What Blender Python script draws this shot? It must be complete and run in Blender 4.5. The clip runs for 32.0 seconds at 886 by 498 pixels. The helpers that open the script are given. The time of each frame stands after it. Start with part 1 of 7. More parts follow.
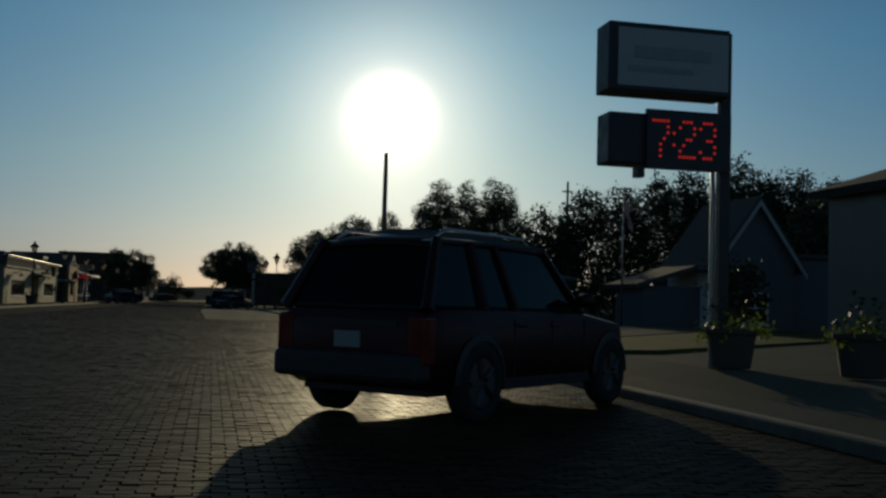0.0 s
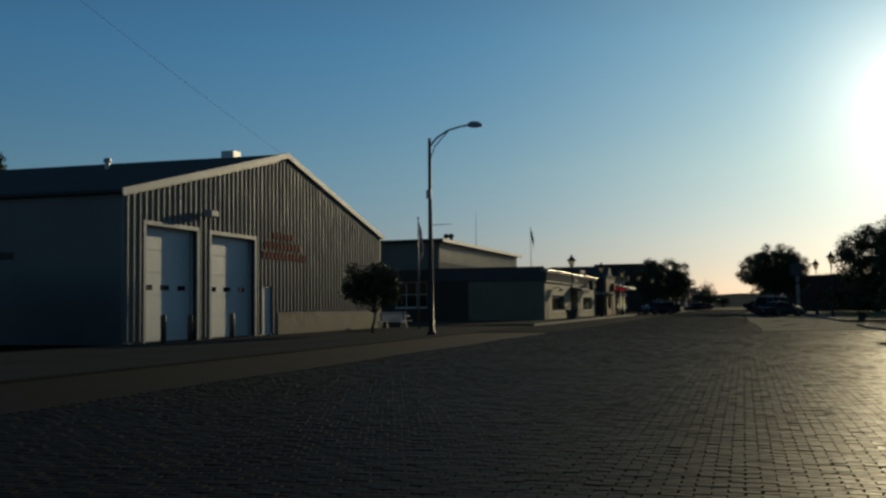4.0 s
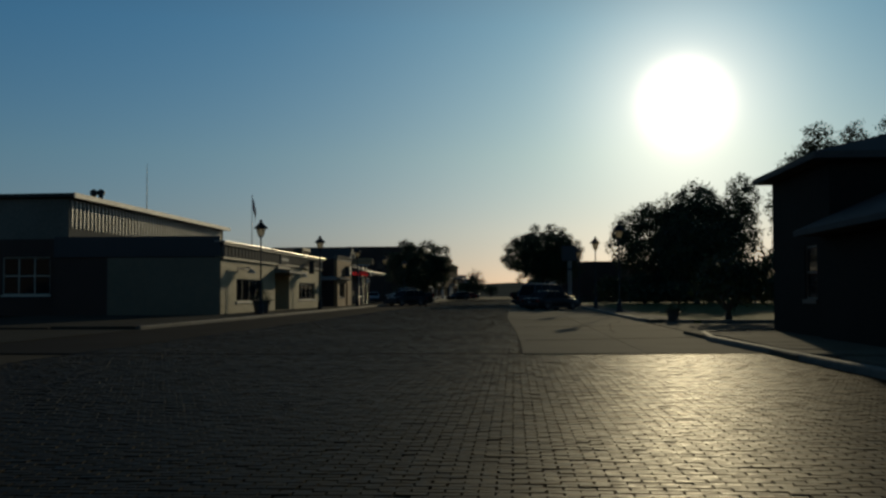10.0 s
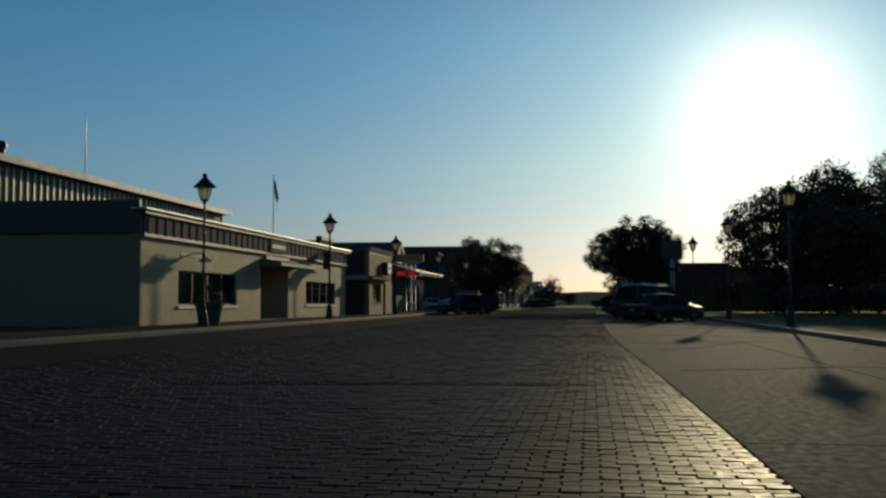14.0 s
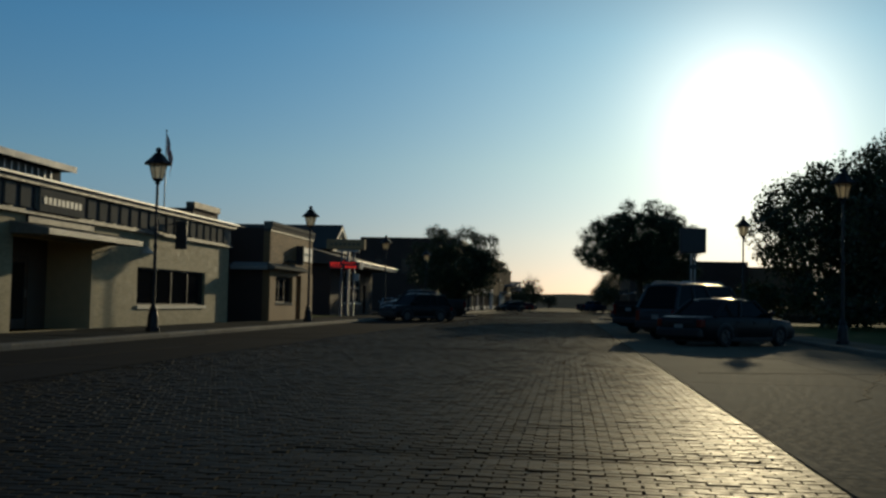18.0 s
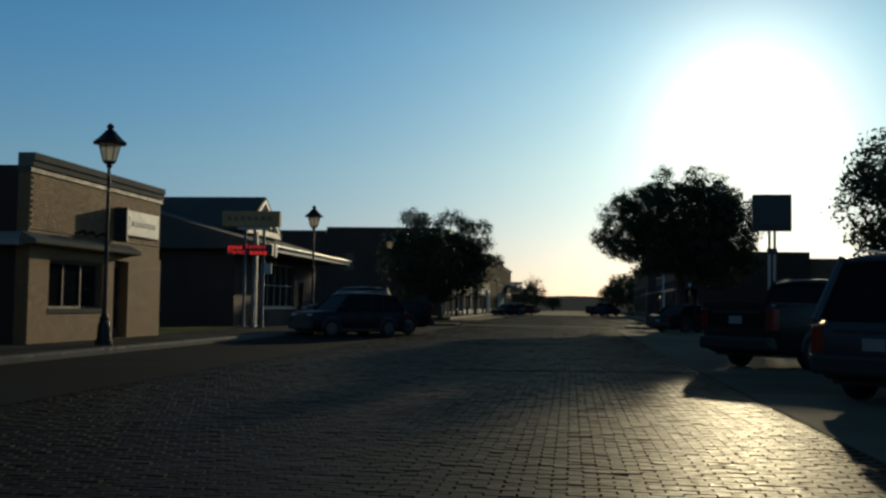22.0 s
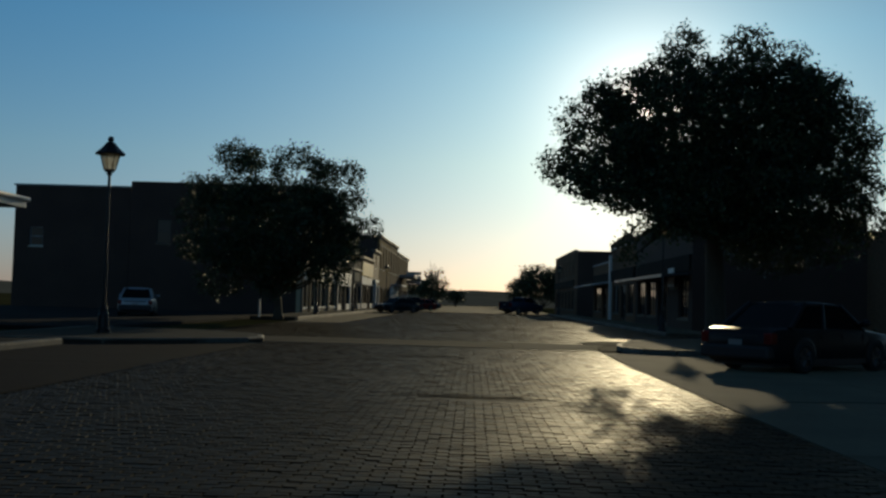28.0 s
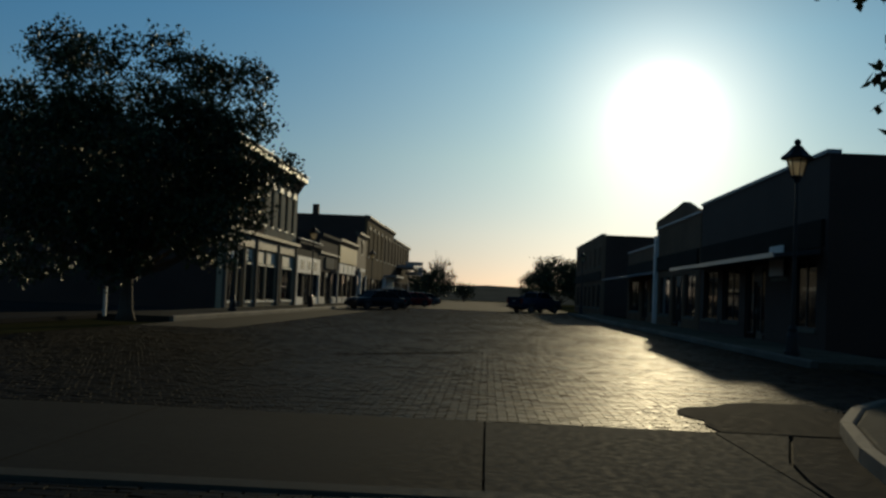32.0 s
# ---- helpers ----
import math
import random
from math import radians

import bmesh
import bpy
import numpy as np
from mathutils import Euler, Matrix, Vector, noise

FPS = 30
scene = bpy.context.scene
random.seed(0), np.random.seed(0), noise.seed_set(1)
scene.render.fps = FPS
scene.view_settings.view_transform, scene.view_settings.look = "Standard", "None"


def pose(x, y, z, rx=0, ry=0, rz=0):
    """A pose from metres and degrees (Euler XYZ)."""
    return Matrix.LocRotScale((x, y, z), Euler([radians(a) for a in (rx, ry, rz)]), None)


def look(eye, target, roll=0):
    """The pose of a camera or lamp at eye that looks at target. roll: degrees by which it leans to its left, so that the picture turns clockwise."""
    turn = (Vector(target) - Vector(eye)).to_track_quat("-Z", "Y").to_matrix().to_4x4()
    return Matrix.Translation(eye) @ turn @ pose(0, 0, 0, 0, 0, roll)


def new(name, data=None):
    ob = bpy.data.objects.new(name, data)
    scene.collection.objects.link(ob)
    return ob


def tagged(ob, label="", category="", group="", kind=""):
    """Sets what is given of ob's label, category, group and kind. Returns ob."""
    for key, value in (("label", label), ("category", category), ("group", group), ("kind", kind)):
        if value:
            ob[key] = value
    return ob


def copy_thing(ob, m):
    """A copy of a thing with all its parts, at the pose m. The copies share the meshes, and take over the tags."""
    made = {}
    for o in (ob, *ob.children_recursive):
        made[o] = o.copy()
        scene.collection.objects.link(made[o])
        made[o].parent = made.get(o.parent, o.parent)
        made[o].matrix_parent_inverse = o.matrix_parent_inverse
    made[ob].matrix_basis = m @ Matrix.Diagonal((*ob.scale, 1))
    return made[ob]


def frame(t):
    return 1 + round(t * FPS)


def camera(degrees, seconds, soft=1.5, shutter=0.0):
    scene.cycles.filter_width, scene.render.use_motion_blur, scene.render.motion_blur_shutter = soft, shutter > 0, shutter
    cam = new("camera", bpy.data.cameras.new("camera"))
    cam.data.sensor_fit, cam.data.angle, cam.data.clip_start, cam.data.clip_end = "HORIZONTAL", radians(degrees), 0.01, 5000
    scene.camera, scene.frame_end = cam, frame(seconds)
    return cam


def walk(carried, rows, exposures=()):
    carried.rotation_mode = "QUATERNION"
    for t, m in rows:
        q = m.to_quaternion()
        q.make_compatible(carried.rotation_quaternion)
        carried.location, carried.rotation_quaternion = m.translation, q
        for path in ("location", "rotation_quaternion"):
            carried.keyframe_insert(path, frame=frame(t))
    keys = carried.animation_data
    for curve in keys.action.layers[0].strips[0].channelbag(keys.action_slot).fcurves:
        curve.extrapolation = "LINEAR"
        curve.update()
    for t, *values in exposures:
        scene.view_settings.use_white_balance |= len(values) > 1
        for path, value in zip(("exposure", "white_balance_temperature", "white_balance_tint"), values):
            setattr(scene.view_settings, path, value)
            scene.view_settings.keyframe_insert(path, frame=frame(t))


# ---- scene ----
cam = camera(46.0, 32.0, 2.6)
PATH = [
    (0, (4.115, 1.217, 1.183), (4.544, 3.167, 1.289), 1.7),
    (0.5, (4.174, 1.646, 1.246), (4.538, 3.611, 1.344), 1.0),
    (1, (4.246, 2.294, 1.236), (4.489, 4.276, 1.336), 0.4),
    (1.5, (4.285, 3.105, 1.254), (4.359, 5.102, 1.35), -0.5),
    (2, (4.156, 4.021, 1.271), (4.048, 6.016, 1.366), -0.7),
    (2.5, (3.926, 4.976, 1.252), (3.638, 6.953, 1.35), -0.8),
    (3, (3.626, 6.003, 1.244), (3.176, 7.949, 1.352), -0.8),
    (3.5, (3.3, 7.31, 1.281), (2.729, 9.223, 1.394), -0.7),
    (5.5, (2.268, 14.808, 1.218), (1.948, 16.78, 1.318), 0.2),
    (6, (2.25, 16.884, 1.27), (2.026, 18.869, 1.368), 0.5),
    (6.5, (2.378, 19.274, 1.318), (2.206, 21.264, 1.416), 0.4),
    (7, (2.557, 21.754, 1.354), (2.417, 23.747, 1.451), 0.5),
    (7.5, (2.704, 24.286, 1.295), (2.589, 26.281, 1.387), 0.6),
    (8, (2.847, 26.849, 1.256), (2.757, 28.845, 1.352), 0.4),
    (8.5, (3.087, 29.478, 1.269), (3.001, 31.474, 1.364), 0.1),
    (9, (3.343, 32.135, 1.314), (3.245, 34.13, 1.407), 0.2),
    (9.5, (3.478, 34.834, 1.319), (3.363, 36.829, 1.409), 0.1),
    (10, (3.617, 37.604, 1.298), (3.482, 39.598, 1.383), -0.2),
    (10.5, (3.644, 40.37, 1.272), (3.49, 42.362, 1.371), -0.1),
    (11, (3.633, 43.197, 1.242), (3.458, 45.187, 1.331), -0.1),
    (11.5, (3.564, 46.218, 1.189), (3.369, 48.206, 1.289), -0.2),
    (12, (3.357, 49.404, 1.16), (3.143, 51.39, 1.257), -0.2),
    (12.5, (3.222, 52.52, 1.161), (2.983, 54.504, 1.255), -0.1),
    (13, (3.04, 55.58, 1.04), (2.784, 57.561, 1.146), 0.1),
    (13.5, (2.848, 58.601, 1.01), (2.578, 60.58, 1.111), 0.0),
    (14, (2.662, 61.7, 1.001), (2.382, 63.678, 1.103), 0.1),
    (14.5, (2.522, 64.57, 0.979), (2.233, 66.546, 1.078), -0.2),
    (16.5, (1.706, 76.432, 1.183), (1.45, 78.412, 1.293), 0.3),
    (17, (1.543, 79.326, 1.211), (1.294, 81.308, 1.318), 0.5),
    (17.5, (1.562, 82.152, 1.173), (1.316, 84.133, 1.279), 1.2),
    (18, (1.44, 84.894, 1.182), (1.2, 86.877, 1.284), 1.2),
    (18.5, (1.231, 87.739, 1.16), (1.005, 89.723, 1.254), 0.7),
    (19, (1.087, 90.767, 1.199), (0.869, 92.753, 1.301), 0.8),
    (19.5, (1.071, 93.939, 1.283), (0.860, 95.926, 1.375), 1.1),
    (20, (1.027, 96.977, 1.269), (0.819, 98.963, 1.383), 1.0),
    (20.5, (0.953, 99.982, 1.260), (0.734, 101.968, 1.362), 0.9),
    (21, (0.862, 102.950, 1.255), (0.636, 104.934, 1.361), 0.8),
    (21.5, (0.748, 105.875, 1.253), (0.514, 107.859, 1.359), 0.8),
    (22, (0.617, 108.768, 1.253), (0.373, 110.750, 1.360), 0.9),
    (22.5, (0.481, 111.650, 1.257), (0.227, 113.631, 1.356), 1.0),
    (23, (0.374, 114.525, 1.265), (0.128, 116.507, 1.367), 1.1),
    (23.5, (0.274, 117.378, 1.276), (0.043, 119.362, 1.379), 1.1),
    (24, (0.166, 120.210, 1.288), (-0.051, 122.195, 1.388), 1.3),
    (24.5, (0.069, 123.036, 1.308), (-0.136, 125.023, 1.407), 1.5),
    (25, (0.021, 125.881, 1.336), (-0.163, 127.870, 1.442), 1.4),
    (25.5, (0.034, 128.751, 1.368), (-0.119, 130.743, 1.460), 1.4),
    (27.5, (-0.25, 140.807, 1.29), (-0.319, 142.803, 1.39), 1.7),
    (28, (-0.23, 143.237, 1.287), (-0.289, 145.233, 1.386), 1.6),
    (28.5, (-0.125, 145.833, 1.281), (-0.189, 147.83, 1.381), 1.5),
    (29, (0.056, 148.652, 1.25), (-0.025, 150.648, 1.35), 1.8),
    (29.5, (0.24, 151.412, 1.236), (0.143, 153.407, 1.346), 1.8),
    (30, (0.379, 154.174, 1.251), (0.273, 156.168, 1.363), 1.7),
    (30.5, (0.484, 156.983, 1.252), (0.376, 158.978, 1.349), 1.7),
    (31, (0.692, 159.902, 1.255), (0.584, 161.897, 1.355), 1.6),
    (31.5, (0.835, 162.935, 1.287), (0.737, 164.93, 1.38), 2.3),
    (32, (0.988, 166.001, 1.296), (0.899, 167.997, 1.384), 2.4),
]
walk(cam, [(t, look(eye, target, roll)) for t, eye, target, roll in PATH], [(0, -1.7, 6700, 0), (1, -1.8, 6700, 0), (2, -1.95, 6700, 0), (3, -1.55, 6700, 0), (6, -1.2, 6700, 0), (8, -1.7, 6700, 0), (9, -1.7, 6700, 0), (11, -1.6, 6700, 0), (14, -1.15, 6700, 0), (17, -1.15, 6700, 0), (20, -1.15, 6700, 0), (22, -0.95, 6700, 0), (23, -0.85, 6700, 0), (25, -0.8, 6700, 0), (28, -1.1, 6700, 0), (30, -1.13, 6700, 0), (32, -1.4, 6700, 0)])


# ---- world, sun, exposure ----
SUN_AZ, SUN_EL = 9.3, 10.1          # degrees to the right of +y, and above the road
sun_way = Vector((math.sin(radians(SUN_AZ)) * math.cos(radians(SUN_EL)), math.cos(radians(SUN_AZ)) * math.cos(radians(SUN_EL)), math.sin(radians(SUN_EL))))


def build_world():
    w = bpy.data.worlds.new("sky")
    scene.world = w
    w.use_nodes = True
    nt = w.node_tree
    nt.nodes.clear()
    out = nt.nodes.new("ShaderNodeOutputWorld")
    bg = nt.nodes.new("ShaderNodeBackground")
    sky = nt.nodes.new("ShaderNodeTexSky")
    sky.sky_type = "NISHITA"
    sky.sun_disc = False
    sky.sun_elevation = radians(SUN_EL)
    sky.sun_rotation = radians(SUN_AZ)
    sky.air_density, sky.dust_density, sky.ozone_density = 1.0, 0.5, 1.6
    sky.altitude = 300
    bg.inputs["Strength"].default_value = SKY
    # evening haze: paler along the horizon, a deeper blue above
    co = nt.nodes.new("ShaderNodeTexCoord")
    sep = nt.nodes.new("ShaderNodeSeparateXYZ")
    ramp = nt.nodes.new("ShaderNodeValToRGB")
    el = ramp.color_ramp.elements
    for at, tone in HAZE[2:]:
        el.new(at)
    for e, (at, tone) in zip(el, HAZE):
        e.position, e.color = at, (*tone, 1)
    tint = nt.nodes.new("ShaderNodeVectorMath")
    tint.operation = "MULTIPLY"
    boost = nt.nodes.new("ShaderNodeVectorMath")
    boost.operation = "SCALE"
    boost.inputs["Scale"].default_value = 2.1
    nt.links.new(co.outputs["Generated"], sep.inputs[0])
    nt.links.new(sep.outputs["Z"], ramp.inputs[0])
    nt.links.new(sky.outputs[0], tint.inputs[0])
    nt.links.new(ramp.outputs[0], tint.inputs[1])
    nt.links.new(tint.outputs[0], boost.inputs[0])
    nt.links.new(boost.outputs[0], bg.inputs["Color"])
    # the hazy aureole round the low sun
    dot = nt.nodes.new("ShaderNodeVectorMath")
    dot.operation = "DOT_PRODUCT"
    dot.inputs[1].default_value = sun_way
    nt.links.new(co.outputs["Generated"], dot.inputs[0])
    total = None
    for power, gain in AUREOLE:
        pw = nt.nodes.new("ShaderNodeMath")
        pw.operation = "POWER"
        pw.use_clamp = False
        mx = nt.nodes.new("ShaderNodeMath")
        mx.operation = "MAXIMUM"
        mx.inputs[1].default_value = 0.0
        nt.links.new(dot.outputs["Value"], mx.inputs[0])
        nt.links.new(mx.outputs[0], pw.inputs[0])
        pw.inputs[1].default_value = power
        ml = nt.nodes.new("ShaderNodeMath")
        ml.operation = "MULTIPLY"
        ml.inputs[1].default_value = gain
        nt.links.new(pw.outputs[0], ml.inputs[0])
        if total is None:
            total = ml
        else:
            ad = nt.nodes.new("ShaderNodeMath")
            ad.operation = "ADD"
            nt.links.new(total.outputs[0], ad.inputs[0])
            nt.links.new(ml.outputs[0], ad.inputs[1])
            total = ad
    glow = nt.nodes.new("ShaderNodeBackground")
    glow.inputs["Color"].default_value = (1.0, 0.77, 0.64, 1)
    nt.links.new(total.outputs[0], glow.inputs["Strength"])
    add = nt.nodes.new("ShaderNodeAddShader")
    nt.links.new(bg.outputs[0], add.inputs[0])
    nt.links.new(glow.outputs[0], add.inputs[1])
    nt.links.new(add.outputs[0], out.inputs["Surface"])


SKY = 0.10
HAZE = ((0.0, (0.285, 0.325, 0.69)), (0.06, (0.35, 0.432, 0.71)), (0.13, (0.352, 0.512, 0.725)), (0.25, (0.275, 0.546, 0.81)), (0.45, (0.21, 0.36, 0.50)), (1.0, (0.20, 0.23, 0.25)))
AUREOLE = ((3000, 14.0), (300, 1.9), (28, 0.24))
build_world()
sun_data = bpy.data.lights.new("sun", "SUN")
sun_data.energy, sun_data.angle, sun_data.color = 4.2, radians(0.55), (1.0, 0.80, 0.52)
sun = new("sun", sun_data)
sun.matrix_world = look((0, 0, 60), Vector((0, 0, 60)) - sun_way)


# ---- materials ----
def mat(name, base, rough=0.8, metal=0.0, vary=0.12, grain=6.0, blot=0.35, bump=0.25, bump_scale=40.0, stretch=(1, 1, 1), obj_vary=0.0, island=0.0, spec=0.5):
    """A surface with large blotches, fine grain and a fine relief."""
    m = bpy.data.materials.new(name)
    m.use_nodes = True
    nt = m.node_tree
    p = nt.nodes["Principled BSDF"]
    p.inputs["Metallic"].default_value = metal
    p.inputs["Specular IOR Level"].default_value = spec
    co = nt.nodes.new("ShaderNodeTexCoord")
    mp = nt.nodes.new("ShaderNodeMapping")
    mp.inputs["Scale"].default_value = stretch
    geo = nt.nodes.new("ShaderNodeNewGeometry")
    nt.links.new(geo.outputs["Position"], mp.inputs["Vector"])
    big = nt.nodes.new("ShaderNodeTexNoise")
    big.inputs["Scale"].default_value = blot
    big.inputs["Detail"].default_value = 4
    fine = nt.nodes.new("ShaderNodeTexNoise")
    fine.inputs["Scale"].default_value = grain
    fine.inputs["Detail"].default_value = 5
    for n in (big, fine):
        nt.links.new(mp.outputs[0], n.inputs["Vector"])
    add = nt.nodes.new("ShaderNodeMath")
    add.operation = "ADD"
    nt.links.new(big.outputs["Fac"], add.inputs[0])
    nt.links.new(fine.outputs["Fac"], add.inputs[1])
    last = add
    for gain, socket in ((obj_vary, "object"), (island, "island")):
        if gain:
            src = nt.nodes.new("ShaderNodeObjectInfo") if socket == "object" else geo
            k = nt.nodes.new("ShaderNodeMath")
            k.operation = "MULTIPLY_ADD"
            k.inputs[1].default_value = gain / max(vary, 0.01)
            k2 = nt.nodes.new("ShaderNodeMath")
            k2.operation = "SUBTRACT"
            k2.inputs[1].default_value = 0.5 * gain / max(vary, 0.01)
            nt.links.new(src.outputs["Random" if socket == "object" else "Random Per Island"], k.inputs[0])
            nt.links.new(last.outputs[0], k.inputs[2])
            nt.links.new(k.outputs[0], k2.inputs[0])
            last = k2
    rng = nt.nodes.new("ShaderNodeMapRange")
    rng.inputs["From Min"].default_value, rng.inputs["From Max"].default_value = 0.55, 1.45
    rng.inputs["To Min"].default_value, rng.inputs["To Max"].default_value = 1 - 2 * vary, 1 + 2 * vary
    rng.clamp = False
    nt.links.new(last.outputs[0], rng.inputs["Value"])
    mul = nt.nodes.new("ShaderNodeVectorMath")
    mul.operation = "SCALE"
    mul.inputs[0].default_value = base
    nt.links.new(rng.outputs[0], mul.inputs["Scale"])
    nt.links.new(mul.outputs[0], p.inputs["Base Color"])
    rr = nt.nodes.new("ShaderNodeMapRange")
    rr.inputs["From Min"].default_value, rr.inputs["From Max"].default_value = 0.3, 0.7
    rr.inputs["To Min"].default_value, rr.inputs["To Max"].default_value = max(rough - 0.1, 0.02), min(rough + 0.1, 1)
    nt.links.new(fine.outputs["Fac"], rr.inputs["Value"])
    nt.links.new(rr.outputs[0], p.inputs["Roughness"])
    if bump:
        b = nt.nodes.new("ShaderNodeBump")
        b.inputs["Strength"].default_value = bump
        b.inputs["Distance"].default_value = 0.01
        bn = nt.nodes.new("ShaderNodeTexNoise")
        bn.inputs["Scale"].default_value = bump_scale
        bn.inputs["Detail"].default_value = 3
        nt.links.new(mp.outputs[0], bn.inputs["Vector"])
        nt.links.new(bn.outputs["Fac"], b.inputs["Height"])
        nt.links.new(b.outputs[0], p.inputs["Normal"])
    return m


def glass_mat(name, tint, rough=0.05):
    """Dark glazing with a room behind it that is too dim to see."""
    m = bpy.data.materials.new(name)
    m.use_nodes = True
    p = m.node_tree.nodes["Principled BSDF"]
    p.inputs["Base Color"].default_value = (*tint, 1)
    p.inputs["Roughness"].default_value = rough
    p.inputs["IOR"].default_value = 1.36
    return m


def glow_mat(name, colour, strength):
    m = bpy.data.materials.new(name)
    m.use_nodes = True
    p = m.node_tree.nodes["Principled BSDF"]
    p.inputs["Base Color"].default_value = (*colour, 1)
    p.inputs["Emission Color"].default_value = (*colour, 1)
    p.inputs["Emission Strength"].default_value = strength
    return m


def leaf_mat(name, base, through_light=0.12):
    m = mat(name, base, 0.55, vary=0.2, grain=1.5, blot=0.4, bump=0, island=0.35)
    nt = m.node_tree
    p = nt.nodes["Principled BSDF"]
    tr = nt.nodes.new("ShaderNodeBsdfTranslucent")
    tr.inputs["Color"].default_value = (min(base[0] * 1.6, 0.9), min(base[1] * 1.7, 0.9), base[2] * 0.8, 1)
    mix = nt.nodes.new("ShaderNodeMixShader")
    mix.inputs[0].default_value = through_light
    out = [n for n in nt.nodes if n.type == "OUTPUT_MATERIAL"][0]
    nt.links.new(p.outputs[0], mix.inputs[1])
    nt.links.new(tr.outputs[0], mix.inputs[2])
    nt.links.new(mix.outputs[0], out.inputs["Surface"])
    return m



def clear_pane(m):
    """Lets light straight through a thin frosted pane."""
    nt = m.node_tree
    mix = [n for n in nt.nodes if n.type == "MIX_SHADER"][0]
    out = [n for n in nt.nodes if n.type == "OUTPUT_MATERIAL"][0]
    see = nt.nodes.new("ShaderNodeBsdfTransparent")
    see.inputs["Color"].default_value = (0.93, 0.90, 0.84, 1)
    both = nt.nodes.new("ShaderNodeMixShader")
    both.inputs[0].default_value = 0.62
    nt.links.new(mix.outputs[0], both.inputs[1])
    nt.links.new(see.outputs[0], both.inputs[2])
    nt.links.new(both.outputs[0], out.inputs["Surface"])


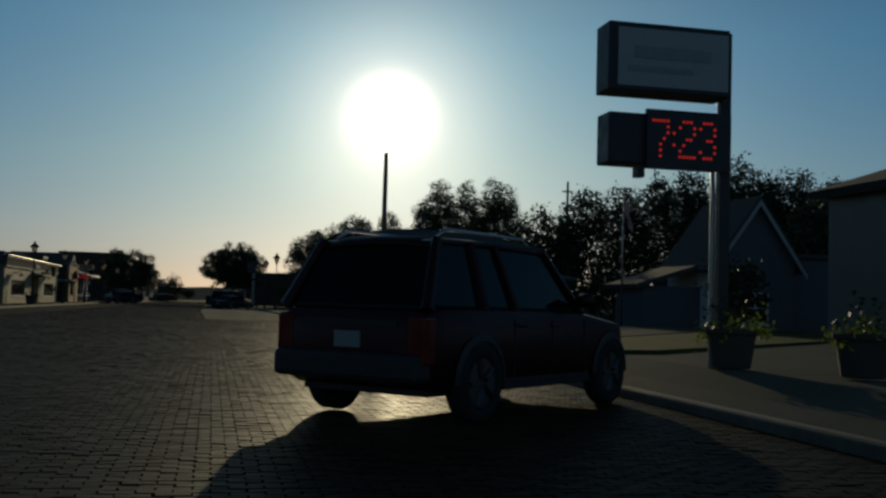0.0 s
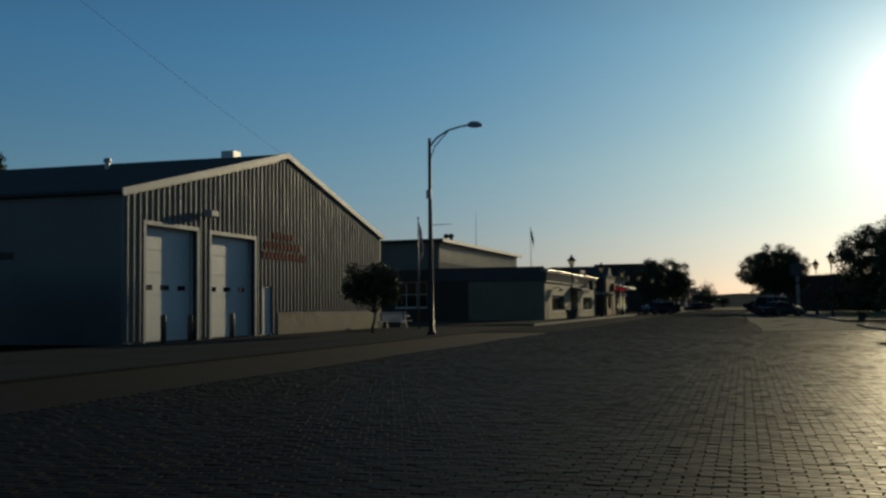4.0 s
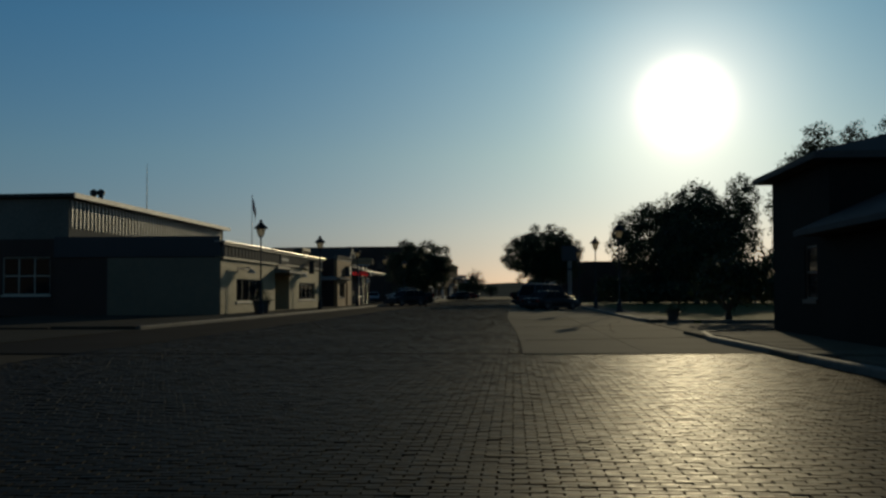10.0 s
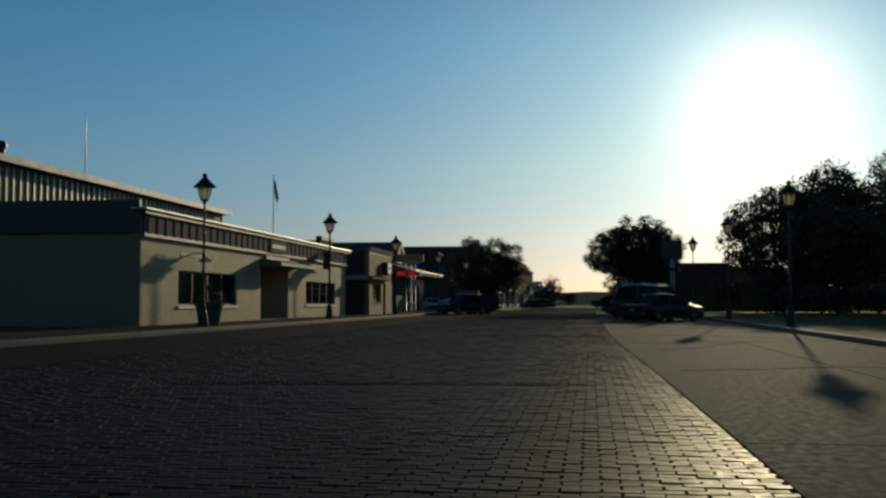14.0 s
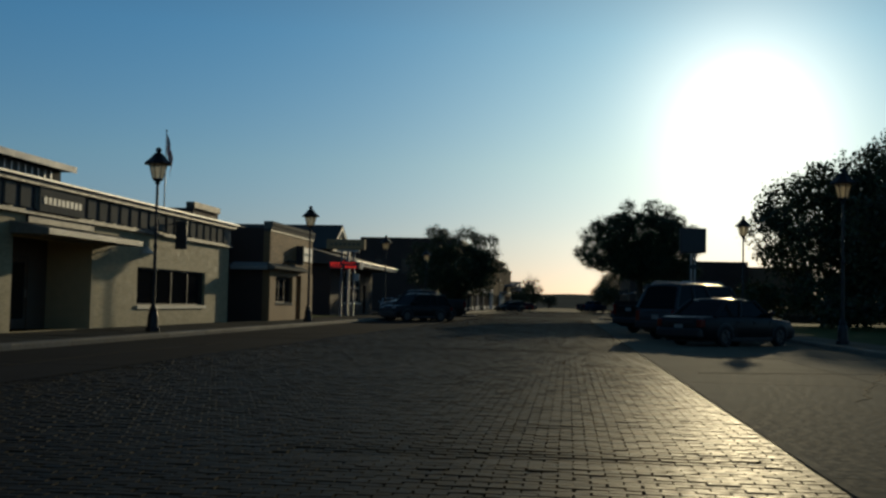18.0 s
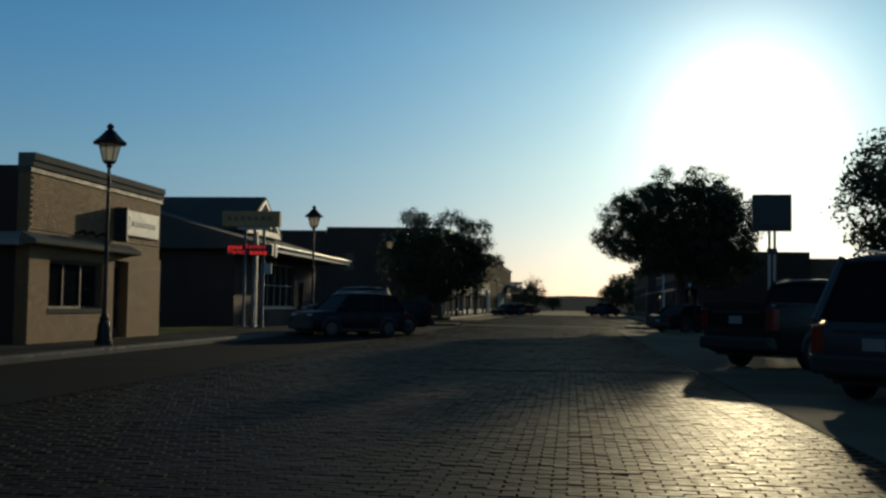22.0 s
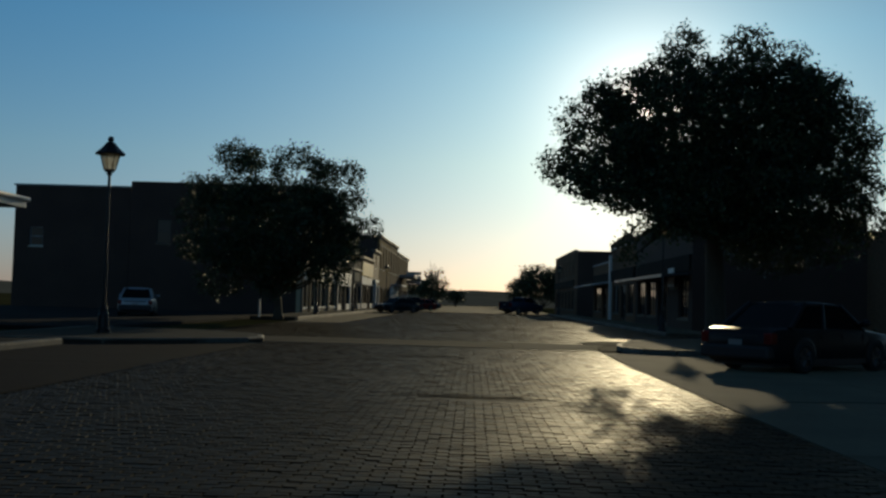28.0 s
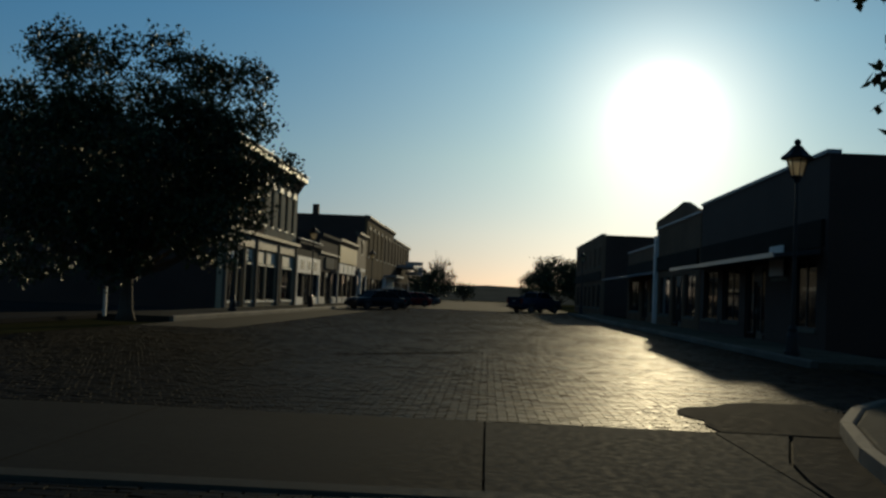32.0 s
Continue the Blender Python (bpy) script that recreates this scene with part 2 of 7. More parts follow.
M = {
    "paver": mat("paver brick", (0.050, 0.029, 0.0145), 0.53, spec=0.12, vary=0.22, grain=9, blot=0.3, bump=0.35, bump_scale=60, island=0.22, obj_vary=0.12),
    "bed": mat("sand and dirt joint", (0.035, 0.029, 0.022), 0.97, spec=0.05, grain=20),
    "concrete": mat("weathered concrete", (0.15, 0.132, 0.097), 0.88, spec=0.1, vary=0.13, grain=11, blot=0.7, bump=0.06, bump_scale=50, obj_vary=0.06),
    # darker concrete for the left-hand paving and the crossing strip
    "walk": mat("darker pavement concrete", (0.075, 0.067, 0.052), 0.9, spec=0.08, vary=0.16, grain=11, blot=0.5, bump=0.08, bump_scale=50, obj_vary=0.1),
    "house_dark": mat("dark brown boards", (0.028, 0.024, 0.02), 0.9, spec=0.1, vary=0.15, bump=0.1),
    # shade on the white house, put into the board colour
    "shade_blue": mat("pale boards with painted shade", (0.13, 0.145, 0.155), 0.8, spec=0.2, vary=0.1, bump=0.1),
    "asphalt": mat("worn asphalt", (0.04, 0.038, 0.036), 0.9, spec=0.1, vary=0.2, grain=8, blot=0.2, bump=0.5, bump_scale=70),
    "curb": mat("kerb concrete", (0.20, 0.185, 0.155), 0.8, spec=0.15, vary=0.18, grain=6, blot=0.6, obj_vary=0.08),
    "grass": mat("lawn", (0.075, 0.10, 0.03), 0.9, spec=0.05, vary=0.25, grain=12, blot=0.4, bump=0.8, bump_scale=80),
    "earth": mat("dry ground and grass", (0.055, 0.055, 0.026), 0.95, spec=0.0, vary=0.25, grain=0.8, blot=0.02, bump=0.5, bump_scale=20),
    "metal_siding": mat("galvanised ribbed siding", (0.17, 0.165, 0.15), 0.55, 0.3, vary=0.1, grain=3, blot=0.3, bump=0.1, stretch=(1, 1, 0.2)),
    "dark_siding": mat("brown ribbed siding", (0.13, 0.12, 0.11), 0.5, 0.2, vary=0.1),
    "roof_metal": mat("weathered roof sheet", (0.06, 0.056, 0.052), 0.8, 0.0, vary=0.15, spec=0.2),
    "roof_tar": mat("tarred roof", (0.07, 0.068, 0.065), 0.9),
    "shingle": mat("dark shingles", (0.085, 0.078, 0.07), 0.85, vary=0.2, grain=10, bump=0.6),
    "cream": mat("cream painted brick", (0.43, 0.355, 0.20), 0.7, vary=0.08, grain=4, blot=0.35, bump=0.3, bump_scale=25, island=0.05),
    "tan_wall": mat("tan rendered block", (0.20, 0.165, 0.11), 0.8, vary=0.1, grain=4, bump=0.3),
    "dark_brick": mat("dark red brick", (0.07, 0.042, 0.032), 0.85, vary=0.18, grain=9, bump=0.5, bump_scale=30, island=0.12),
    "tan_brick": mat("ochre brick", (0.33, 0.19, 0.085), 0.8, vary=0.14, grain=9, bump=0.45, bump_scale=30, island=0.12, obj_vary=0.12),
    "pale_brick": mat("buff brick", (0.55, 0.46, 0.31), 0.8, vary=0.12, grain=8, bump=0.4, bump_scale=30),
    "brown_brick": mat("brown brick", (0.25, 0.16, 0.105), 0.82, vary=0.15, grain=8, bump=0.4, bump_scale=30),
    "row_ochre": mat("sooty ochre brick", (0.20, 0.128, 0.066), 0.85, spec=0.2, vary=0.16, grain=8, bump=0.4, bump_scale=30),
    "row_brown": mat("sooty brown brick", (0.115, 0.078, 0.055), 0.85, spec=0.2, vary=0.16, grain=8, bump=0.4, bump_scale=30),
    "slate": mat("slate grey boards", (0.068, 0.068, 0.066), 0.75, spec=0.25, vary=0.12, grain=5, bump=0.12),
    "white": mat("white paint", (0.78, 0.77, 0.73), 0.55, vary=0.05, grain=5, bump=0.08),
    "cream_trim": mat("cream trim paint", (0.62, 0.58, 0.47), 0.55, vary=0.07, bump=0.08),
    "grey_paint": mat("grey paint", (0.34, 0.35, 0.36), 0.55, vary=0.07, bump=0.1),
    "blue_paint": mat("blue grey paint", (0.22, 0.29, 0.34), 0.55, vary=0.08, bump=0.1),
    "brown_paint": mat("brown paint", (0.12, 0.085, 0.06), 0.6, vary=0.1, bump=0.1),
    "dark_paint": mat("dark paint", (0.035, 0.035, 0.038), 0.5, vary=0.1, bump=0.1),
    "iron": mat("black cast iron", (0.028, 0.028, 0.03), 0.42, 0.4, vary=0.15, bump=0.15),
    "steel": mat("galvanised steel", (0.33, 0.33, 0.33), 0.4, 0.8, vary=0.08, bump=0.05),
    "chrome": mat("chrome", (0.7, 0.7, 0.7), 0.12, 1.0, vary=0.03, bump=0),
    "wood": mat("weathered wood", (0.20, 0.14, 0.09), 0.85, vary=0.2, grain=12, bump=0.4, stretch=(1, 1, 0.15)),
    "sign_wood": mat("carved brown sign board", (0.44, 0.26, 0.12), 0.7, vary=0.15, grain=7, bump=0.2),
    "sign_face": mat("milky sign face", (0.45, 0.44, 0.41), 0.4, vary=0.06, bump=0.03),
    "bark": mat("bark", (0.09, 0.07, 0.05), 0.95, vary=0.25, grain=14, bump=0.9, bump_scale=25, stretch=(1, 1, 0.25)),
    "leaf": leaf_mat("summer leaves", (0.034, 0.050, 0.018), 0.03),
    "leaf_b": leaf_mat("olive leaves", (0.046, 0.056, 0.021), 0.04),
    "leaf_y": leaf_mat("lime leaves", (0.25, 0.30, 0.04)),
    "needle": leaf_mat("spruce needles", (0.02, 0.035, 0.02)),
    "red": mat("red paint", (0.42, 0.03, 0.025), 0.5, vary=0.08, bump=0.05),
    "navy": mat("navy cloth", (0.03, 0.04, 0.12), 0.85, vary=0.1, bump=0.1),
    "cloth_white": mat("white cloth", (0.7, 0.7, 0.68), 0.85, vary=0.05, bump=0.1),
    "cloth_red": mat("red cloth", (0.40, 0.04, 0.04), 0.85, vary=0.08, bump=0.1),
    "tyre": mat("tyre rubber", (0.022, 0.022, 0.022), 0.8, vary=0.1),
    "rim": mat("alloy rim", (0.14, 0.14, 0.145), 0.35, 0.8, vary=0.05, bump=0),
    "plastic": mat("black plastic", (0.03, 0.03, 0.032), 0.5, vary=0.08, bump=0.05),
    "lamp_red": mat("red lens", (0.16, 0.012, 0.012), 0.15, vary=0.05, bump=0),
    "lamp_clear": mat("clear lens", (0.6, 0.6, 0.6), 0.1, vary=0.03, bump=0),
    "plate": mat("plate", (0.28, 0.28, 0.27), 0.4, vary=0.05, bump=0),
    "terracotta": mat("dark planter", (0.07, 0.06, 0.05), 0.8, vary=0.15),
    "hill": mat("wooded hills", (0.045, 0.052, 0.04), 0.95, spec=0.0, vary=0.3, grain=0.05, blot=0.01, bump=0),
    "sign_red": mat("dark red letters", (0.17, 0.02, 0.02), 0.8, spec=0.1, vary=0.08, bump=0.05),
    "led": glow_mat("red diode", (1.0, 0.04, 0.03), 0.8),
    "lantern_glass": leaf_mat("frosted lantern glass", (0.62, 0.58, 0.46), 0.65),
    "panel_grey": mat("weathered grey panel", (0.22, 0.205, 0.17), 0.7, vary=0.15, grain=7, bump=0.1),
    "ochre_paint": mat("ochre sign paint", (0.50, 0.34, 0.10), 0.6, vary=0.12, bump=0.1),
}
M["lantern_glass"].node_tree.nodes["Translucent BSDF"].inputs["Color"].default_value = (0.80, 0.76, 0.68, 1)
clear_pane(M["lantern_glass"])
for k in ("paver", "concrete"):
    M[k].node_tree.nodes["Principled BSDF"].inputs["Specular Tint"].default_value = (1.0, 0.84, 0.6, 1)
# the hills glow faintly, which paints distance haze over them
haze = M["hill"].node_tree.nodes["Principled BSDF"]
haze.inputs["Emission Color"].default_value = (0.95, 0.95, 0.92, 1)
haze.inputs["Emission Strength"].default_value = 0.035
for k in ("paver", "concrete", "walk", "asphalt", "bed", "curb"):
    M[k].node_tree.nodes["Principled BSDF"].inputs["Diffuse Roughness"].default_value = 1.0


def matte(m, share):
    """Dust and wear: a share of the surface has no gloss at all."""
    nt = m.node_tree
    p = nt.nodes["Principled BSDF"]
    out = [n for n in nt.nodes if n.type == "OUTPUT_MATERIAL"][0]
    dull = nt.nodes.new("ShaderNodeBsdfDiffuse")
    dull.inputs["Roughness"].default_value = 1.0
    nt.links.new(p.inputs["Base Color"].links[0].from_socket, dull.inputs["Color"])
    nt.links.new(p.inputs["Normal"].links[0].from_socket, dull.inputs["Normal"])
    mix = nt.nodes.new("ShaderNodeMixShader")
    mix.inputs[0].default_value = share
    nt.links.new(p.outputs[0], mix.inputs[1])
    nt.links.new(dull.outputs[0], mix.inputs[2])
    nt.links.new(mix.outputs[0], out.inputs["Surface"])


matte(M["paver"], 0.5)
matte(M["concrete"], 0.45)
matte(M["walk"], 0.5)
matte(M["asphalt"], 0.6)
for k in ("row_ochre", "row_brown", "slate", "pale_brick", "brown_brick", "panel_grey"):
    M[k].node_tree.nodes["Principled BSDF"].inputs["Specular IOR Level"].default_value = 0.08
    matte(M[k], 0.6)
GLASS = glass_mat("window glass", (0.012, 0.014, 0.016))
CAR_GLASS = glass_mat("car glass", (0.008, 0.009, 0.01), 0.06)
CAR_GLASS.node_tree.nodes["Principled BSDF"].inputs["Specular IOR Level"].default_value = 0.22


def car_paint(name, base, metal=0.3):
    m = mat(name, base, 0.45, metal, vary=0.08, grain=30, bump=0, spec=0.3)
    m.node_tree.nodes["Principled BSDF"].inputs["Coat Weight"].default_value = 0.12
    m.node_tree.nodes["Principled BSDF"].inputs["Coat Roughness"].default_value = 0.18
    return m


PAINT = {
    "black": car_paint("black car paint", (0.015, 0.015, 0.018)),
    "maroon": car_paint("dark maroon car paint", (0.05, 0.012, 0.014)),
    "grey": car_paint("dark grey car paint", (0.06, 0.063, 0.07)),
    "blue": car_paint("dark blue car paint", (0.02, 0.035, 0.07)),
    "silver": car_paint("silver car paint", (0.42, 0.44, 0.46), 0.6),
    "red": car_paint("red car paint", (0.22, 0.02, 0.02)),
}


# ---- mesh helpers ----
class Mesh:
    """Collects vertices and faces of one mesh."""

    def __init__(self):
        self.v, self.f = [], []

    def add(self, verts, faces):
        n = len(self.v)
        self.v += [tuple(p) for p in verts]
        self.f += [tuple(i + n for i in f) for f in faces]
        return self

    def box(self, x0, x1, y0, y1, z0, z1):
        return self.add([(x, y, z) for z in (z0, z1) for y in (y0, y1) for x in (x0, x1)],
                        [(0, 2, 3, 1), (4, 5, 7, 6), (0, 1, 5, 4), (1, 3, 7, 5), (3, 2, 6, 7), (2, 0, 4, 6)])

    def prism(self, poly, way, a, b):
        """poly in the plane across way ('x': (y, z), 'y': (x, z), 'z': (x, y)), from a to b."""
        put = {"x": lambda p, c: (c, p[0], p[1]), "y": lambda p, c: (p[0], c, p[1]), "z": lambda p, c: (p[0], p[1], c)}[way]
        n = len(poly)
        return self.add([put(p, a) for p in poly] + [put(p, b) for p in poly],
                        [tuple(range(n))[::-1], tuple(range(n, 2 * n))] + [(i, (i + 1) % n, n + (i + 1) % n, n + i) for i in range(n)])

    def tube(self, points, radii, n=8, cap=True):
        """A round tube along points."""
        points = [Vector(p) for p in points]
        rings = []
        for i, p in enumerate(points):
            d = (points[min(i + 1, len(points) - 1)] - points[max(i - 1, 0)]).normalized()
            u = d.cross(Vector((0.3, 0.9, 0.2)) if abs(d.z) > 0.9 else Vector((0, 0, 1))).normalized()
            w = d.cross(u)
            rings.append([p + radii[i] * (math.cos(2 * math.pi * k / n) * u + math.sin(2 * math.pi * k / n) * w) for k in range(n)])
        faces = [(i * n + k, i * n + (k + 1) % n, (i + 1) * n + (k + 1) % n, (i + 1) * n + k) for i in range(len(rings) - 1) for k in range(n)]
        if cap:
            faces += [tuple(range(n))[::-1], tuple((len(rings) - 1) * n + k for k in range(n))]
        return self.add([q for r in rings for q in r], faces)

    def lathe(self, profile, n=16, centre=(0, 0, 0), turn=0.0):
        """profile: (radius, z) from bottom to top, round the z axis."""
        cx, cy, cz = centre
        ring = lambda r, z: [(cx + r * math.cos(2 * math.pi * (k + turn) / n), cy + r * math.sin(2 * math.pi * (k + turn) / n), cz + z) for k in range(n)]  # noqa: E731
        rows = len(profile)
        faces = [(i * n + k, i * n + (k + 1) % n, (i + 1) * n + (k + 1) % n, (i + 1) * n + k) for i in range(rows - 1) for k in range(n)]
        faces += [tuple(range(n))[::-1], tuple((rows - 1) * n + k for k in range(n))]
        return self.add([q for r, z in profile for q in ring(max(r, 0.001), z)], faces)

    def data(self, name, material, smooth=False):
        me = bpy.data.meshes.new(name)
        me.from_pydata(self.v, [], self.f)
        if name.endswith("wall") or name in ("window", "transom", "lower_facing", "transom_band"):
            bm = bmesh.new()
            bm.from_mesh(me)
            bmesh.ops.remove_doubles(bm, verts=bm.verts, dist=0.0005)
            bm.to_mesh(me)
            bm.free()
        me.materials.append(material)
        if smooth:
            me.polygons.foreach_set("use_smooth", [True] * len(me.polygons))
        me.update()
        return me


def B(*a):
    return Mesh().box(*a)


def thing(name, place, label, category, group="", rz=0.0, kind=""):
    e = new(name)
    e.matrix_world = pose(*place, 0, 0, rz)
    return tagged(e, label, category, group, kind)


def part(name, mesh, material, parent, label="", smooth=False, place=None, soft=0.0):
    """One mesh under a thing or a part, in its thing's own coordinates."""
    ob = new(name, mesh if isinstance(mesh, bpy.types.Mesh) else mesh.data(name, material, smooth))
    ob.parent = parent
    if place is not None:
        ob.matrix_local = place
    if soft:
        bv = ob.modifiers.new("bevel", "BEVEL")
        bv.width, bv.segments, bv.limit_method = soft, 2, "ANGLE"
        bv.harden_normals = False
    if label:
        tagged(ob, label)
    return ob


def solid(name, mesh, material, label, category, kind="structure", smooth=False):
    return tagged(new(name, mesh.data(name, material, smooth)), label, category, "", kind)


def wpart(name, mesh, material, parent, label="", smooth=False, soft=0.0):
    """A part whose mesh is given in world coordinates, under an unturned thing or a part of one."""
    place = Matrix.Translation(-parent.matrix_basis.translation) if parent.type == "EMPTY" else Matrix.Identity(4)
    return part(name, mesh, material, parent, label, smooth, place, soft)


def wall(axis, face, back, a0, a1, z0, z1, holes=(), mesh=None):
    """A wall from face to back with openings (a0, a1, z0, z1) through it. axis 'x': it runs along y."""
    m = mesh or Mesh()
    aa = sorted({a0, a1, *[v for h in holes for v in h[:2] if a0 < v < a1]})
    zz = sorted({z0, z1, *[v for h in holes for v in h[2:] if z0 < v < z1]})
    lo, hi = min(face, back), max(face, back)
    for i in range(len(aa) - 1):
        run = None
        for k in range(len(zz) - 1):
            ca, cz = (aa[i] + aa[i + 1]) / 2, (zz[k] + zz[k + 1]) / 2
            free = not any(h[0] < ca < h[1] and h[2] < cz < h[3] for h in holes)
            if free:
                run = (run[0] if run else zz[k], zz[k + 1])
            if run and (not free or k == len(zz) - 2):
                if axis == "x":
                    m.box(lo, hi, aa[i], aa[i + 1], run[0], run[1])
                else:
                    m.box(aa[i], aa[i + 1], lo, hi, run[0], run[1])
                run = None
    return m


def pbox(axis, f0, f1, a0, a1, z0, z1, mesh=None):
    m = mesh or Mesh()
    lo, hi = min(f0, f1), max(f0, f1)
    return m.box(lo, hi, a0, a1, z0, z1) if axis == "x" else m.box(a0, a1, lo, hi, z0, z1)


def window(parent, axis, face, inward, a0, a1, z0, z1, cols=1, rows=1, frame="white", sill=None, set_back=0.1, fw=0.06, name="window", label=""):
    """A framed window: frame with each pane and the sill under it."""
    f0, f1 = face + inward * set_back, face + inward * (set_back + 0.07)
    holes = []
    for i in range(cols):
        for k in range(rows):
            b0, b1 = a0 + (a1 - a0) * i / cols + (fw if i == 0 else fw / 2), a0 + (a1 - a0) * (i + 1) / cols - (fw if i == cols - 1 else fw / 2)
            c0, c1 = z0 + (z1 - z0) * k / rows + (fw if k == 0 else fw / 2), z0 + (z1 - z0) * (k + 1) / rows - (fw if k == rows - 1 else fw / 2)
            holes.append((b0, b1, c0, c1))
    m = wall(axis, f0, f1, a0, a1, z0, z1, holes)
    w = wpart(name, m, M[frame], parent, label)
    for i in range(cols):
        for k in range(rows):
            b0, b1 = a0 + (a1 - a0) * i / cols + fw / 2, a0 + (a1 - a0) * (i + 1) / cols - fw / 2
            c0, c1 = z0 + (z1 - z0) * k / rows + fw / 2, z0 + (z1 - z0) * (k + 1) / rows - fw / 2
            wpart("pane", pbox(axis, f0 + inward * 0.03, f0 + inward * 0.045, b0, b1, c0, c1), GLASS, w)
    if sill:
        wpart("sill", pbox(axis, face - inward * 0.07, face + inward * set_back, a0 - 0.06, a1 + 0.06, z0 - 0.12, z0), M[sill], w)
    return w


def door(parent, axis, face, inward, a0, a1, z0, z1, material="brown_paint", set_back=0.2, glazed=True, name="door", label=""):
    f0, f1 = face + inward * set_back, face + inward * (set_back + 0.05)
    m = Mesh()
    if glazed:
        wall(axis, f0, f1, a0, a1, z0, z1, [(a0 + 0.13, a1 - 0.13, z0 + 0.3, z1 - 0.16)], m)
    else:
        pbox(axis, f0, f1, a0, a1, z0, z1, m)
    d = wpart(name, m, M[material], parent, label)
    if glazed:
        wpart("pane", pbox(axis, f0 + inward * 0.015, f0 + inward * 0.03, a0 + 0.13, a1 - 0.13, z0 + 0.3, z1 - 0.16), GLASS, d)
    h = a1 - 0.09
    wpart("handle", pbox(axis, f0 - inward * 0.05, f0 - inward * 0.012, h - 0.015, h + 0.015, z0 + 0.95, z0 + 1.2), M["steel"], d)
    return d


def block(parent, x0, x1, y0, y1, h, material, front, holes=(), th=0.3, roof="roof_tar", side_material=None, side_holes=()):
    """Four walls and a roof. front: 'x1' or 'x0', the side towards the street, with openings (y0, y1, z0, z1)."""
    fx, bx = (x1, x0) if front == "x1" else (x0, x1)
    inn = -1 if front == "x1" else 1
    sm = M[side_material or material]
    wpart("front_wall", wall("x", fx, fx + inn * th, y0, y1, 0, h, holes), M[material], parent)
    wpart("back_wall", wall("x", bx, bx - inn * th, y0, y1, 0, h), sm, parent)
    a, b = min(fx + inn * th, bx - inn * th), max(fx + inn * th, bx - inn * th)
    wpart("side_wall", wall("y", y0, y0 + th, a, b, 0, h, side_holes), sm, parent)
    wpart("side_wall", wall("y", y1 - th, y1, a, b, 0, h), sm, parent)
    wpart("roof", B(min(x0, x1) + th, max(x0, x1) - th, y0 + th, y1 - th, h - 0.55, h - 0.4), M[roof], parent)


# ---- ground, road, pavements ----
m = Mesh()
steps = [-2500, -600, -200, -60, 0, 60, 200, 600, 2500]
ys = [-400, -60, 120, 420, 700, 1100, 1500, 2200, 3200]
zz = lambda x, y: -0.09 - max(0, y - 420) * 0.004  # noqa: E731
m.add([(x, y, zz(x, y)) for y in ys for x in steps], [(j * 9 + i, j * 9 + i + 1, (j + 1) * 9 + i + 1, (j + 1) * 9 + i) for j in range(8) for i in range(8)])
solid("ground", m, M["earth"], "dry grassy ground that runs out to the horizon", "ground")

EDGE_Y, EDGE_X = (60, 66, 75, 92, 110, 165, 172), (3.78, 3.76, 3.62, 3.25, 3.22, 3.1, 3.3)


def lane_edge(y):
    """Where the bricks end and the concrete parking lane begins."""
    return np.interp(y, EDGE_Y, EDGE_X)


road = thing("road", (0, 90, 0), "old brick-paved main street with concrete parking lanes", "road", kind="structure")
wpart("bed", B(-10, 10, -30, 430, -0.085, -0.03), M["bed"], road, "sandy bed between the bricks")
for y0, y1 in ((60.2, 171.3),):
    n = round((y1 - y0) / 4.6)
    for k in range(n):
        a, b = y0 + (y1 - y0) * k / n, y0 + (y1 - y0) * (k + 1) / n
        wpart("slab", Mesh().prism([(lane_edge(a) + 0.02, a + 0.008), (6.45, a + 0.008), (6.45, b - 0.008), (lane_edge(b) + 0.02, b - 0.008)], "z", -0.03, -0.002 + 0.004 * random.random()), M["concrete"], road)
        wpart("slab", B(6.47, 9.3, a + 0.008, b - 0.008, -0.03, -0.002 + 0.004 * random.random()), M["concrete"], road)
        wpart("slab", B(-10.0, -6.0, a + 0.008, b - 0.008, -0.03, -0.002 + 0.004 * random.random()), M["asphalt"], road)
for a, b in ((-9.9, -6.0), (-5.98, -2.4), (-2.38, 1.0), (1.02, 3.35)):
    wpart("gutter_slab", B(a, b, 173.0, 176.9, -0.03, 0.006), M["walk"], road, "smooth concrete crossing strip")
wpart("gutter_slab", Mesh().prism([(3.37, 173.0), (3.45, 174.1), (3.58, 175.0), (4.12, 176.9), (3.37, 176.9)], "z", -0.03, 0.006), M["walk"], road, "smooth concrete crossing strip")
wpart("apron", Mesh().prism([(3.42, 172.75), (8.9, 172.75), (8.9, 176.88), (4.16, 176.88), (3.62, 175.0), (3.49, 174.1)], "z", -0.03, 0.002), M["asphalt"], road, "dark asphalt apron at the corner")
wpart("gutter_edge", B(-9.9, 3.35, 172.72, 172.98, -0.03, 0.012), M["concrete"], road)

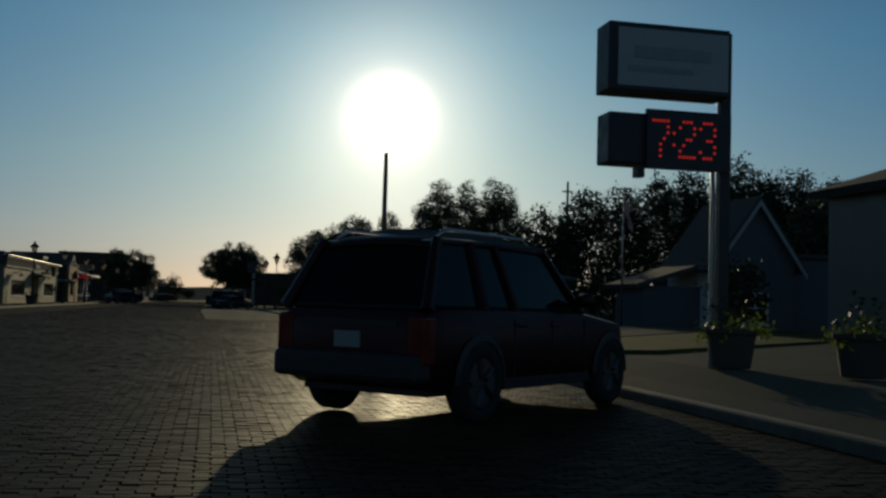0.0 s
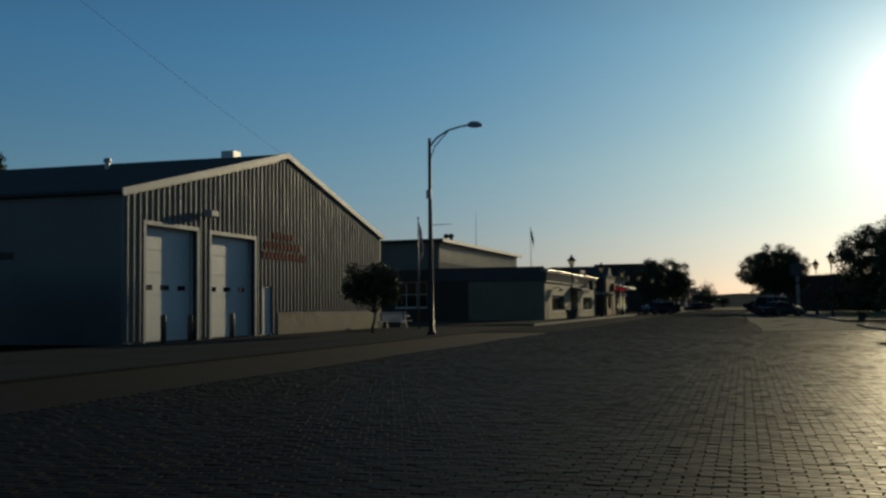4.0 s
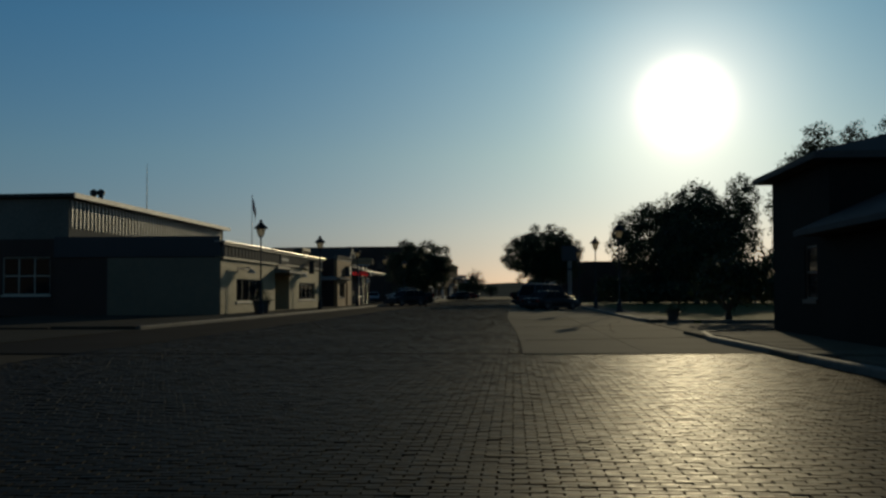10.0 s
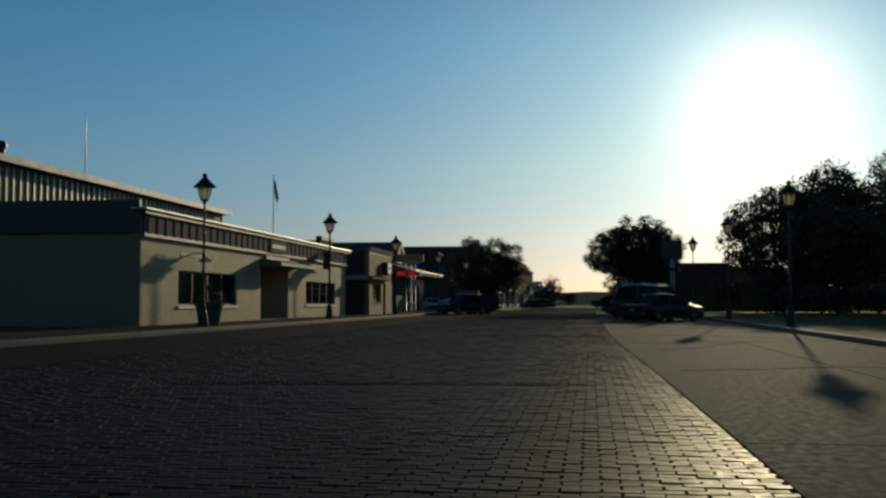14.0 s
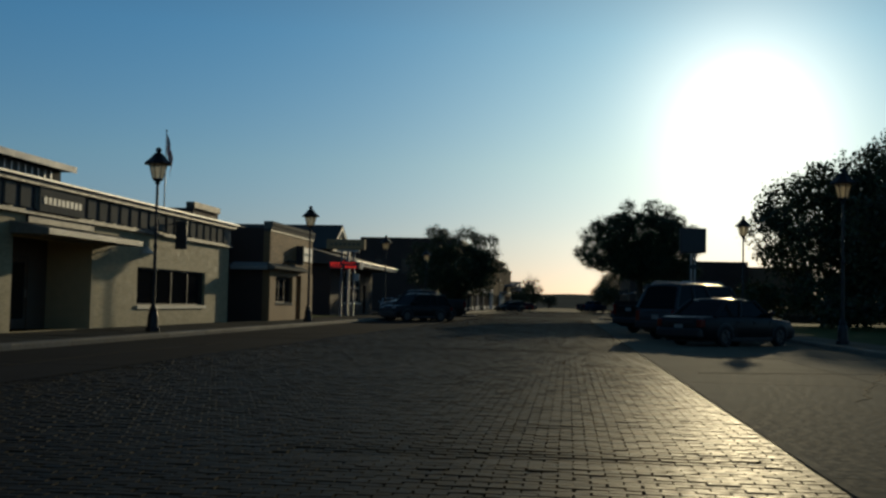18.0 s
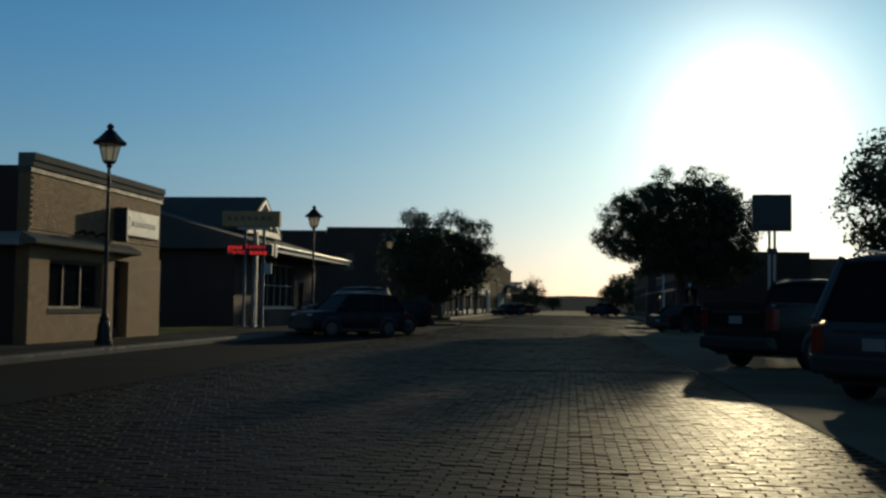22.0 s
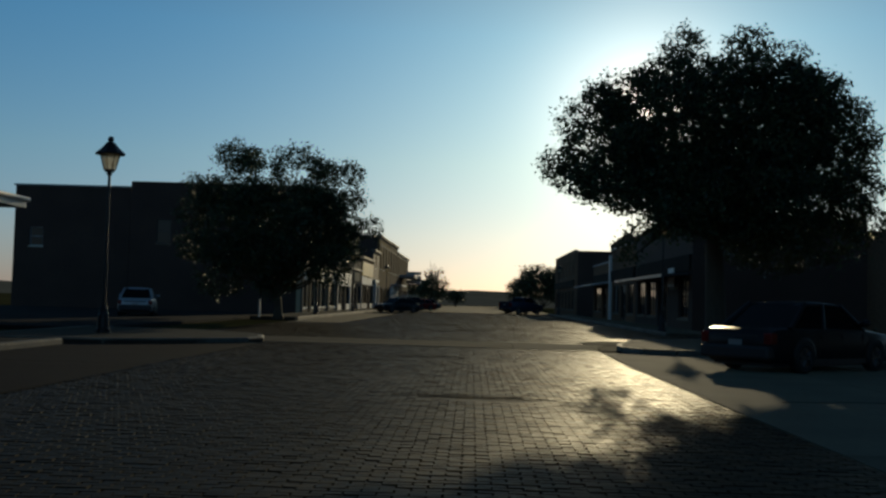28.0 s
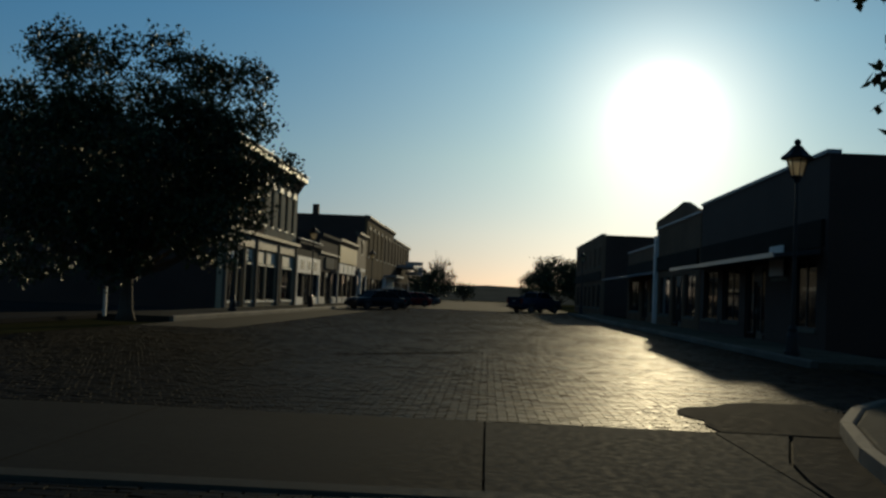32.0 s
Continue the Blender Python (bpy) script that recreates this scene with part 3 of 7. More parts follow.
# cracks and tar seams in the parking lanes
crack_rng = random.Random(12)
CRACKS = [((3.9, 88.0), (9.0, 91.5), 0.03), ((4.2, 94.5), (8.9, 93.2), 0.035), ((5.2, 99.0), (7.9, 107.5), 0.025), ((3.8, 104.2), (9.1, 105.6), 0.03), ((4.0, 84.0), (6.6, 89.0), 0.03),
          ((6.9, 72.0), (8.2, 86.0), 0.03), ((4.0, 77.5), (9.0, 79.0), 0.03), ((4.4, 110.0), (8.8, 111.0), 0.03), ((3.9, 66.5), (8.8, 68.2), 0.03), ((-9.4, 84.0), (-6.3, 90.0), 0.03), ((-8.0, 98.0), (-7.2, 112.0), 0.03),
          ((-9.6, 118.0), (-6.2, 121.0), 0.03), ((4.0, 139.0), (9.0, 141.0), 0.03), ((5.0, 146.0), (8.6, 153.0), 0.03), ((4.1, 158.0), (8.8, 159.6), 0.03), ((-9.5, 140.0), (-6.3, 143.5), 0.03)]
for (xa, ya), (xb, yb), w in CRACKS:
    n = 22
    d = Vector((xb - xa, yb - ya))
    side = Vector((-d.y, d.x)).normalized()
    off, mm, row = 0.0, Mesh(), []
    for k in range(n + 1):
        off += crack_rng.uniform(-0.11, 0.11)
        p = Vector((xa, ya)) + d * (k / n) + side * off
        hw = w * crack_rng.uniform(0.5, 2.2) / 2
        row += [(p.x - side.x * hw, p.y - side.y * hw, 0.006), (p.x + side.x * hw, p.y + side.y * hw, 0.006), (p.x + side.x * hw, p.y + side.y * hw, -0.02), (p.x - side.x * hw, p.y - side.y * hw, -0.02)]
    mm.add(row, [f for k in range(n) for f in ((4 * k, 4 * k + 1, 4 * k + 5, 4 * k + 4), (4 * k + 1, 4 * k + 2, 4 * k + 6, 4 * k + 5), (4 * k + 3, 4 * k, 4 * k + 4, 4 * k + 7))])
    wpart("crack", mm, M["bed"], road, "dark dirt-filled crack")
PATCH = ((3.44, 176.9), (3.40, 177.5), (3.48, 177.98), (3.28, 178.5), (3.36, 179.0), (3.56, 179.41), (3.95, 179.62), (4.2, 180.1), (4.63, 180.46), (5.0, 180.42), (5.43, 180.6), (5.36, 180.15), (5.5, 179.9), (5.3, 179.5), (5.75, 179.22), (6.3, 179.3), (6.8, 179.0), (6.8, 176.9))
patch = Mesh().prism(PATCH, "z", -0.03, 0.012)
wpart("patch", patch, M["asphalt"], road, "dark asphalt patch over the bricks")
# kerbs and pavements
left_walk = thing("pavement_left", (-11.7, 130, 0), "concrete pavement slabs with a raised kerb", "pavement", kind="structure")
right_walk = thing("pavement_right", (10.4, 100, 0), "concrete pavement slabs with a raised kerb", "pavement", kind="structure")
slab_mesh = {}


def slabs(parent, x0, x1, y0, y1, size, z=0.13):
    nx, ny = max(1, round((x1 - x0) / size)), max(1, round((y1 - y0) / size))
    w, d = (x1 - x0) / nx, (y1 - y0) / ny
    key = (round(w, 3), round(d, 3), z, parent is left_walk)
    if key not in slab_mesh:
        mm = Mesh()
        g, c = 0.006, 0.02
        mm.add([(g, g, -0.1), (w - g, g, -0.1), (w - g, d - g, -0.1), (g, d - g, -0.1), (g, g, z - c), (w - g, g, z - c), (w - g, d - g, z - c), (g, d - g, z - c),
                (g + c, g + c, z), (w - g - c, g + c, z), (w - g - c, d - g - c, z), (g + c, d - g - c, z)],
               [(i, (i + 1) % 4, (i + 1) % 4 + 4, i + 4) for i in range(4)] + [(i + 4, (i + 1) % 4 + 4, (i + 1) % 4 + 8, i + 8) for i in range(4)] + [(8, 9, 10, 11)])
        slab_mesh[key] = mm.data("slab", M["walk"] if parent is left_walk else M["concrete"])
    base = parent.matrix_basis.translation
    for i in range(nx):
        for j in range(ny):
            ob = new("slab", slab_mesh[key])
            ob.parent = parent
            ob.matrix_local = pose(x0 + i * w - base.x, y0 + j * d - base.y, random.uniform(-0.006, 0.006) - base.z, random.uniform(-0.25, 0.25), random.uniform(-0.25, 0.25), 0)


def kerb(parent, points, height=0.15, width=0.17):
    """Kerb stones along a line of points."""
    base = parent.matrix_basis.translation
    for (xa, ya), (xb, yb) in zip(points, points[1:]):
        run = math.hypot(xb - xa, yb - ya)
        n = max(1, round(run / 3.0))
        ang = math.degrees(math.atan2(yb - ya, xb - xa))
        for k in range(n):
            L = run / n
            mm = Mesh().prism([(0, -0.1), (width, -0.1), (width, height), (0.04, height), (0.012, height - 0.02), (0, height - 0.05)], "x", 0.004, L - 0.004)
            part("kerb_stone", mm, M["curb"], parent, "", False, pose(xa + (xb - xa) * k / n - base.x, ya + (yb - ya) * k / n - base.y, 0, 0, 0, ang))


slabs(left_walk, -13.4, -10.2, 75, 168, 1.6)
slabs(left_walk, -13.0, -10.2, 203, 275, 1.6)
slabs(right_walk, 9.2, 10.8, 58, 69.2, 1.6)
slabs(right_walk, 9.5, 11.1, 83.5, 172, 1.6)
slabs(right_walk, 8.6, 11.1, 190.2, 262, 1.6)
kerb(left_walk, [(-10.2, 262), (-10.2, 203)][::-1])
kerb(left_walk, [(-10.0, 168), (-10.0, 75)][::-1])
kerb(right_walk, [(9.3, 172), (9.3, 86.0), (9.7, 84.0), (10.8, 82.6), (13.0, 82.3), (40.0, 82.3)])
kerb(right_walk, [(8.4, 262), (8.4, 190.2)])
# corner islands
for name, poly, lab in (("corner_island", [(5.3, 171.5), (9.3, 171.4), (9.3, 184), (8.2, 182.3), (7.2, 181.1), (6.4, 180.2), (5.6, 178.9), (4.9, 177.2), (4.4, 175.2), (4.12, 173.6), (4.15, 172.6), (4.5, 171.85)], "raised concrete street corner under a tree"),
                        ("corner_island", [(-6.3, 171.6), (-6.1, 172.6), (-6.4, 174.2), (-7.3, 175.6), (-9.0, 177.0), (-13.0, 177.8), (-13.0, 168.2), (-9.3, 168.8), (-7.4, 170.4)], "raised concrete street corner at the bank")):
    isl = thing(name, (poly[0][0], poly[0][1], 0), lab, "street corner", kind="structure")
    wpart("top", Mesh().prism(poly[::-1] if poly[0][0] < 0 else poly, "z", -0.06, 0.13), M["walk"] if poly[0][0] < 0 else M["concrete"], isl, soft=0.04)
    kerb(isl, poly + [poly[0]] if poly[0][0] < 0 else [poly[1], poly[0], *poly[:1:-1], poly[1]], 0.14, 0.16)
# forecourts, drives and lawns
solid("apron", B(-19.1, -10.0, 20, 74.9, -0.08, 0.03), M["walk"], "broad concrete apron before the metal hall", "pavement")
solid("forecourt", B(-24, -13.5, 75, 97.4, -0.08, 0.09), M["walk"], "concrete forecourt between the buildings", "pavement")
solid("lawn", B(-30, -13.5, 141.4, 155.5, -0.08, 0.14), M["grass"], "small mown lawn behind the bank sign", "lawn", "structure")
dr = Mesh()
xs_, zs_ = (9.62, 9.78, 10.6, 11.6, 30.0), (-0.08, 0.10, 0.16, 0.34, 0.36)
ys_ = (-10, 8, 16, 22, 40, 50, 57.9)
dr.add([(x, y, z if y < 49 else (z - 0.08) * (0.0 if y > 57 else 0.6) + 0.08 if z > 0 else z) for y in ys_ for x, z in zip(xs_, zs_)], [(j * 5 + i, j * 5 + i + 1, j * 5 + i + 6, j * 5 + i + 5) for j in range(6) for i in range(4)])
solid("drive", dr, M["concrete"], "wide sloping concrete drive beside the street", "pavement")
near_kerb = thing("street_kerb", (9.6, 20, 0), "worn concrete kerb along the drive", "kerb", kind="structure")
kerb(near_kerb, [(20.0, 71.9), (11.6, 71.8), (10.2, 71.2), (9.2, 69.6), (8.8, 66.0), (9.05, 56.0), (9.6, 44.0), (9.62, -8)], 0.13)
solid("lawn", Mesh().prism([(11.7, 20.0), (12.6, 20.2), (20.2, 27.6), (30, 37), (30, 48.2), (15.0, 28.2)], "z", 0.1, 0.42), M["grass"], "strip of mown lawn with a kerb", "lawn")
solid("footpath", Mesh().prism([(12, 28.0), (14.6, 28.4), (30, 49.5), (30, 53.5), (12, 42)], "z", 0.1, 0.4), M["concrete"], "pale concrete footpath behind the lawn", "pavement")
solid("side_alley", B(9.4, 42, 71.9, 82.3, -0.08, 0.004), M["concrete"], "pale concrete side alley beside the house", "pavement")
solid("parkway", B(8.95, 11.8, 57.9, 71.1, -0.08, 0.10), M["concrete"], "worn concrete strip before the house", "pavement")
solid("lawn", B(11.2, 60, 82.5, 172, -0.08, 0.1), M["grass"], "shaded lawn behind the pavement", "lawn")
solid("side_lot", B(-60, -13.2, 178.5, 219.8, -0.08, 0.05), M["asphalt"], "dark paved side street and lot", "road")
solid("side_street", B(9.4, 70, 177, 197.5, -0.08, 0.0), M["asphalt"], "dark paved side street", "road")

# ---- left side buildings ----
# ribbed metal fire hall
hall = thing("metal_hall", (-30, 57.3, 0), "galvanised ribbed metal hall with two overhead doors", "building")
HX, HY0, HY1, HA = -19.2, 43.0, 71.6, 57.3
d1, d2, dm = (44.35, 48.3, 0.1, 4.6), (49.5, 53.7, 0.1, 4.55), (54.65, 55.6, 0.1, 2.3)


def gable_z(y):
    return 8.95 - (8.95 - 5.75) * abs(y - HA) / (HA - HY0)


m = Mesh()
holes = [d1, d2, dm]
cuts = sorted({HY0, HY1, HA, *[v for h in holes for v in h[:2]]})
for a, b in zip(cuts, cuts[1:]):
    hole = [h for h in holes if h[0] < (a + b) / 2 < h[1]]
    z0 = hole[0][3] if hole else 0.0
    m.prism([(a, z0), (b, z0), (b, gable_z(b)), (a, gable_z(a))], "x", HX - 0.12, HX)
wpart("front_wall", m, M["metal_siding"], hall)
# the ribs of the sheeting, each a raised trapezoid
m = Mesh()
y = HY0 + 0.15
while y < HY1 - 0.1:
    hole = [h for h in holes if h[0] - 0.08 < y < h[1] + 0.08]
    z0 = hole[0][3] + 0.1 if hole else (1.15 if y > 56.2 else 0.1)
    m.add([(HX, y - 0.09, z0), (HX + 0.075, y - 0.035, z0), (HX + 0.075, y + 0.035, z0), (HX, y + 0.09, z0),
           (HX, y - 0.09, gable_z(y) - 0.2), (HX + 0.075, y - 0.035, gable_z(y) - 0.2), (HX + 0.075, y + 0.035, gable_z(y) - 0.2), (HX, y + 0.09, gable_z(y) - 0.2)],
          [(0, 1, 5, 4), (1, 2, 6, 5), (2, 3, 7, 6), (3, 2, 1, 0), (4, 5, 6, 7)])
    y += 0.42
tagged(wpart("siding_ribs", m, M["metal_siding"], hall), kind="stuff")
wpart("plinth", B(HX, HX + 0.09, 56.2, 71.5, 0, 1.1), M["tan_wall"], hall, "tan rendered base")
wpart("side_wall", B(-45, HX - 0.12, HY0, HY0 + 0.12, 0, 5.7), M["dark_siding"], hall)
wpart("side_wall", B(-45, HX - 0.12, HY1 - 0.12, HY1, 0, 5.7), M["dark_siding"], hall)
wpart("back_wall", Mesh().prism([(HY0, 0), (HY1, 0), (HY1, 5.75), (HA, 8.95), (HY0, 5.75)], "x", -45.12, -45), M["dark_siding"], hall)
for sgn in (-1, 1):
    e = HY0 - 0.35 if sgn < 0 else HY1 + 0.35
    ez = gable_z(HY0) - 0.08
    r = wpart("roof", Mesh().prism([(e, ez), (e, ez + 0.12), (HA, 9.12), (HA, 9.0)] if sgn < 0 else [(HA, 9.0), (HA, 9.12), (e, ez + 0.12), (e, ez)], "x", -45.2, HX + 0.12), M["roof_metal"], hall)
    wpart("verge", Mesh().prism([(e, ez - 0.1), (e, ez + 0.16), (HA, 9.17), (HA, 8.9)] if sgn < 0 else [(HA, 8.9), (HA, 9.17), (e, ez + 0.16), (e, ez - 0.1)], "x", HX + 0.12, HX + 0.18), M["grey_paint"], r)
wpart("vent", Mesh().lathe([(0.12, 0), (0.12, 0.5), (0.2, 0.5), (0.16, 0.68)], 10, (-27, 53.5, 8.1)), M["steel"], hall)
wpart("vent", B(-22.6, -21.9, 56.9, 57.7, 9.0, 9.4), M["steel"], hall)
for h in (d1, d2):
    dr = wpart("overhead_door", B(HX - 0.36, HX - 0.3, h[0] - 0.02, h[1] + 0.02, 0.05, h[3] + 0.02), M["white"], hall, "white sectional overhead door")
    for k in range(5):
        wpart("panel", B(HX - 0.3, HX - 0.28, h[0] + 0.03, h[1] - 0.03, 0.12 + k * 0.89, 0.96 + k * 0.89), M["white"], dr)
    for k in range(3):
        c = h[0] + (h[1] - h[0]) * (0.18 + 0.32 * k)
        wpart("window_light", B(HX - 0.28, HX - 0.265, c - 0.3, c + 0.3, 2.08, 2.28), GLASS, dr)
    for s, e in ((h[0] - 0.16, h[0]), (h[1], h[1] + 0.16)):
        wpart("jamb", B(HX - 0.3, HX + 0.09, s, e, 0, h[3] + 0.16), M["grey_paint"], hall)
    wpart("lintel", B(HX - 0.3, HX + 0.09, h[0], h[1], h[3], h[3] + 0.16), M["grey_paint"], hall)
wpart("side_door", B(HX - 0.1, HX - 0.05, dm[0], dm[1], 0.05, dm[3]), M["white"], hall, "white steel side door")
for y0, z0, w, h in ((55.6, 4.72, 2.6, 0.3), (54.7, 4.22, 4.4, 0.34), (54.5, 3.72, 5.2, 0.34)):
    n = max(3, int(w / 0.42))
    for k in range(n):
        a = y0 + w * k / n
        wpart("letter_bar", B(HX + 0.08, HX + 0.11, a, a + w / n * 0.72, z0, z0 + h), M["sign_red"], hall)
lampw = wpart("wall_lamp", Mesh().tube([(HX, 48.9, 5.35), (HX + 0.3, 48.9, 5.4)], [0.05, 0.05]), M["steel"], hall)
wpart("lamp_head", B(HX + 0.2, HX + 0.6, 48.55, 49.25, 5.22, 5.5), M["grey_paint"], lampw, soft=0.05)
for x, y in ((-18.5, 44.6), (-18.2, 46.1), (-18.5, 50.2)):
    bo = thing("bollard", (x, y, 0.03), "dark steel bollard guarding an overhead door", "bollard", "bollards at the hall")
    part("post", Mesh().lathe([(0.11, 0), (0.11, 1.0), (0.08, 1.07), (0.02, 1.1)], 12), M["brown_paint"], bo, smooth=True)
shed = thing("pale_shed", (-24, 34, 0), "pale panel-clad shed with a flat eave", "shed")
wpart("wall", wall("x", -20.5, -20.7, 31, 37.6, 0, 3.0), M["white"], shed)
wpart("wall", wall("y", 37.4, 37.6, -27, -20.7, 0, 3.0), M["white"], shed)
wpart("roof", B(-27.3, -20.1, 30.6, 38.0, 3.0, 3.22), M["roof_metal"], shed)

# set-back office with the clerestory roof
off = thing("set_back_office", (-27, 112, 0), "dark set-back office with a metal-faced upper storey", "building")
wpart("lower_wall", wall("y", 99.5, 99.8, -29, -20.2, 0, 4.7, [(-27.6, -24.6, 1.3, 3.6), (-22.6, -20.8, 1.2, 2.4)]), M["dark_brick"], off)
window(off, "y", 99.5, 1, -27.6, -24.6, 1.3, 3.6, 3, 2, "cream_trim", "cream_trim")
window(off, "y", 99.5, 1, -22.6, -20.8, 1.2, 2.4, 2, 1, "white", None)
wpart("upper_wall", wall("y", 99.6, 99.8, -34, -23.5, 4.7, 7.2), M["panel_grey"], off)
wpart("side_wall", wall("x", -23.5, -23.8, 99.8, 133.5, 4.4, 7.2), M["panel_grey"], off)
wpart("back_wall", wall("x", -34, -33.7, 99.8, 133.5, 0, 7.2), M["dark_brick"], off)
wpart("end_wall", wall("y", 133.5, 133.2, -33.7, -23.8, 0, 7.2), M["dark_brick"], off)
wpart("left_wall", wall("x", -29, -28.7, 99.8, 108, 0, 4.7), M["dark_brick"], off)
wpart("roof", Mesh().prism([(-34.4, 7.2), (-23.0, 7.25), (-23.0, 7.48), (-34.4, 7.4)], "y", 99.1, 134.0), M["roof_metal"], off)
wpart("fascia", B(-23.0, -22.92, 99.1, 134.0, 7.2, 7.5), M["grey_paint"], off)
for k in range(55):
    wpart("batten", B(-23.5, -23.46, 100.0 + k * 0.6, 100.1 + k * 0.6, 5.4, 7.15), M["steel"], off)
for x in (-24.6, -24.1):
    wpart("vent", Mesh().lathe([(0.16, 0), (0.16, 0.6), (0.26, 0.6), (0.26, 0.85), (0.1, 0.98)], 10, (x, 106, 7.4)), M["iron"], off)
ant = thing("radio_mast", (-23.2, 112.3, 7.3), "thin lattice radio mast on the office roof", "antenna")
part("mast", Mesh().tube([(0, 0, 0), (0, 0, 2.4), (0, 0, 3.6)], [0.035, 0.025, 0.012], 6), M["iron"], ant)
for z in (1.2, 1.9, 2.5):
    part("crossbar", Mesh().tube([(0, -0.14, z), (0, 0.14, z)], [0.012, 0.012], 5), M["steel"], ant)

# cream shopfront building
shop = thing("cream_shop", (-18, 113.5, 0), "cream painted brick shop with a panelled frieze", "building")
SX = -13.45
w1, dr, w2, w0 = (101.0, 107.9, 0.85, 2.25), (111.4, 116.15, 0.13, 2.75), (119.65, 126.45, 0.85, 2.2), None
block(shop, -23.4, SX, 97.5, 129.4, 4.3, "cream", "x1", [w1, dr, w2], side_material="dark_brick")
wpart("side_cladding", B(-20.2, SX - 0.02, 97.42, 97.5, 0, 3.45), M["tan_wall"], shop, "tan rendered side wall")
wpart("side_band", B(-23.4, SX, 97.36, 97.5, 3.5, 4.7), M["dark_paint"], shop, "dark boarded band")
window(shop, "x", SX, -1, w1[0], w1[1], w1[2], w1[3], 4, 1, "dark_paint", "cream_trim")
window(shop, "x", SX, -1, w2[0], w2[1], w2[2], w2[3], 4, 1, "dark_paint", "cream_trim")
wpart("porch_back", wall("x", SX - 1.5, SX - 1.6, dr[0] - 0.3, dr[1] + 0.3, 0.1, 3.0, [(113.0, 115.0, 0.1, 2.3)]), M["brown_paint"], shop)
door(shop, "x", SX - 1.5, -1, 113.02, 113.98, 0.12, 2.28, set_back=0.02)
door(shop, "x", SX - 1.5, -1, 114.02, 114.98, 0.12, 2.28, set_back=0.02)
for y in (dr[0] - 0.1, dr[1]):
    wpart("porch_side", B(SX - 1.5, SX - 0.3, y, y + 0.1, 0.1, 3.0), M["cream"], shop)
fr = wpart("frieze", B(SX, SX + 0.1, 97.6, 129.3, 3.45, 4.3), M["dark_paint"], shop, "dark frieze with pale upright panels")
for k in range(39):
    y = 97.85 + k * 0.8
    if not 112.3 < y < 114.6:
        wpart("panel", B(SX + 0.1, SX + 0.15, y, y + 0.52, 3.55, 4.15), M["panel_grey"], fr)
wpart("cornice", B(SX - 0.3, SX + 0.34, 97.2, 129.7, 4.34, 4.42), M["steel"], shop, "thin weathered metal roof edge", soft=0.02)
wpart("drip", B(SX + 0.1, SX + 0.26, 97.3, 129.6, 4.2, 4.336), M["dark_paint"], shop)
wpart("lower_rail", B(SX + 0.02, SX + 0.16, 97.5, 129.4, 3.38, 3.446), M["dark_paint"], shop)
can = wpart("canopy", Mesh().prism([(SX, 2.8), (SX + 1.1, 2.78), (SX + 1.1, 2.95), (SX, 3.15)], "y", 111.2, 117.4), M["panel_grey"], shop, "weathered sheet-metal door canopy", soft=0.02)
for k in range(3):
    wpart("canopy_ridge", B(SX + 1.1, SX + 1.13, 111.2, 117.4, 2.8 + k * 0.055, 2.83 + k * 0.055), M["steel"], can)
wpart("dark_board", B(SX + 0.01, SX + 0.1, 112.0, 116.0, 3.16, 3.37), M["dark_paint"], shop)
for k in range(11):
    wpart("letter_bar", B(SX + 0.005, SX + 0.03, 101.2 + k * 0.29, 101.4 + k * 0.29, 2.82, 3.0), M["dark_paint"], shop)
sg = wpart("name_board", B(SX + 0.1, SX + 0.2, 112.4, 115.1, 3.5, 4.16), M["panel_grey"], shop, "grey name board over the door")
for k in range(9):
    wpart("letter_bar", B(SX + 0.2, SX + 0.215, 112.6 + k * 0.26, 112.78 + k * 0.26, 3.72, 3.92), M["sign_face"], sg)
bn = wpart("bracket_sign", B(SX + 0.3, SX + 0.72, 122.3, 122.4, 2.95, 4.0), M["dark_paint"], shop, "dark hanging bracket sign")
wpart("bracket", Mesh().tube([(SX, 122.35, 3.9), (SX + 0.75, 122.35, 3.9)], [0.03, 0.03], 6), M["iron"], bn)
for y in (102.4, 119.0):
    lm = wpart("wall_lamp", Mesh().tube([(SX, y, 2.95), (SX + 0.45, y, 2.98), (SX + 0.55, y, 2.85)], [0.03, 0.03, 0.03], 6), M["iron"], shop)
    wpart("shade", Mesh().lathe([(0.28, 0), (0.24, 0.06), (0.08, 0.2), (0.05, 0.25)], 12, (SX + 0.58, y, 2.62)), M["cream_trim"], lm)

# painted brick courses of the front
courses = Mesh()
crow, zc = 0, 0.16
while zc < 3.34:
    y = 97.52 + (0.115 if crow % 2 else 0)
    while y < 129.15:
        if not any(q[0] - 0.2 < y < q[1] + 0.01 and q[2] - 0.06 < zc < q[3] + 0.01 for q in (w1, dr, w2)):
            courses.box(SX - 0.004, SX + 0.007 + 0.003 * random.random(), y + 0.005, y + 0.225, zc + 0.004, zc + 0.068)
        y += 0.23
    zc += 0.073
    crow += 1
tagged(wpart("brick_course_rest", courses, M["cream"], shop), kind="stuff")
# low dark infill between the shops
inf = thing("dark_infill", (-17, 131.2, 0), "dark low shop set back between two fronts", "building")
block(inf, -24, -15.2, 129.5, 132.85, 5.15, "dark_brick", "x1", [(130.0, 132.3, 0.1, 2.5)])
door(inf, "x", -15.2, -1, 130.1, 131.1, 0.12, 2.3, set_back=0.12)
window(inf, "x", -15.2, -1, 131.2, 132.25, 0.7, 2.45, 1, 1, "dark_paint", None)
wpart("coping", B(-15.5, -15.1, 129.45, 132.9, 5.15, 5.42), M["brown_paint"], inf)

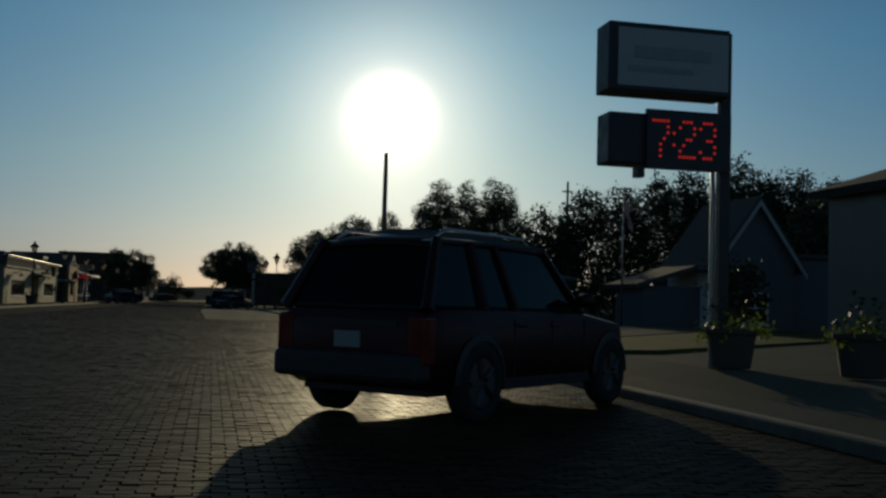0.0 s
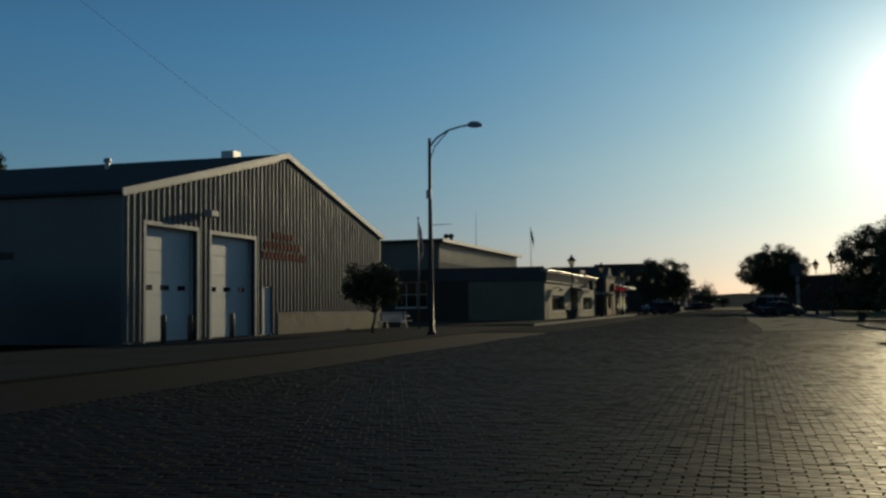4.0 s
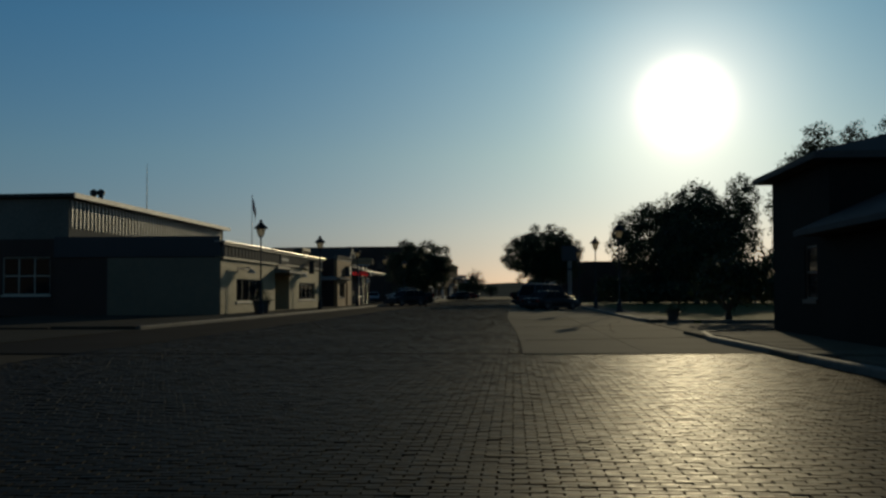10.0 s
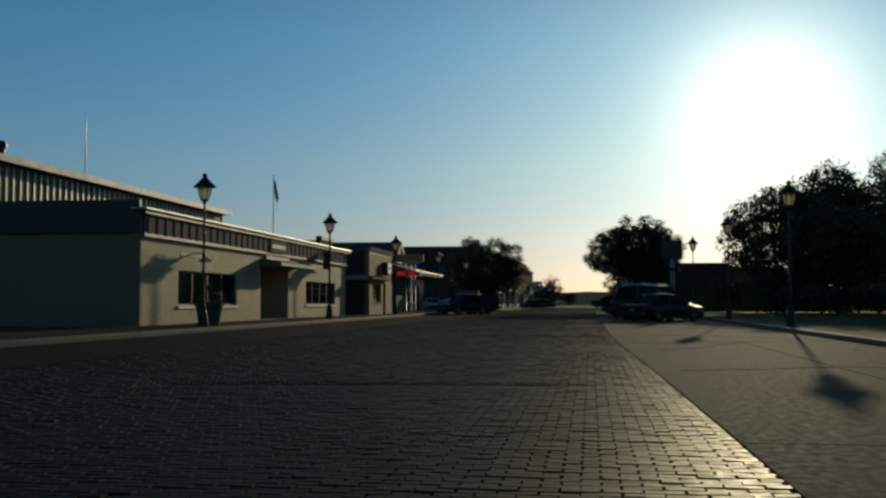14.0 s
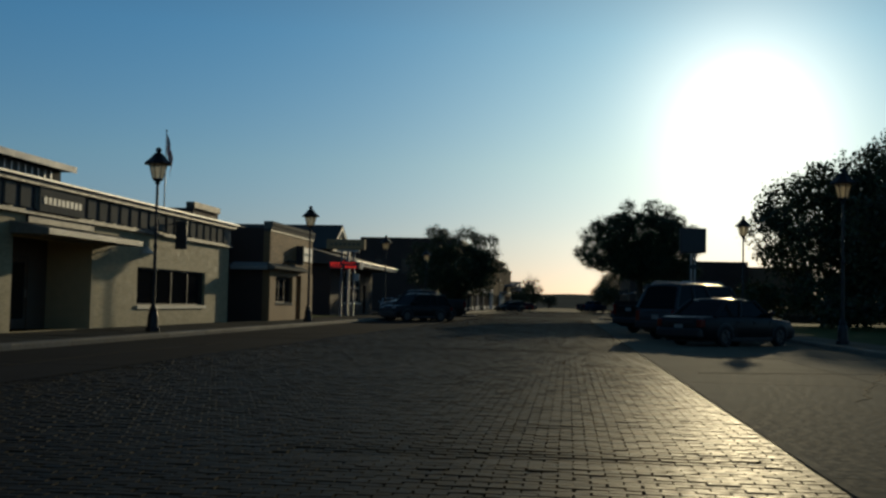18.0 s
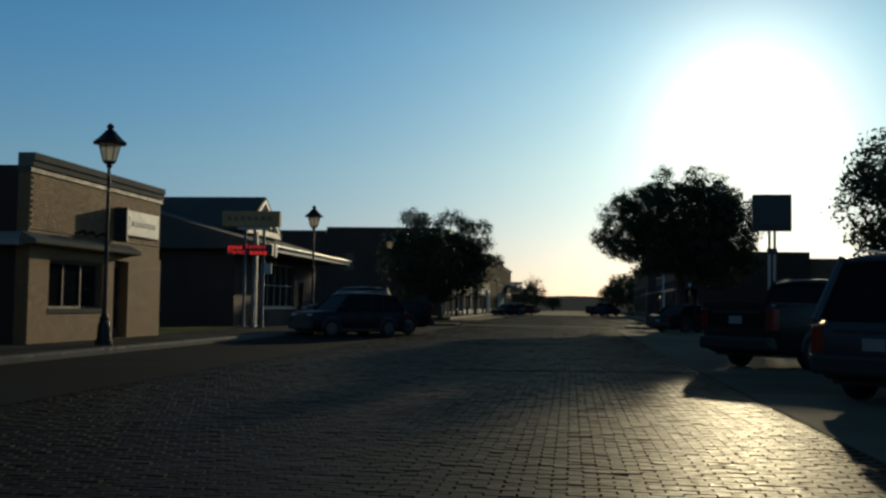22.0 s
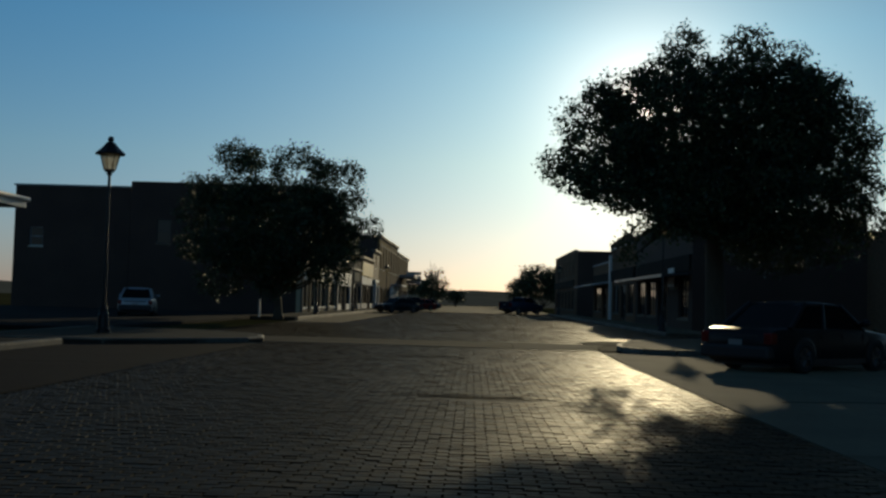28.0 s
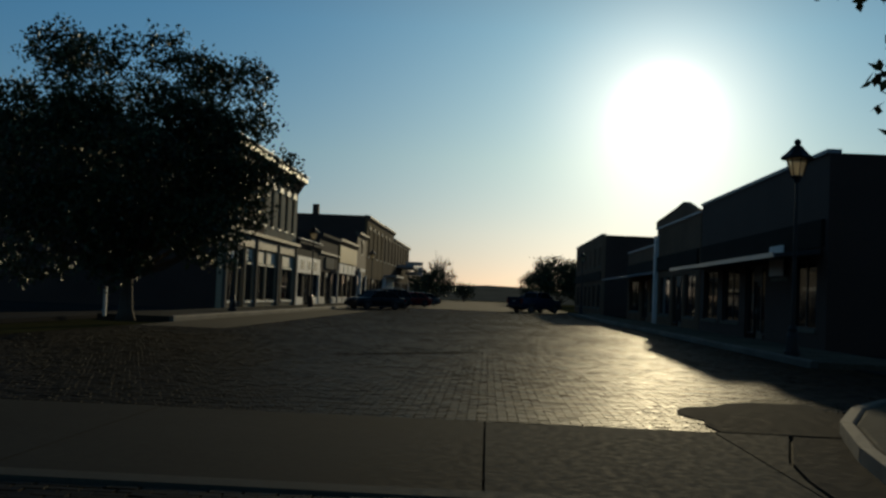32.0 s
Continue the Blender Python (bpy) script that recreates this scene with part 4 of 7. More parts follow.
# small brick shop
bs = thing("brick_shop", (-16, 137, 0), "small ochre brick shop with a pale cornice", "building")
BX = -12.65
bw, bd = (134.0, 137.0, 1.0, 2.25), (137.75, 138.75, 0.13, 2.4)
block(bs, -24, BX, 132.95, 141.2, 4.55, "tan_brick", "x1", [bw, bd], side_material="dark_brick")
window(bs, "x", BX, -1, bw[0], bw[1], bw[2], bw[3], 3, 1, "brown_paint", "panel_grey")
door(bs, "x", BX, -1, bd[0] + 0.02, bd[1] - 0.02, 0.13, 2.38)
wpart("lower_facing", wall("x", BX, BX + 0.06, 132.95, 141.2, 0, 2.55, [(bw[0] - 0.05, bw[1] + 0.05, 0.85, 2.3), bd]), M["tan_brick"], bs, "ochre brown lower front")
wpart("ledge", Mesh().prism([(BX, 2.55), (BX + 0.4, 2.6), (BX + 0.4, 2.7), (BX, 2.9)], "y", 132.6, 138.9), M["panel_grey"], bs, "pale metal ledge over the shop window", soft=0.02)
wpart("side_ledge", Mesh().prism([(132.95, 2.55), (132.95, 2.9), (132.5, 2.72), (132.5, 2.55)], "x", -14.4, BX), M["sign_face"], bs)
for k, (z0, z1, o) in enumerate(((4.38, 4.52, 0.06), (4.52, 4.68, 0.1), (4.68, 4.86, 0.14))):
    wpart("cornice", B(BX - 0.3, BX + o, 132.9, 141.25, z0, z1 - 0.004), M["brown_paint"] if k < 1 else M["panel_grey"], bs)
sb = wpart("sign_board", B(BX + 0.01, BX + 0.09, 138.1, 140.9, 3.2, 3.95), M["white"], bs, "white shop sign board")
wpart("emblem", Mesh().tube([(BX + 0.09, 138.6, 3.58), (BX + 0.11, 138.6, 3.58)], [0.2, 0.2], 14), M["blue_paint"], sb)
for k in range(8):
    wpart("letter_bar", B(BX + 0.09, BX + 0.105, 138.95 + k * 0.22, 139.1 + k * 0.22, 3.5, 3.64), M["blue_paint"], sb)
wpart("bracket_sign", B(BX + 0.03, BX + 0.42, 137.75, 137.83, 2.95, 3.95), M["dark_paint"], bs)
for y in (135.2, 135.7, 136.4):
    wpart("spot_lamp", Mesh().tube([(BX + 0.1, y, 3.0), (BX + 0.35, y, 3.08), (BX + 0.42, y, 3.0)], [0.03, 0.05, 0.06], 8), M["iron"], bs)
# ochre face bricks of the upper front
brick_face = Mesh().box(0, 0.022, 0.005, 0.205, 0.004, 0.066).data("brick", M["tan_brick"])
rows_, n_ = 0, 0
zb = 2.98
stuff = Mesh()
while zb < 4.36:
    y = 132.96 + (0.105 if rows_ % 2 else 0)
    while y < 140.95:
        if not (138.05 < y + 0.1 < 140.95 and 3.15 < zb + 0.03 < 4.0):
            if n_ < 290 and y > 133:
                ob = new("brick", brick_face)
                ob.parent = bs
                ob.matrix_local = pose(BX + 16, y - 137, zb)
                n_ += 1
            else:
                stuff.box(BX, BX + 0.022, y + 0.005, y + 0.205, zb + 0.004, zb + 0.066)
        y += 0.21
    zb += 0.072
    rows_ += 1
tagged(wpart("upper_bricks", stuff, M["tan_brick"], bs), kind="stuff")

# bank with a front gable and a deep eave
bank = thing("bank", (-22, 163, 0), "low dark brick bank with a glazed gable and deep eaves", "building")
KX = -15.0
bwin = (160.6, 166.6, 1.0, 3.3)
block(bank, -32, KX, 156, 171.5, 3.75, "dark_brick", "x1", [bwin, (167.6, 168.7, 0.13, 2.4)])
window(bank, "x", KX, -1, *bwin, 5, 2, "grey_paint", "cream_trim")
door(bank, "x", KX, -1, 167.62, 168.68, 0.13, 2.38)
wpart("roof", Mesh().prism([(-33.2, 3.7), (-13.2, 3.7), (-13.2, 3.86), (-23.0, 6.6), (-33.2, 3.9)], "y", 155.2, 172.6), M["shingle"], bank, "dark shingled roof")
wpart("fascia", B(-13.2, -13.12, 155.1, 172.8, 3.62, 3.92), M["sign_face"], bank, "pale metal eave fascia")
wpart("gutter", Mesh().tube([(-13.06, 155.1, 3.86), (-13.06, 172.8, 3.86)], [0.07, 0.07], 8), M["white"], bank)
wpart("soffit", B(KX, -13.2, 155.2, 172.6, 3.6, 3.69), M["brown_paint"], bank)
wpart("gable_front", Mesh().prism([(161.20, 5.25), (167.00, 5.25), (164.10, 6.85)], "x", -16.35, -16.25), GLASS, bank, "grey glazed gable")
for a, b in (((160.90, 5.15), (164.10, 6.95)), ((164.10, 6.95), (167.30, 5.15))):
    wpart("rake_board", Mesh().prism([a, b, (b[0], b[1] - 0.3), (a[0], a[1] - 0.3)] if a[0] < 163.5 else [a, b, (b[0], b[1] - 0.3), (a[0], a[1] - 0.3)], "x", -16.25, -16.0), M["white"], bank, "white rake board")
wpart("gable_sill", B(-16.25, -16.0, 160.90, 167.30, 4.85, 5.15), M["cream_trim"], bank)
wpart("mullion", B(-16.25, -16.12, 164.00, 164.20, 5.15, 6.7), M["cream_trim"], bank)
wpart("gable_roof", Mesh().prism([(160.70, 5.1), (164.10, 7.0), (167.50, 5.1), (167.50, 4.95), (164.10, 6.85), (160.70, 4.95)], "x", -26.0, -16.0), M["shingle"], bank)
wpart("gable_base", B(-22, -16.26, 161.20, 167.00, 4.3, 5.2), M["shingle"], bank)
bsgn = thing("bank_sign", (-13.2, 153.2, 0.14), "timber name board and red moving-letter board on three steel posts", "sign")
part("board", B(-1.45, 1.15, -0.16, 0.16, 4.42, 5.1), M["sign_wood"], bsgn, "brown carved board", soft=0.03)
for k in range(7):
    part("letter_bar", B(-1.2 + k * 0.3, -1.0 + k * 0.3, -0.175, -0.16, 4.68, 4.86), M["wood"], bsgn)
for x in (-0.42, 0.0, 0.42):
    part("post", Mesh().lathe([(0.11, 0), (0.11, 0.04), (0.065, 0.05), (0.065, 4.3)], 12, (x, 0, 0)), M["steel"], bsgn, smooth=True)
part("crossbar", B(-0.75, 0.75, -0.07, 0.07, 4.28, 4.42), M["sign_face"], bsgn)
part("pedestal", B(-0.1, 0.1, 0.08, 0.28, 0, 4.2), M["grey_paint"], bsgn, "grey box column")
led = part("letter_board", B(-1.25, 0.85, -0.14, 0.14, 3.15, 3.62), M["dark_paint"], bsgn, "black diode board")
part("end_cap", B(0.92, 1.0, -0.14, 0.14, 3.1, 3.66), M["sign_face"], bsgn)


def text_part(body, size, place, material, parent, name="text"):
    cu = bpy.data.curves.new(name, "FONT")
    cu.body, cu.size, cu.extrude, cu.align_x, cu.align_y = body, size, 0.006, "LEFT", "BOTTOM"
    tmp = bpy.data.objects.new(name, cu)
    scene.collection.objects.link(tmp)
    me = bpy.data.meshes.new_from_object(tmp.evaluated_get(bpy.context.evaluated_depsgraph_get()))
    bpy.data.objects.remove(tmp)
    me.materials.clear()
    me.materials.append(material)
    ob = new(name, me)
    ob.parent = parent
    ob.matrix_local = place
    return ob


text_part("Farmers", 0.27, pose(-0.35, -0.15, 3.40, 90, 0, 0), M["led"], led)
text_part("Market", 0.27, pose(-1.15, -0.15, 3.17, 90, 0, 0), M["led"], led)
for k in range(4):
    part("letter_bar", B(-1.15 + k * 0.17, -1.03 + k * 0.17, -0.155, -0.14, 3.42, 3.56), M["led"], led)
    part("letter_bar", B(-0.15 + k * 0.2, -0.0 + k * 0.2, -0.155, -0.14, 3.19, 3.33), M["led"], led)
part("notice_board", B(0.35, 0.8, -0.05, 0.02, 2.35, 2.8), M["sign_face"], bsgn)

# dark two-storey corner block
cor = thing("corner_block", (-24, 230, 0), "two-storey corner block with a dark brick side and a pale front", "building")
CX = -13.03
fr_h = [(221.6, 223.6, 0.5, 3.6), (223.9, 225.5, 0.13, 3.6), (225.8, 227.6, 0.5, 3.6), (228.6, 231.0, 0.5, 3.6), (231.4, 234.2, 0.5, 3.6), (234.6, 236.0, 0.13, 3.6), (236.4, 240.3, 0.5, 3.6)]
up = [(222.4 + k * 2.35, 223.4 + k * 2.35, 5.2, 7.6) for k in range(8)]
block(cor, -26.0, CX, 220.5, 241.0, 8.9, "pale_brick", "x1", fr_h + up, side_material="dark_brick", side_holes=[(-20.5, -19.4, 5.0, 6.8), (-24, -22.9, 5.0, 6.8)])
wpart("brown_facing", wall("x", CX + 0.03, CX + 0.002, 220.5, 230.1, 4.62, 8.4, [(h[0] - 0.02, h[1] + 0.02, h[2] - 0.02, h[3] + 0.02) for h in up[:4]]), M["row_brown"], cor, "older brown brick upper front")
for h in fr_h:
    if h[2] < 0.2:
        door(cor, "x", CX, -1, h[0] + 0.1, h[1] - 0.1, 0.13, 2.3)
        window(cor, "x", CX, -1, h[0] + 0.02, h[1] - 0.02, 2.34, 3.58, 1, 1, "dark_paint", None, name="transom")
    else:
        window(cor, "x", CX, -1, h[0], h[1], h[2], h[3], 2, 1, "dark_paint", "white")
        wpart("transom_bar", B(CX - 0.09, CX + 0.03, h[0], h[1], 2.62, 2.74), M["cream_trim"], cor)
        wpart("blind", B(CX - 0.098, CX - 0.06, h[0] + 0.1, h[1] - 0.1, 2.78, 3.5), M["cream_trim"], cor, "drawn pale transom blind")
for h in up[:4]:
    wpart("lintel", B(CX + 0.03, CX + 0.09, h[0] - 0.15, h[1] + 0.15, 7.64, 7.86), M["brown_paint"], cor)
for h in up:
    window(cor, "x", CX, -1, *h, 1, 2, "dark_paint", "cream_trim")
for h in up[4:]:
    wpart("hood", Mesh().prism([(h[0] - 0.12, 7.6), (h[1] + 0.12, 7.6), (h[1] + 0.05, 7.9), ((h[0] + h[1]) / 2, 8.05), (h[0] - 0.05, 7.9)], "x", CX, CX + 0.12), M["cream_trim"], cor)
for h in ((-20.5, -19.4, 5.0, 6.8), (-24, -22.9, 5.0, 6.8)):
    window(cor, "y", 220.5, 1, *h, 1, 2, "dark_paint", "brown_paint")
for y in (220.6, 227.8, 234.3, 240.5):
    wpart("pilaster", B(CX, CX + 0.18, y, y + 0.34, 0, 4.2), M["panel_grey"], cor)
wpart("shop_cornice", Mesh().prism([(CX, 4.2), (CX + 0.35, 4.32), (CX + 0.35, 4.5), (CX, 4.62)], "y", 220.4, 241.1), M["brown_paint"], cor)
wpart("signboard", B(CX, CX + 0.1, 220.7, 240.9, 3.62, 4.2), M["brown_paint"], cor)
crn = wpart("cornice", Mesh().prism([(CX, 8.45), (CX + 0.3, 8.75), (CX + 0.62, 8.95), (CX + 0.62, 9.22), (CX - 0.2, 9.35), (CX - 0.2, 8.45)], "y", 220.2, 241.3), M["dark_paint"], cor, "dark bracketed cornice with a bright top")
wpart("cornice_top", B(CX - 0.25, CX + 0.68, 220.1, 241.4, 9.36, 9.42), M["white"], crn)
for k in range(28):
    y = 220.6 + k * 0.75
    wpart("bracket", Mesh().prism([(CX, 8.1), (CX + 0.2, 8.4), (CX + 0.45, 8.86), (CX, 8.44)], "y", y, y + 0.16), M["dark_paint"], cor)
wpart("side_parapet", B(-26.0, CX - 0.35, 220.5, 220.8, 8.9, 9.6), M["dark_brick"], cor)
ann = thing("brick_annex", (-31, 230, 0), "long dark brick rear wing with a stepped parapet", "building")
block(ann, -34.8, -26.05, 220.6, 238, 9.1, "dark_brick", "x0", side_material="dark_brick", side_holes=[(-33.6, -32.6, 4.6, 6.0)])
window(ann, "y", 220.6, 1, -33.6, -32.6, 4.6, 6.0, 1, 2, "grey_paint", "cream_trim")
wpart("coping", B(-34.9, -26.0, 220.45, 220.95, 9.1, 9.22), M["grey_paint"], ann)

# shops further along
ROW = [
    ("white_shop", 241.2, 251.4, 4.85, "slate", "single-storey shop with a white framed front below a grey panel"),
    ("grey_shop", 251.6, 262.2, 6.0, "slate", "dark grey shop with a small pale sign over its entry"),
    ("ochre_shop", 262.4, 276.0, 6.15, "row_brown", "brick shop with a yellow panel over white transom panes"),
    ("plain_shop", 276.2, 284.4, 7.6, "dark_brick", "narrow dark brick shop with white entry posts"),
    ("tall_block", 284.6, 303.0, 10.0, "row_ochre", "tall ochre brick two-storey block with narrow windows"),
    ("tall_block", 303.2, 318.3, 10.1, "row_brown", "tall brown brick two-storey block over white shop posts"),
    ("far_block", 318.6, 348.0, 9.2, "row_brown", "two-storey block with a flat canopy at the end of the row"),
]


def shop(name, y0, y1, h, wallm, lab, posts):
    """A shop of the row: entry and display windows under a front of its own."""
    sh = thing(name, (-20, (y0 + y1) / 2, 0), lab, "building", "shops along the street")
    w, head = y1 - y0, 2.55 if name == "white_shop" else 2.9
    n = max(2, round(w / 3.6))
    hs = [(y0 + w * k / n + 0.35, y0 + w * (k + 1) / n - 0.35, 0.13 if k == n // 2 else 0.7, head) for k in range(n)]
    nu = max(3, round(w / 4.6)) if h > 8 else 1
    ups = [(y0 + w * (k + 0.5) / nu - 0.55, y0 + w * (k + 0.5) / nu + 0.55, 5.4, 8.5 if h > 8 else 6.6) for k in range(nu)] if h > 7 else []
    block(sh, -30, CX, y0, y1, h, wallm, "x1", hs + ups, side_material="dark_brick" if h > 7 else wallm)
    for a, b, z0, z1 in hs:
        mid = (a + b) / 2
        if z0 < 0.2:
            door(sh, "x", CX, -1, mid - 0.55, mid + 0.55, 0.13, 2.4, "dark_paint")
            for p, q in ((a, mid - 0.58), (mid + 0.58, b)):
                window(sh, "x", CX, -1, p, q, 0.3, z1, 1, 1, "dark_paint", None)
            wpart("over_door", pbox("x", CX - 0.1, CX - 0.16, mid - 0.57, mid + 0.57, 2.4, z1), M["dark_paint"], sh)
        else:
            window(sh, "x", CX, -1, a, b, z0, z1, 2, 1, "dark_paint", "cream_trim")
            wpart("bulkhead", B(CX, CX + 0.08, a - 0.1, b + 0.1, 0.1, 0.66), M["white" if name == "white_shop" else "grey_paint"], sh)
    for u in ups:
        window(sh, "x", CX, -1, *u, 1, 2, "dark_paint", "cream_trim")
        wpart("hood", Mesh().prism([(u[0] - 0.1, u[3]), (u[1] + 0.1, u[3]), (u[1] - 0.1, u[3] + 0.3), ((u[0] + u[1]) / 2, u[3] + 0.45), (u[0] + 0.1, u[3] + 0.3)], "x", CX, CX + 0.1), M["brown_paint"], sh)
    wpart("cornice", Mesh().prism([(CX, h - 0.55), (CX + 0.3, h - 0.2), (CX + 0.3, h), (CX - 0.3, h + 0.12), (CX - 0.3, h)], "y", y0 - 0.02, y1 + 0.02), M["slate" if h < 6.1 else "brown_paint"], sh)
    for y in (y0, y1 - 0.3):
        wpart("pilaster", B(CX, CX + 0.14, y + 0.02, y + 0.28, 0, head + 0.2), M[posts], sh)
    return sh


shops = [shop(*r, p) for r, p in zip(ROW, ("white", "grey_paint", "panel_grey", "white", "brown_paint", "white", "grey_paint"))]
wpart("lintel", B(CX + 0.02, CX + 0.16, 241.2, 251.4, 2.5, 3.75), M["white"], shops[0], "white painted front with three small lights")
for k in range(3):
    wpart("small_light", B(CX + 0.15, CX + 0.175, 242.6 + k * 2.9, 243.9 + k * 2.9, 2.8, 3.45), M["dark_paint"], shops[0])
wpart("parapet_edge", B(CX + 0.1, CX + 0.34, 241.2, 251.4, 4.97, 5.03), M["white"], shops[0])
wpart("sign_panel", B(CX, CX + 0.14, 254.6, 259.2, 3.15, 4.1), M["panel_grey"], shops[1], "small pale sign over the entry")
wpart("string_course", B(CX, CX + 0.18, 251.6, 262.2, 4.35, 4.5), M["dark_paint"], shops[1])
wpart("yellow_panel", B(CX, CX + 0.12, 263.0, 275.4, 3.95, 5.55), M["ochre_paint"], shops[2], "plain yellow front panel")
for k in range(4):
    wpart("transom_pane", B(CX, CX + 0.06, 263.2 + k * 3.08, 265.9 + k * 3.08, 2.95, 3.85), M["white"], shops[2], "white painted transom pane")
wpart("entry_post", B(CX + 0.1, CX + 0.4, 277.4, 277.9, 0.1, 3.4), M["white"], shops[3], "white entry post")
wpart("entry_beam", B(CX + 0.1, CX + 0.4, 276.4, 281.0, 3.4, 3.75), M["white"], shops[3])
for k in range(4):
    wpart("shop_post", B(CX + 0.1, CX + 0.4, 303.8 + k * 3.9, 304.5 + k * 3.9, 0.1, 3.3), M["white"], shops[5], "white shop post")
wpart("balcony_canopy", B(CX, CX + 1.7, 306, 317.8, 3.4, 3.65), M["grey_paint"], shops[5])
wpart("canopy", B(CX, CX + 2.6, 324.6, 336.6, 5.2, 5.6), M["grey_paint"], shops[6])
for z in (4.3, 5.1, 5.9):
    wpart("hanging_sign", B(CX + 0.4, CX + 3.2, 336.9, 337.2, z, z + 0.62), M["sign_face"], shops[6], "pale box of a stacked hanging sign")
wpart("chimney", B(-19.6, -18.9, 285.5, 286.2, 9.4, 11.2), M["dark_brick"], shops[4])

# ---- right side buildings ----
def street_front(name, y0, y1, x, h, wallm, lab, holes, depth=14, side=None):
    bld = thing(name, (x + depth / 2, (y0 + y1) / 2, 0), lab, "building", "shops along the street")
    block(bld, x, x + depth, y0, y1, h, wallm, "x0", holes, side_material=side or "dark_brick")
    for a, b, z0, z1 in holes:
        if z0 < 0.2:
            door(bld, "x", x, 1, (a + b) / 2 - 0.5, (a + b) / 2 + 0.5, 0.13, 2.3)
            for p, q in ((a, (a + b) / 2 - 0.52), ((a + b) / 2 + 0.52, b)):
                if q - p > 0.3:
                    window(bld, "x", x, 1, p, q, 0.3, z1, 1, 1, "dark_paint", None)
            wpart("over_door", pbox("x", x + 0.1, x + 0.16, (a + b) / 2 - 0.51, (a + b) / 2 + 0.51, 2.3, z1), M["dark_paint"], bld)
        else:
            window(bld, "x", x, 1, a, b, z0, z1, 2, 1, "dark_paint", "panel_grey")
    wpart("coping", B(x - 0.08, x + 0.35, y0, y1, h, h + 0.12), M["grey_paint"], bld)
    wpart("signboard", B(x - 0.12, x, y0 + 0.3, y1 - 0.3, 3.25, 4.1), M["house_dark"], bld)
    return bld


rb = street_front("corner_store", 198, 216.8, 11.2, 6.1, "dark_brick", "dark brick corner store in shade", [(199, 201.6, 0.7, 2.9), (202, 204, 2.4, 3.1), (205, 208, 0.13, 2.9), (209, 212, 0.7, 2.9), (213, 216, 0.7, 2.9)], 9)
wpart("rear_wing", B(20.3, 27, 198.6, 214, 0, 5.6), M["brown_brick"], rb)
cn = wpart("canopy", Mesh().prism([(11.08, 3.02), (9.7, 2.9), (9.7, 3.0), (11.08, 3.2)], "y", 198.3, 216.5), M["dark_paint"], rb, "flat dark pavement canopy")
wpart("canopy_edge", B(9.64, 9.7, 198.3, 216.5, 2.88, 3.03), M["steel"], cn)
# white strip added to paint a sky reflection on the store front
wpart("poster", B(11.02, 11.07, 202.2, 203.9, 2.45, 3.5), M["white"], rb, "white strip painted as a bright window reflection")
rb2 = street_front("gabled_store", 217, 230.2, 11.2, 5.8, "brown_brick", "brown brick store with a raised false gable", [(218, 221, 0.7, 2.9), (221.6, 224.6, 0.13, 2.9), (225.4, 229, 0.7, 2.9)])
wpart("false_gable", Mesh().prism([(217, 5.92), (230.2, 5.92), (230.2, 6.3), (223.6, 6.6), (221.5, 6.75), (219, 6.2)], "x", 11.12, 11.5), M["brown_brick"], rb2)
wpart("white_pilaster", B(11.0, 11.18, 229.4, 230.1, 0, 5.4), M["white"], rb2)
rb3 = street_front("far_store", 231, 246, 11.6, 5.0, "brown_brick", "low dark brick store", [(232, 235, 0.7, 2.9), (236, 239, 0.13, 2.9), (240, 245, 0.7, 2.9)])
wpart("canopy", Mesh().prism([(11.6, 3.2), (9.6, 2.9), (9.6, 3.0), (11.6, 3.4)], "y", 231.5, 245.5), M["grey_paint"], rb3)
street_front("far_store", 262, 290, 11.3, 7.4, "brown_brick", "tall dark store beyond a gap", [(263 + k * 4.4, 266 + k * 4.4, 0.7, 2.9) for k in range(6)] + [(263.5 + k * 4.4, 264.7 + k * 4.4, 4.6, 6.4) for k in range(6)])

# white gabled house and dark hall beyond the lawn, where the drive starts
hs_ = thing("white_house", (28.5, 52, 0), "white clapboard house with a steep front gable", "house")
GA = [(26.4, 0), (30.6, 0), (30.6, 4.0), (28.5, 6.9), (26.4, 4.0)]
# front, wing and porch are toned darker than the sides to paint shade
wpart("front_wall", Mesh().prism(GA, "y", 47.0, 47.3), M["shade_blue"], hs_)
for k in range(16):
    z = 0.35 + k * 0.4
    half = 2.05 if z < 4 else 2.05 - (z - 4.0 + 0.39) * 0.72
    if half > 0.2:
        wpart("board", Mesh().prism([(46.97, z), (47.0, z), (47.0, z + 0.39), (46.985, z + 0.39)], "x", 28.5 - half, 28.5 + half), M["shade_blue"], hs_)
wpart("side_wall", B(26.4, 26.6, 47.3, 52.0, 0, 4.0), M["white"], hs_)
wpart("side_wall", B(30.4, 30.6, 47.3, 52.0, 0, 4.0), M["white"], hs_)
wpart("back_wall", Mesh().prism(GA, "y", 52.0, 52.3), M["white"], hs_)
for pts in ([(26.0, 3.45), (28.5, 6.95), (28.5, 7.15), (25.85, 3.5)], [(28.5, 6.95), (31.0, 3.45), (31.15, 3.5), (28.5, 7.15)]):
    wpart("roof", Mesh().prism(pts, "y", 46.6, 52.6), M["shingle"], hs_)
    wpart("rake_board", Mesh().prism([(p[0], p[1] - 0.02) for p in pts[:2]] + [(p[0], p[1] - 0.3) for p in pts[1::-1]], "y", 46.5, 46.6), M["grey_paint"], hs_)
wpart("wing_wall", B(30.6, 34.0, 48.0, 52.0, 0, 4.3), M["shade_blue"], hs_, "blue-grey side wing")
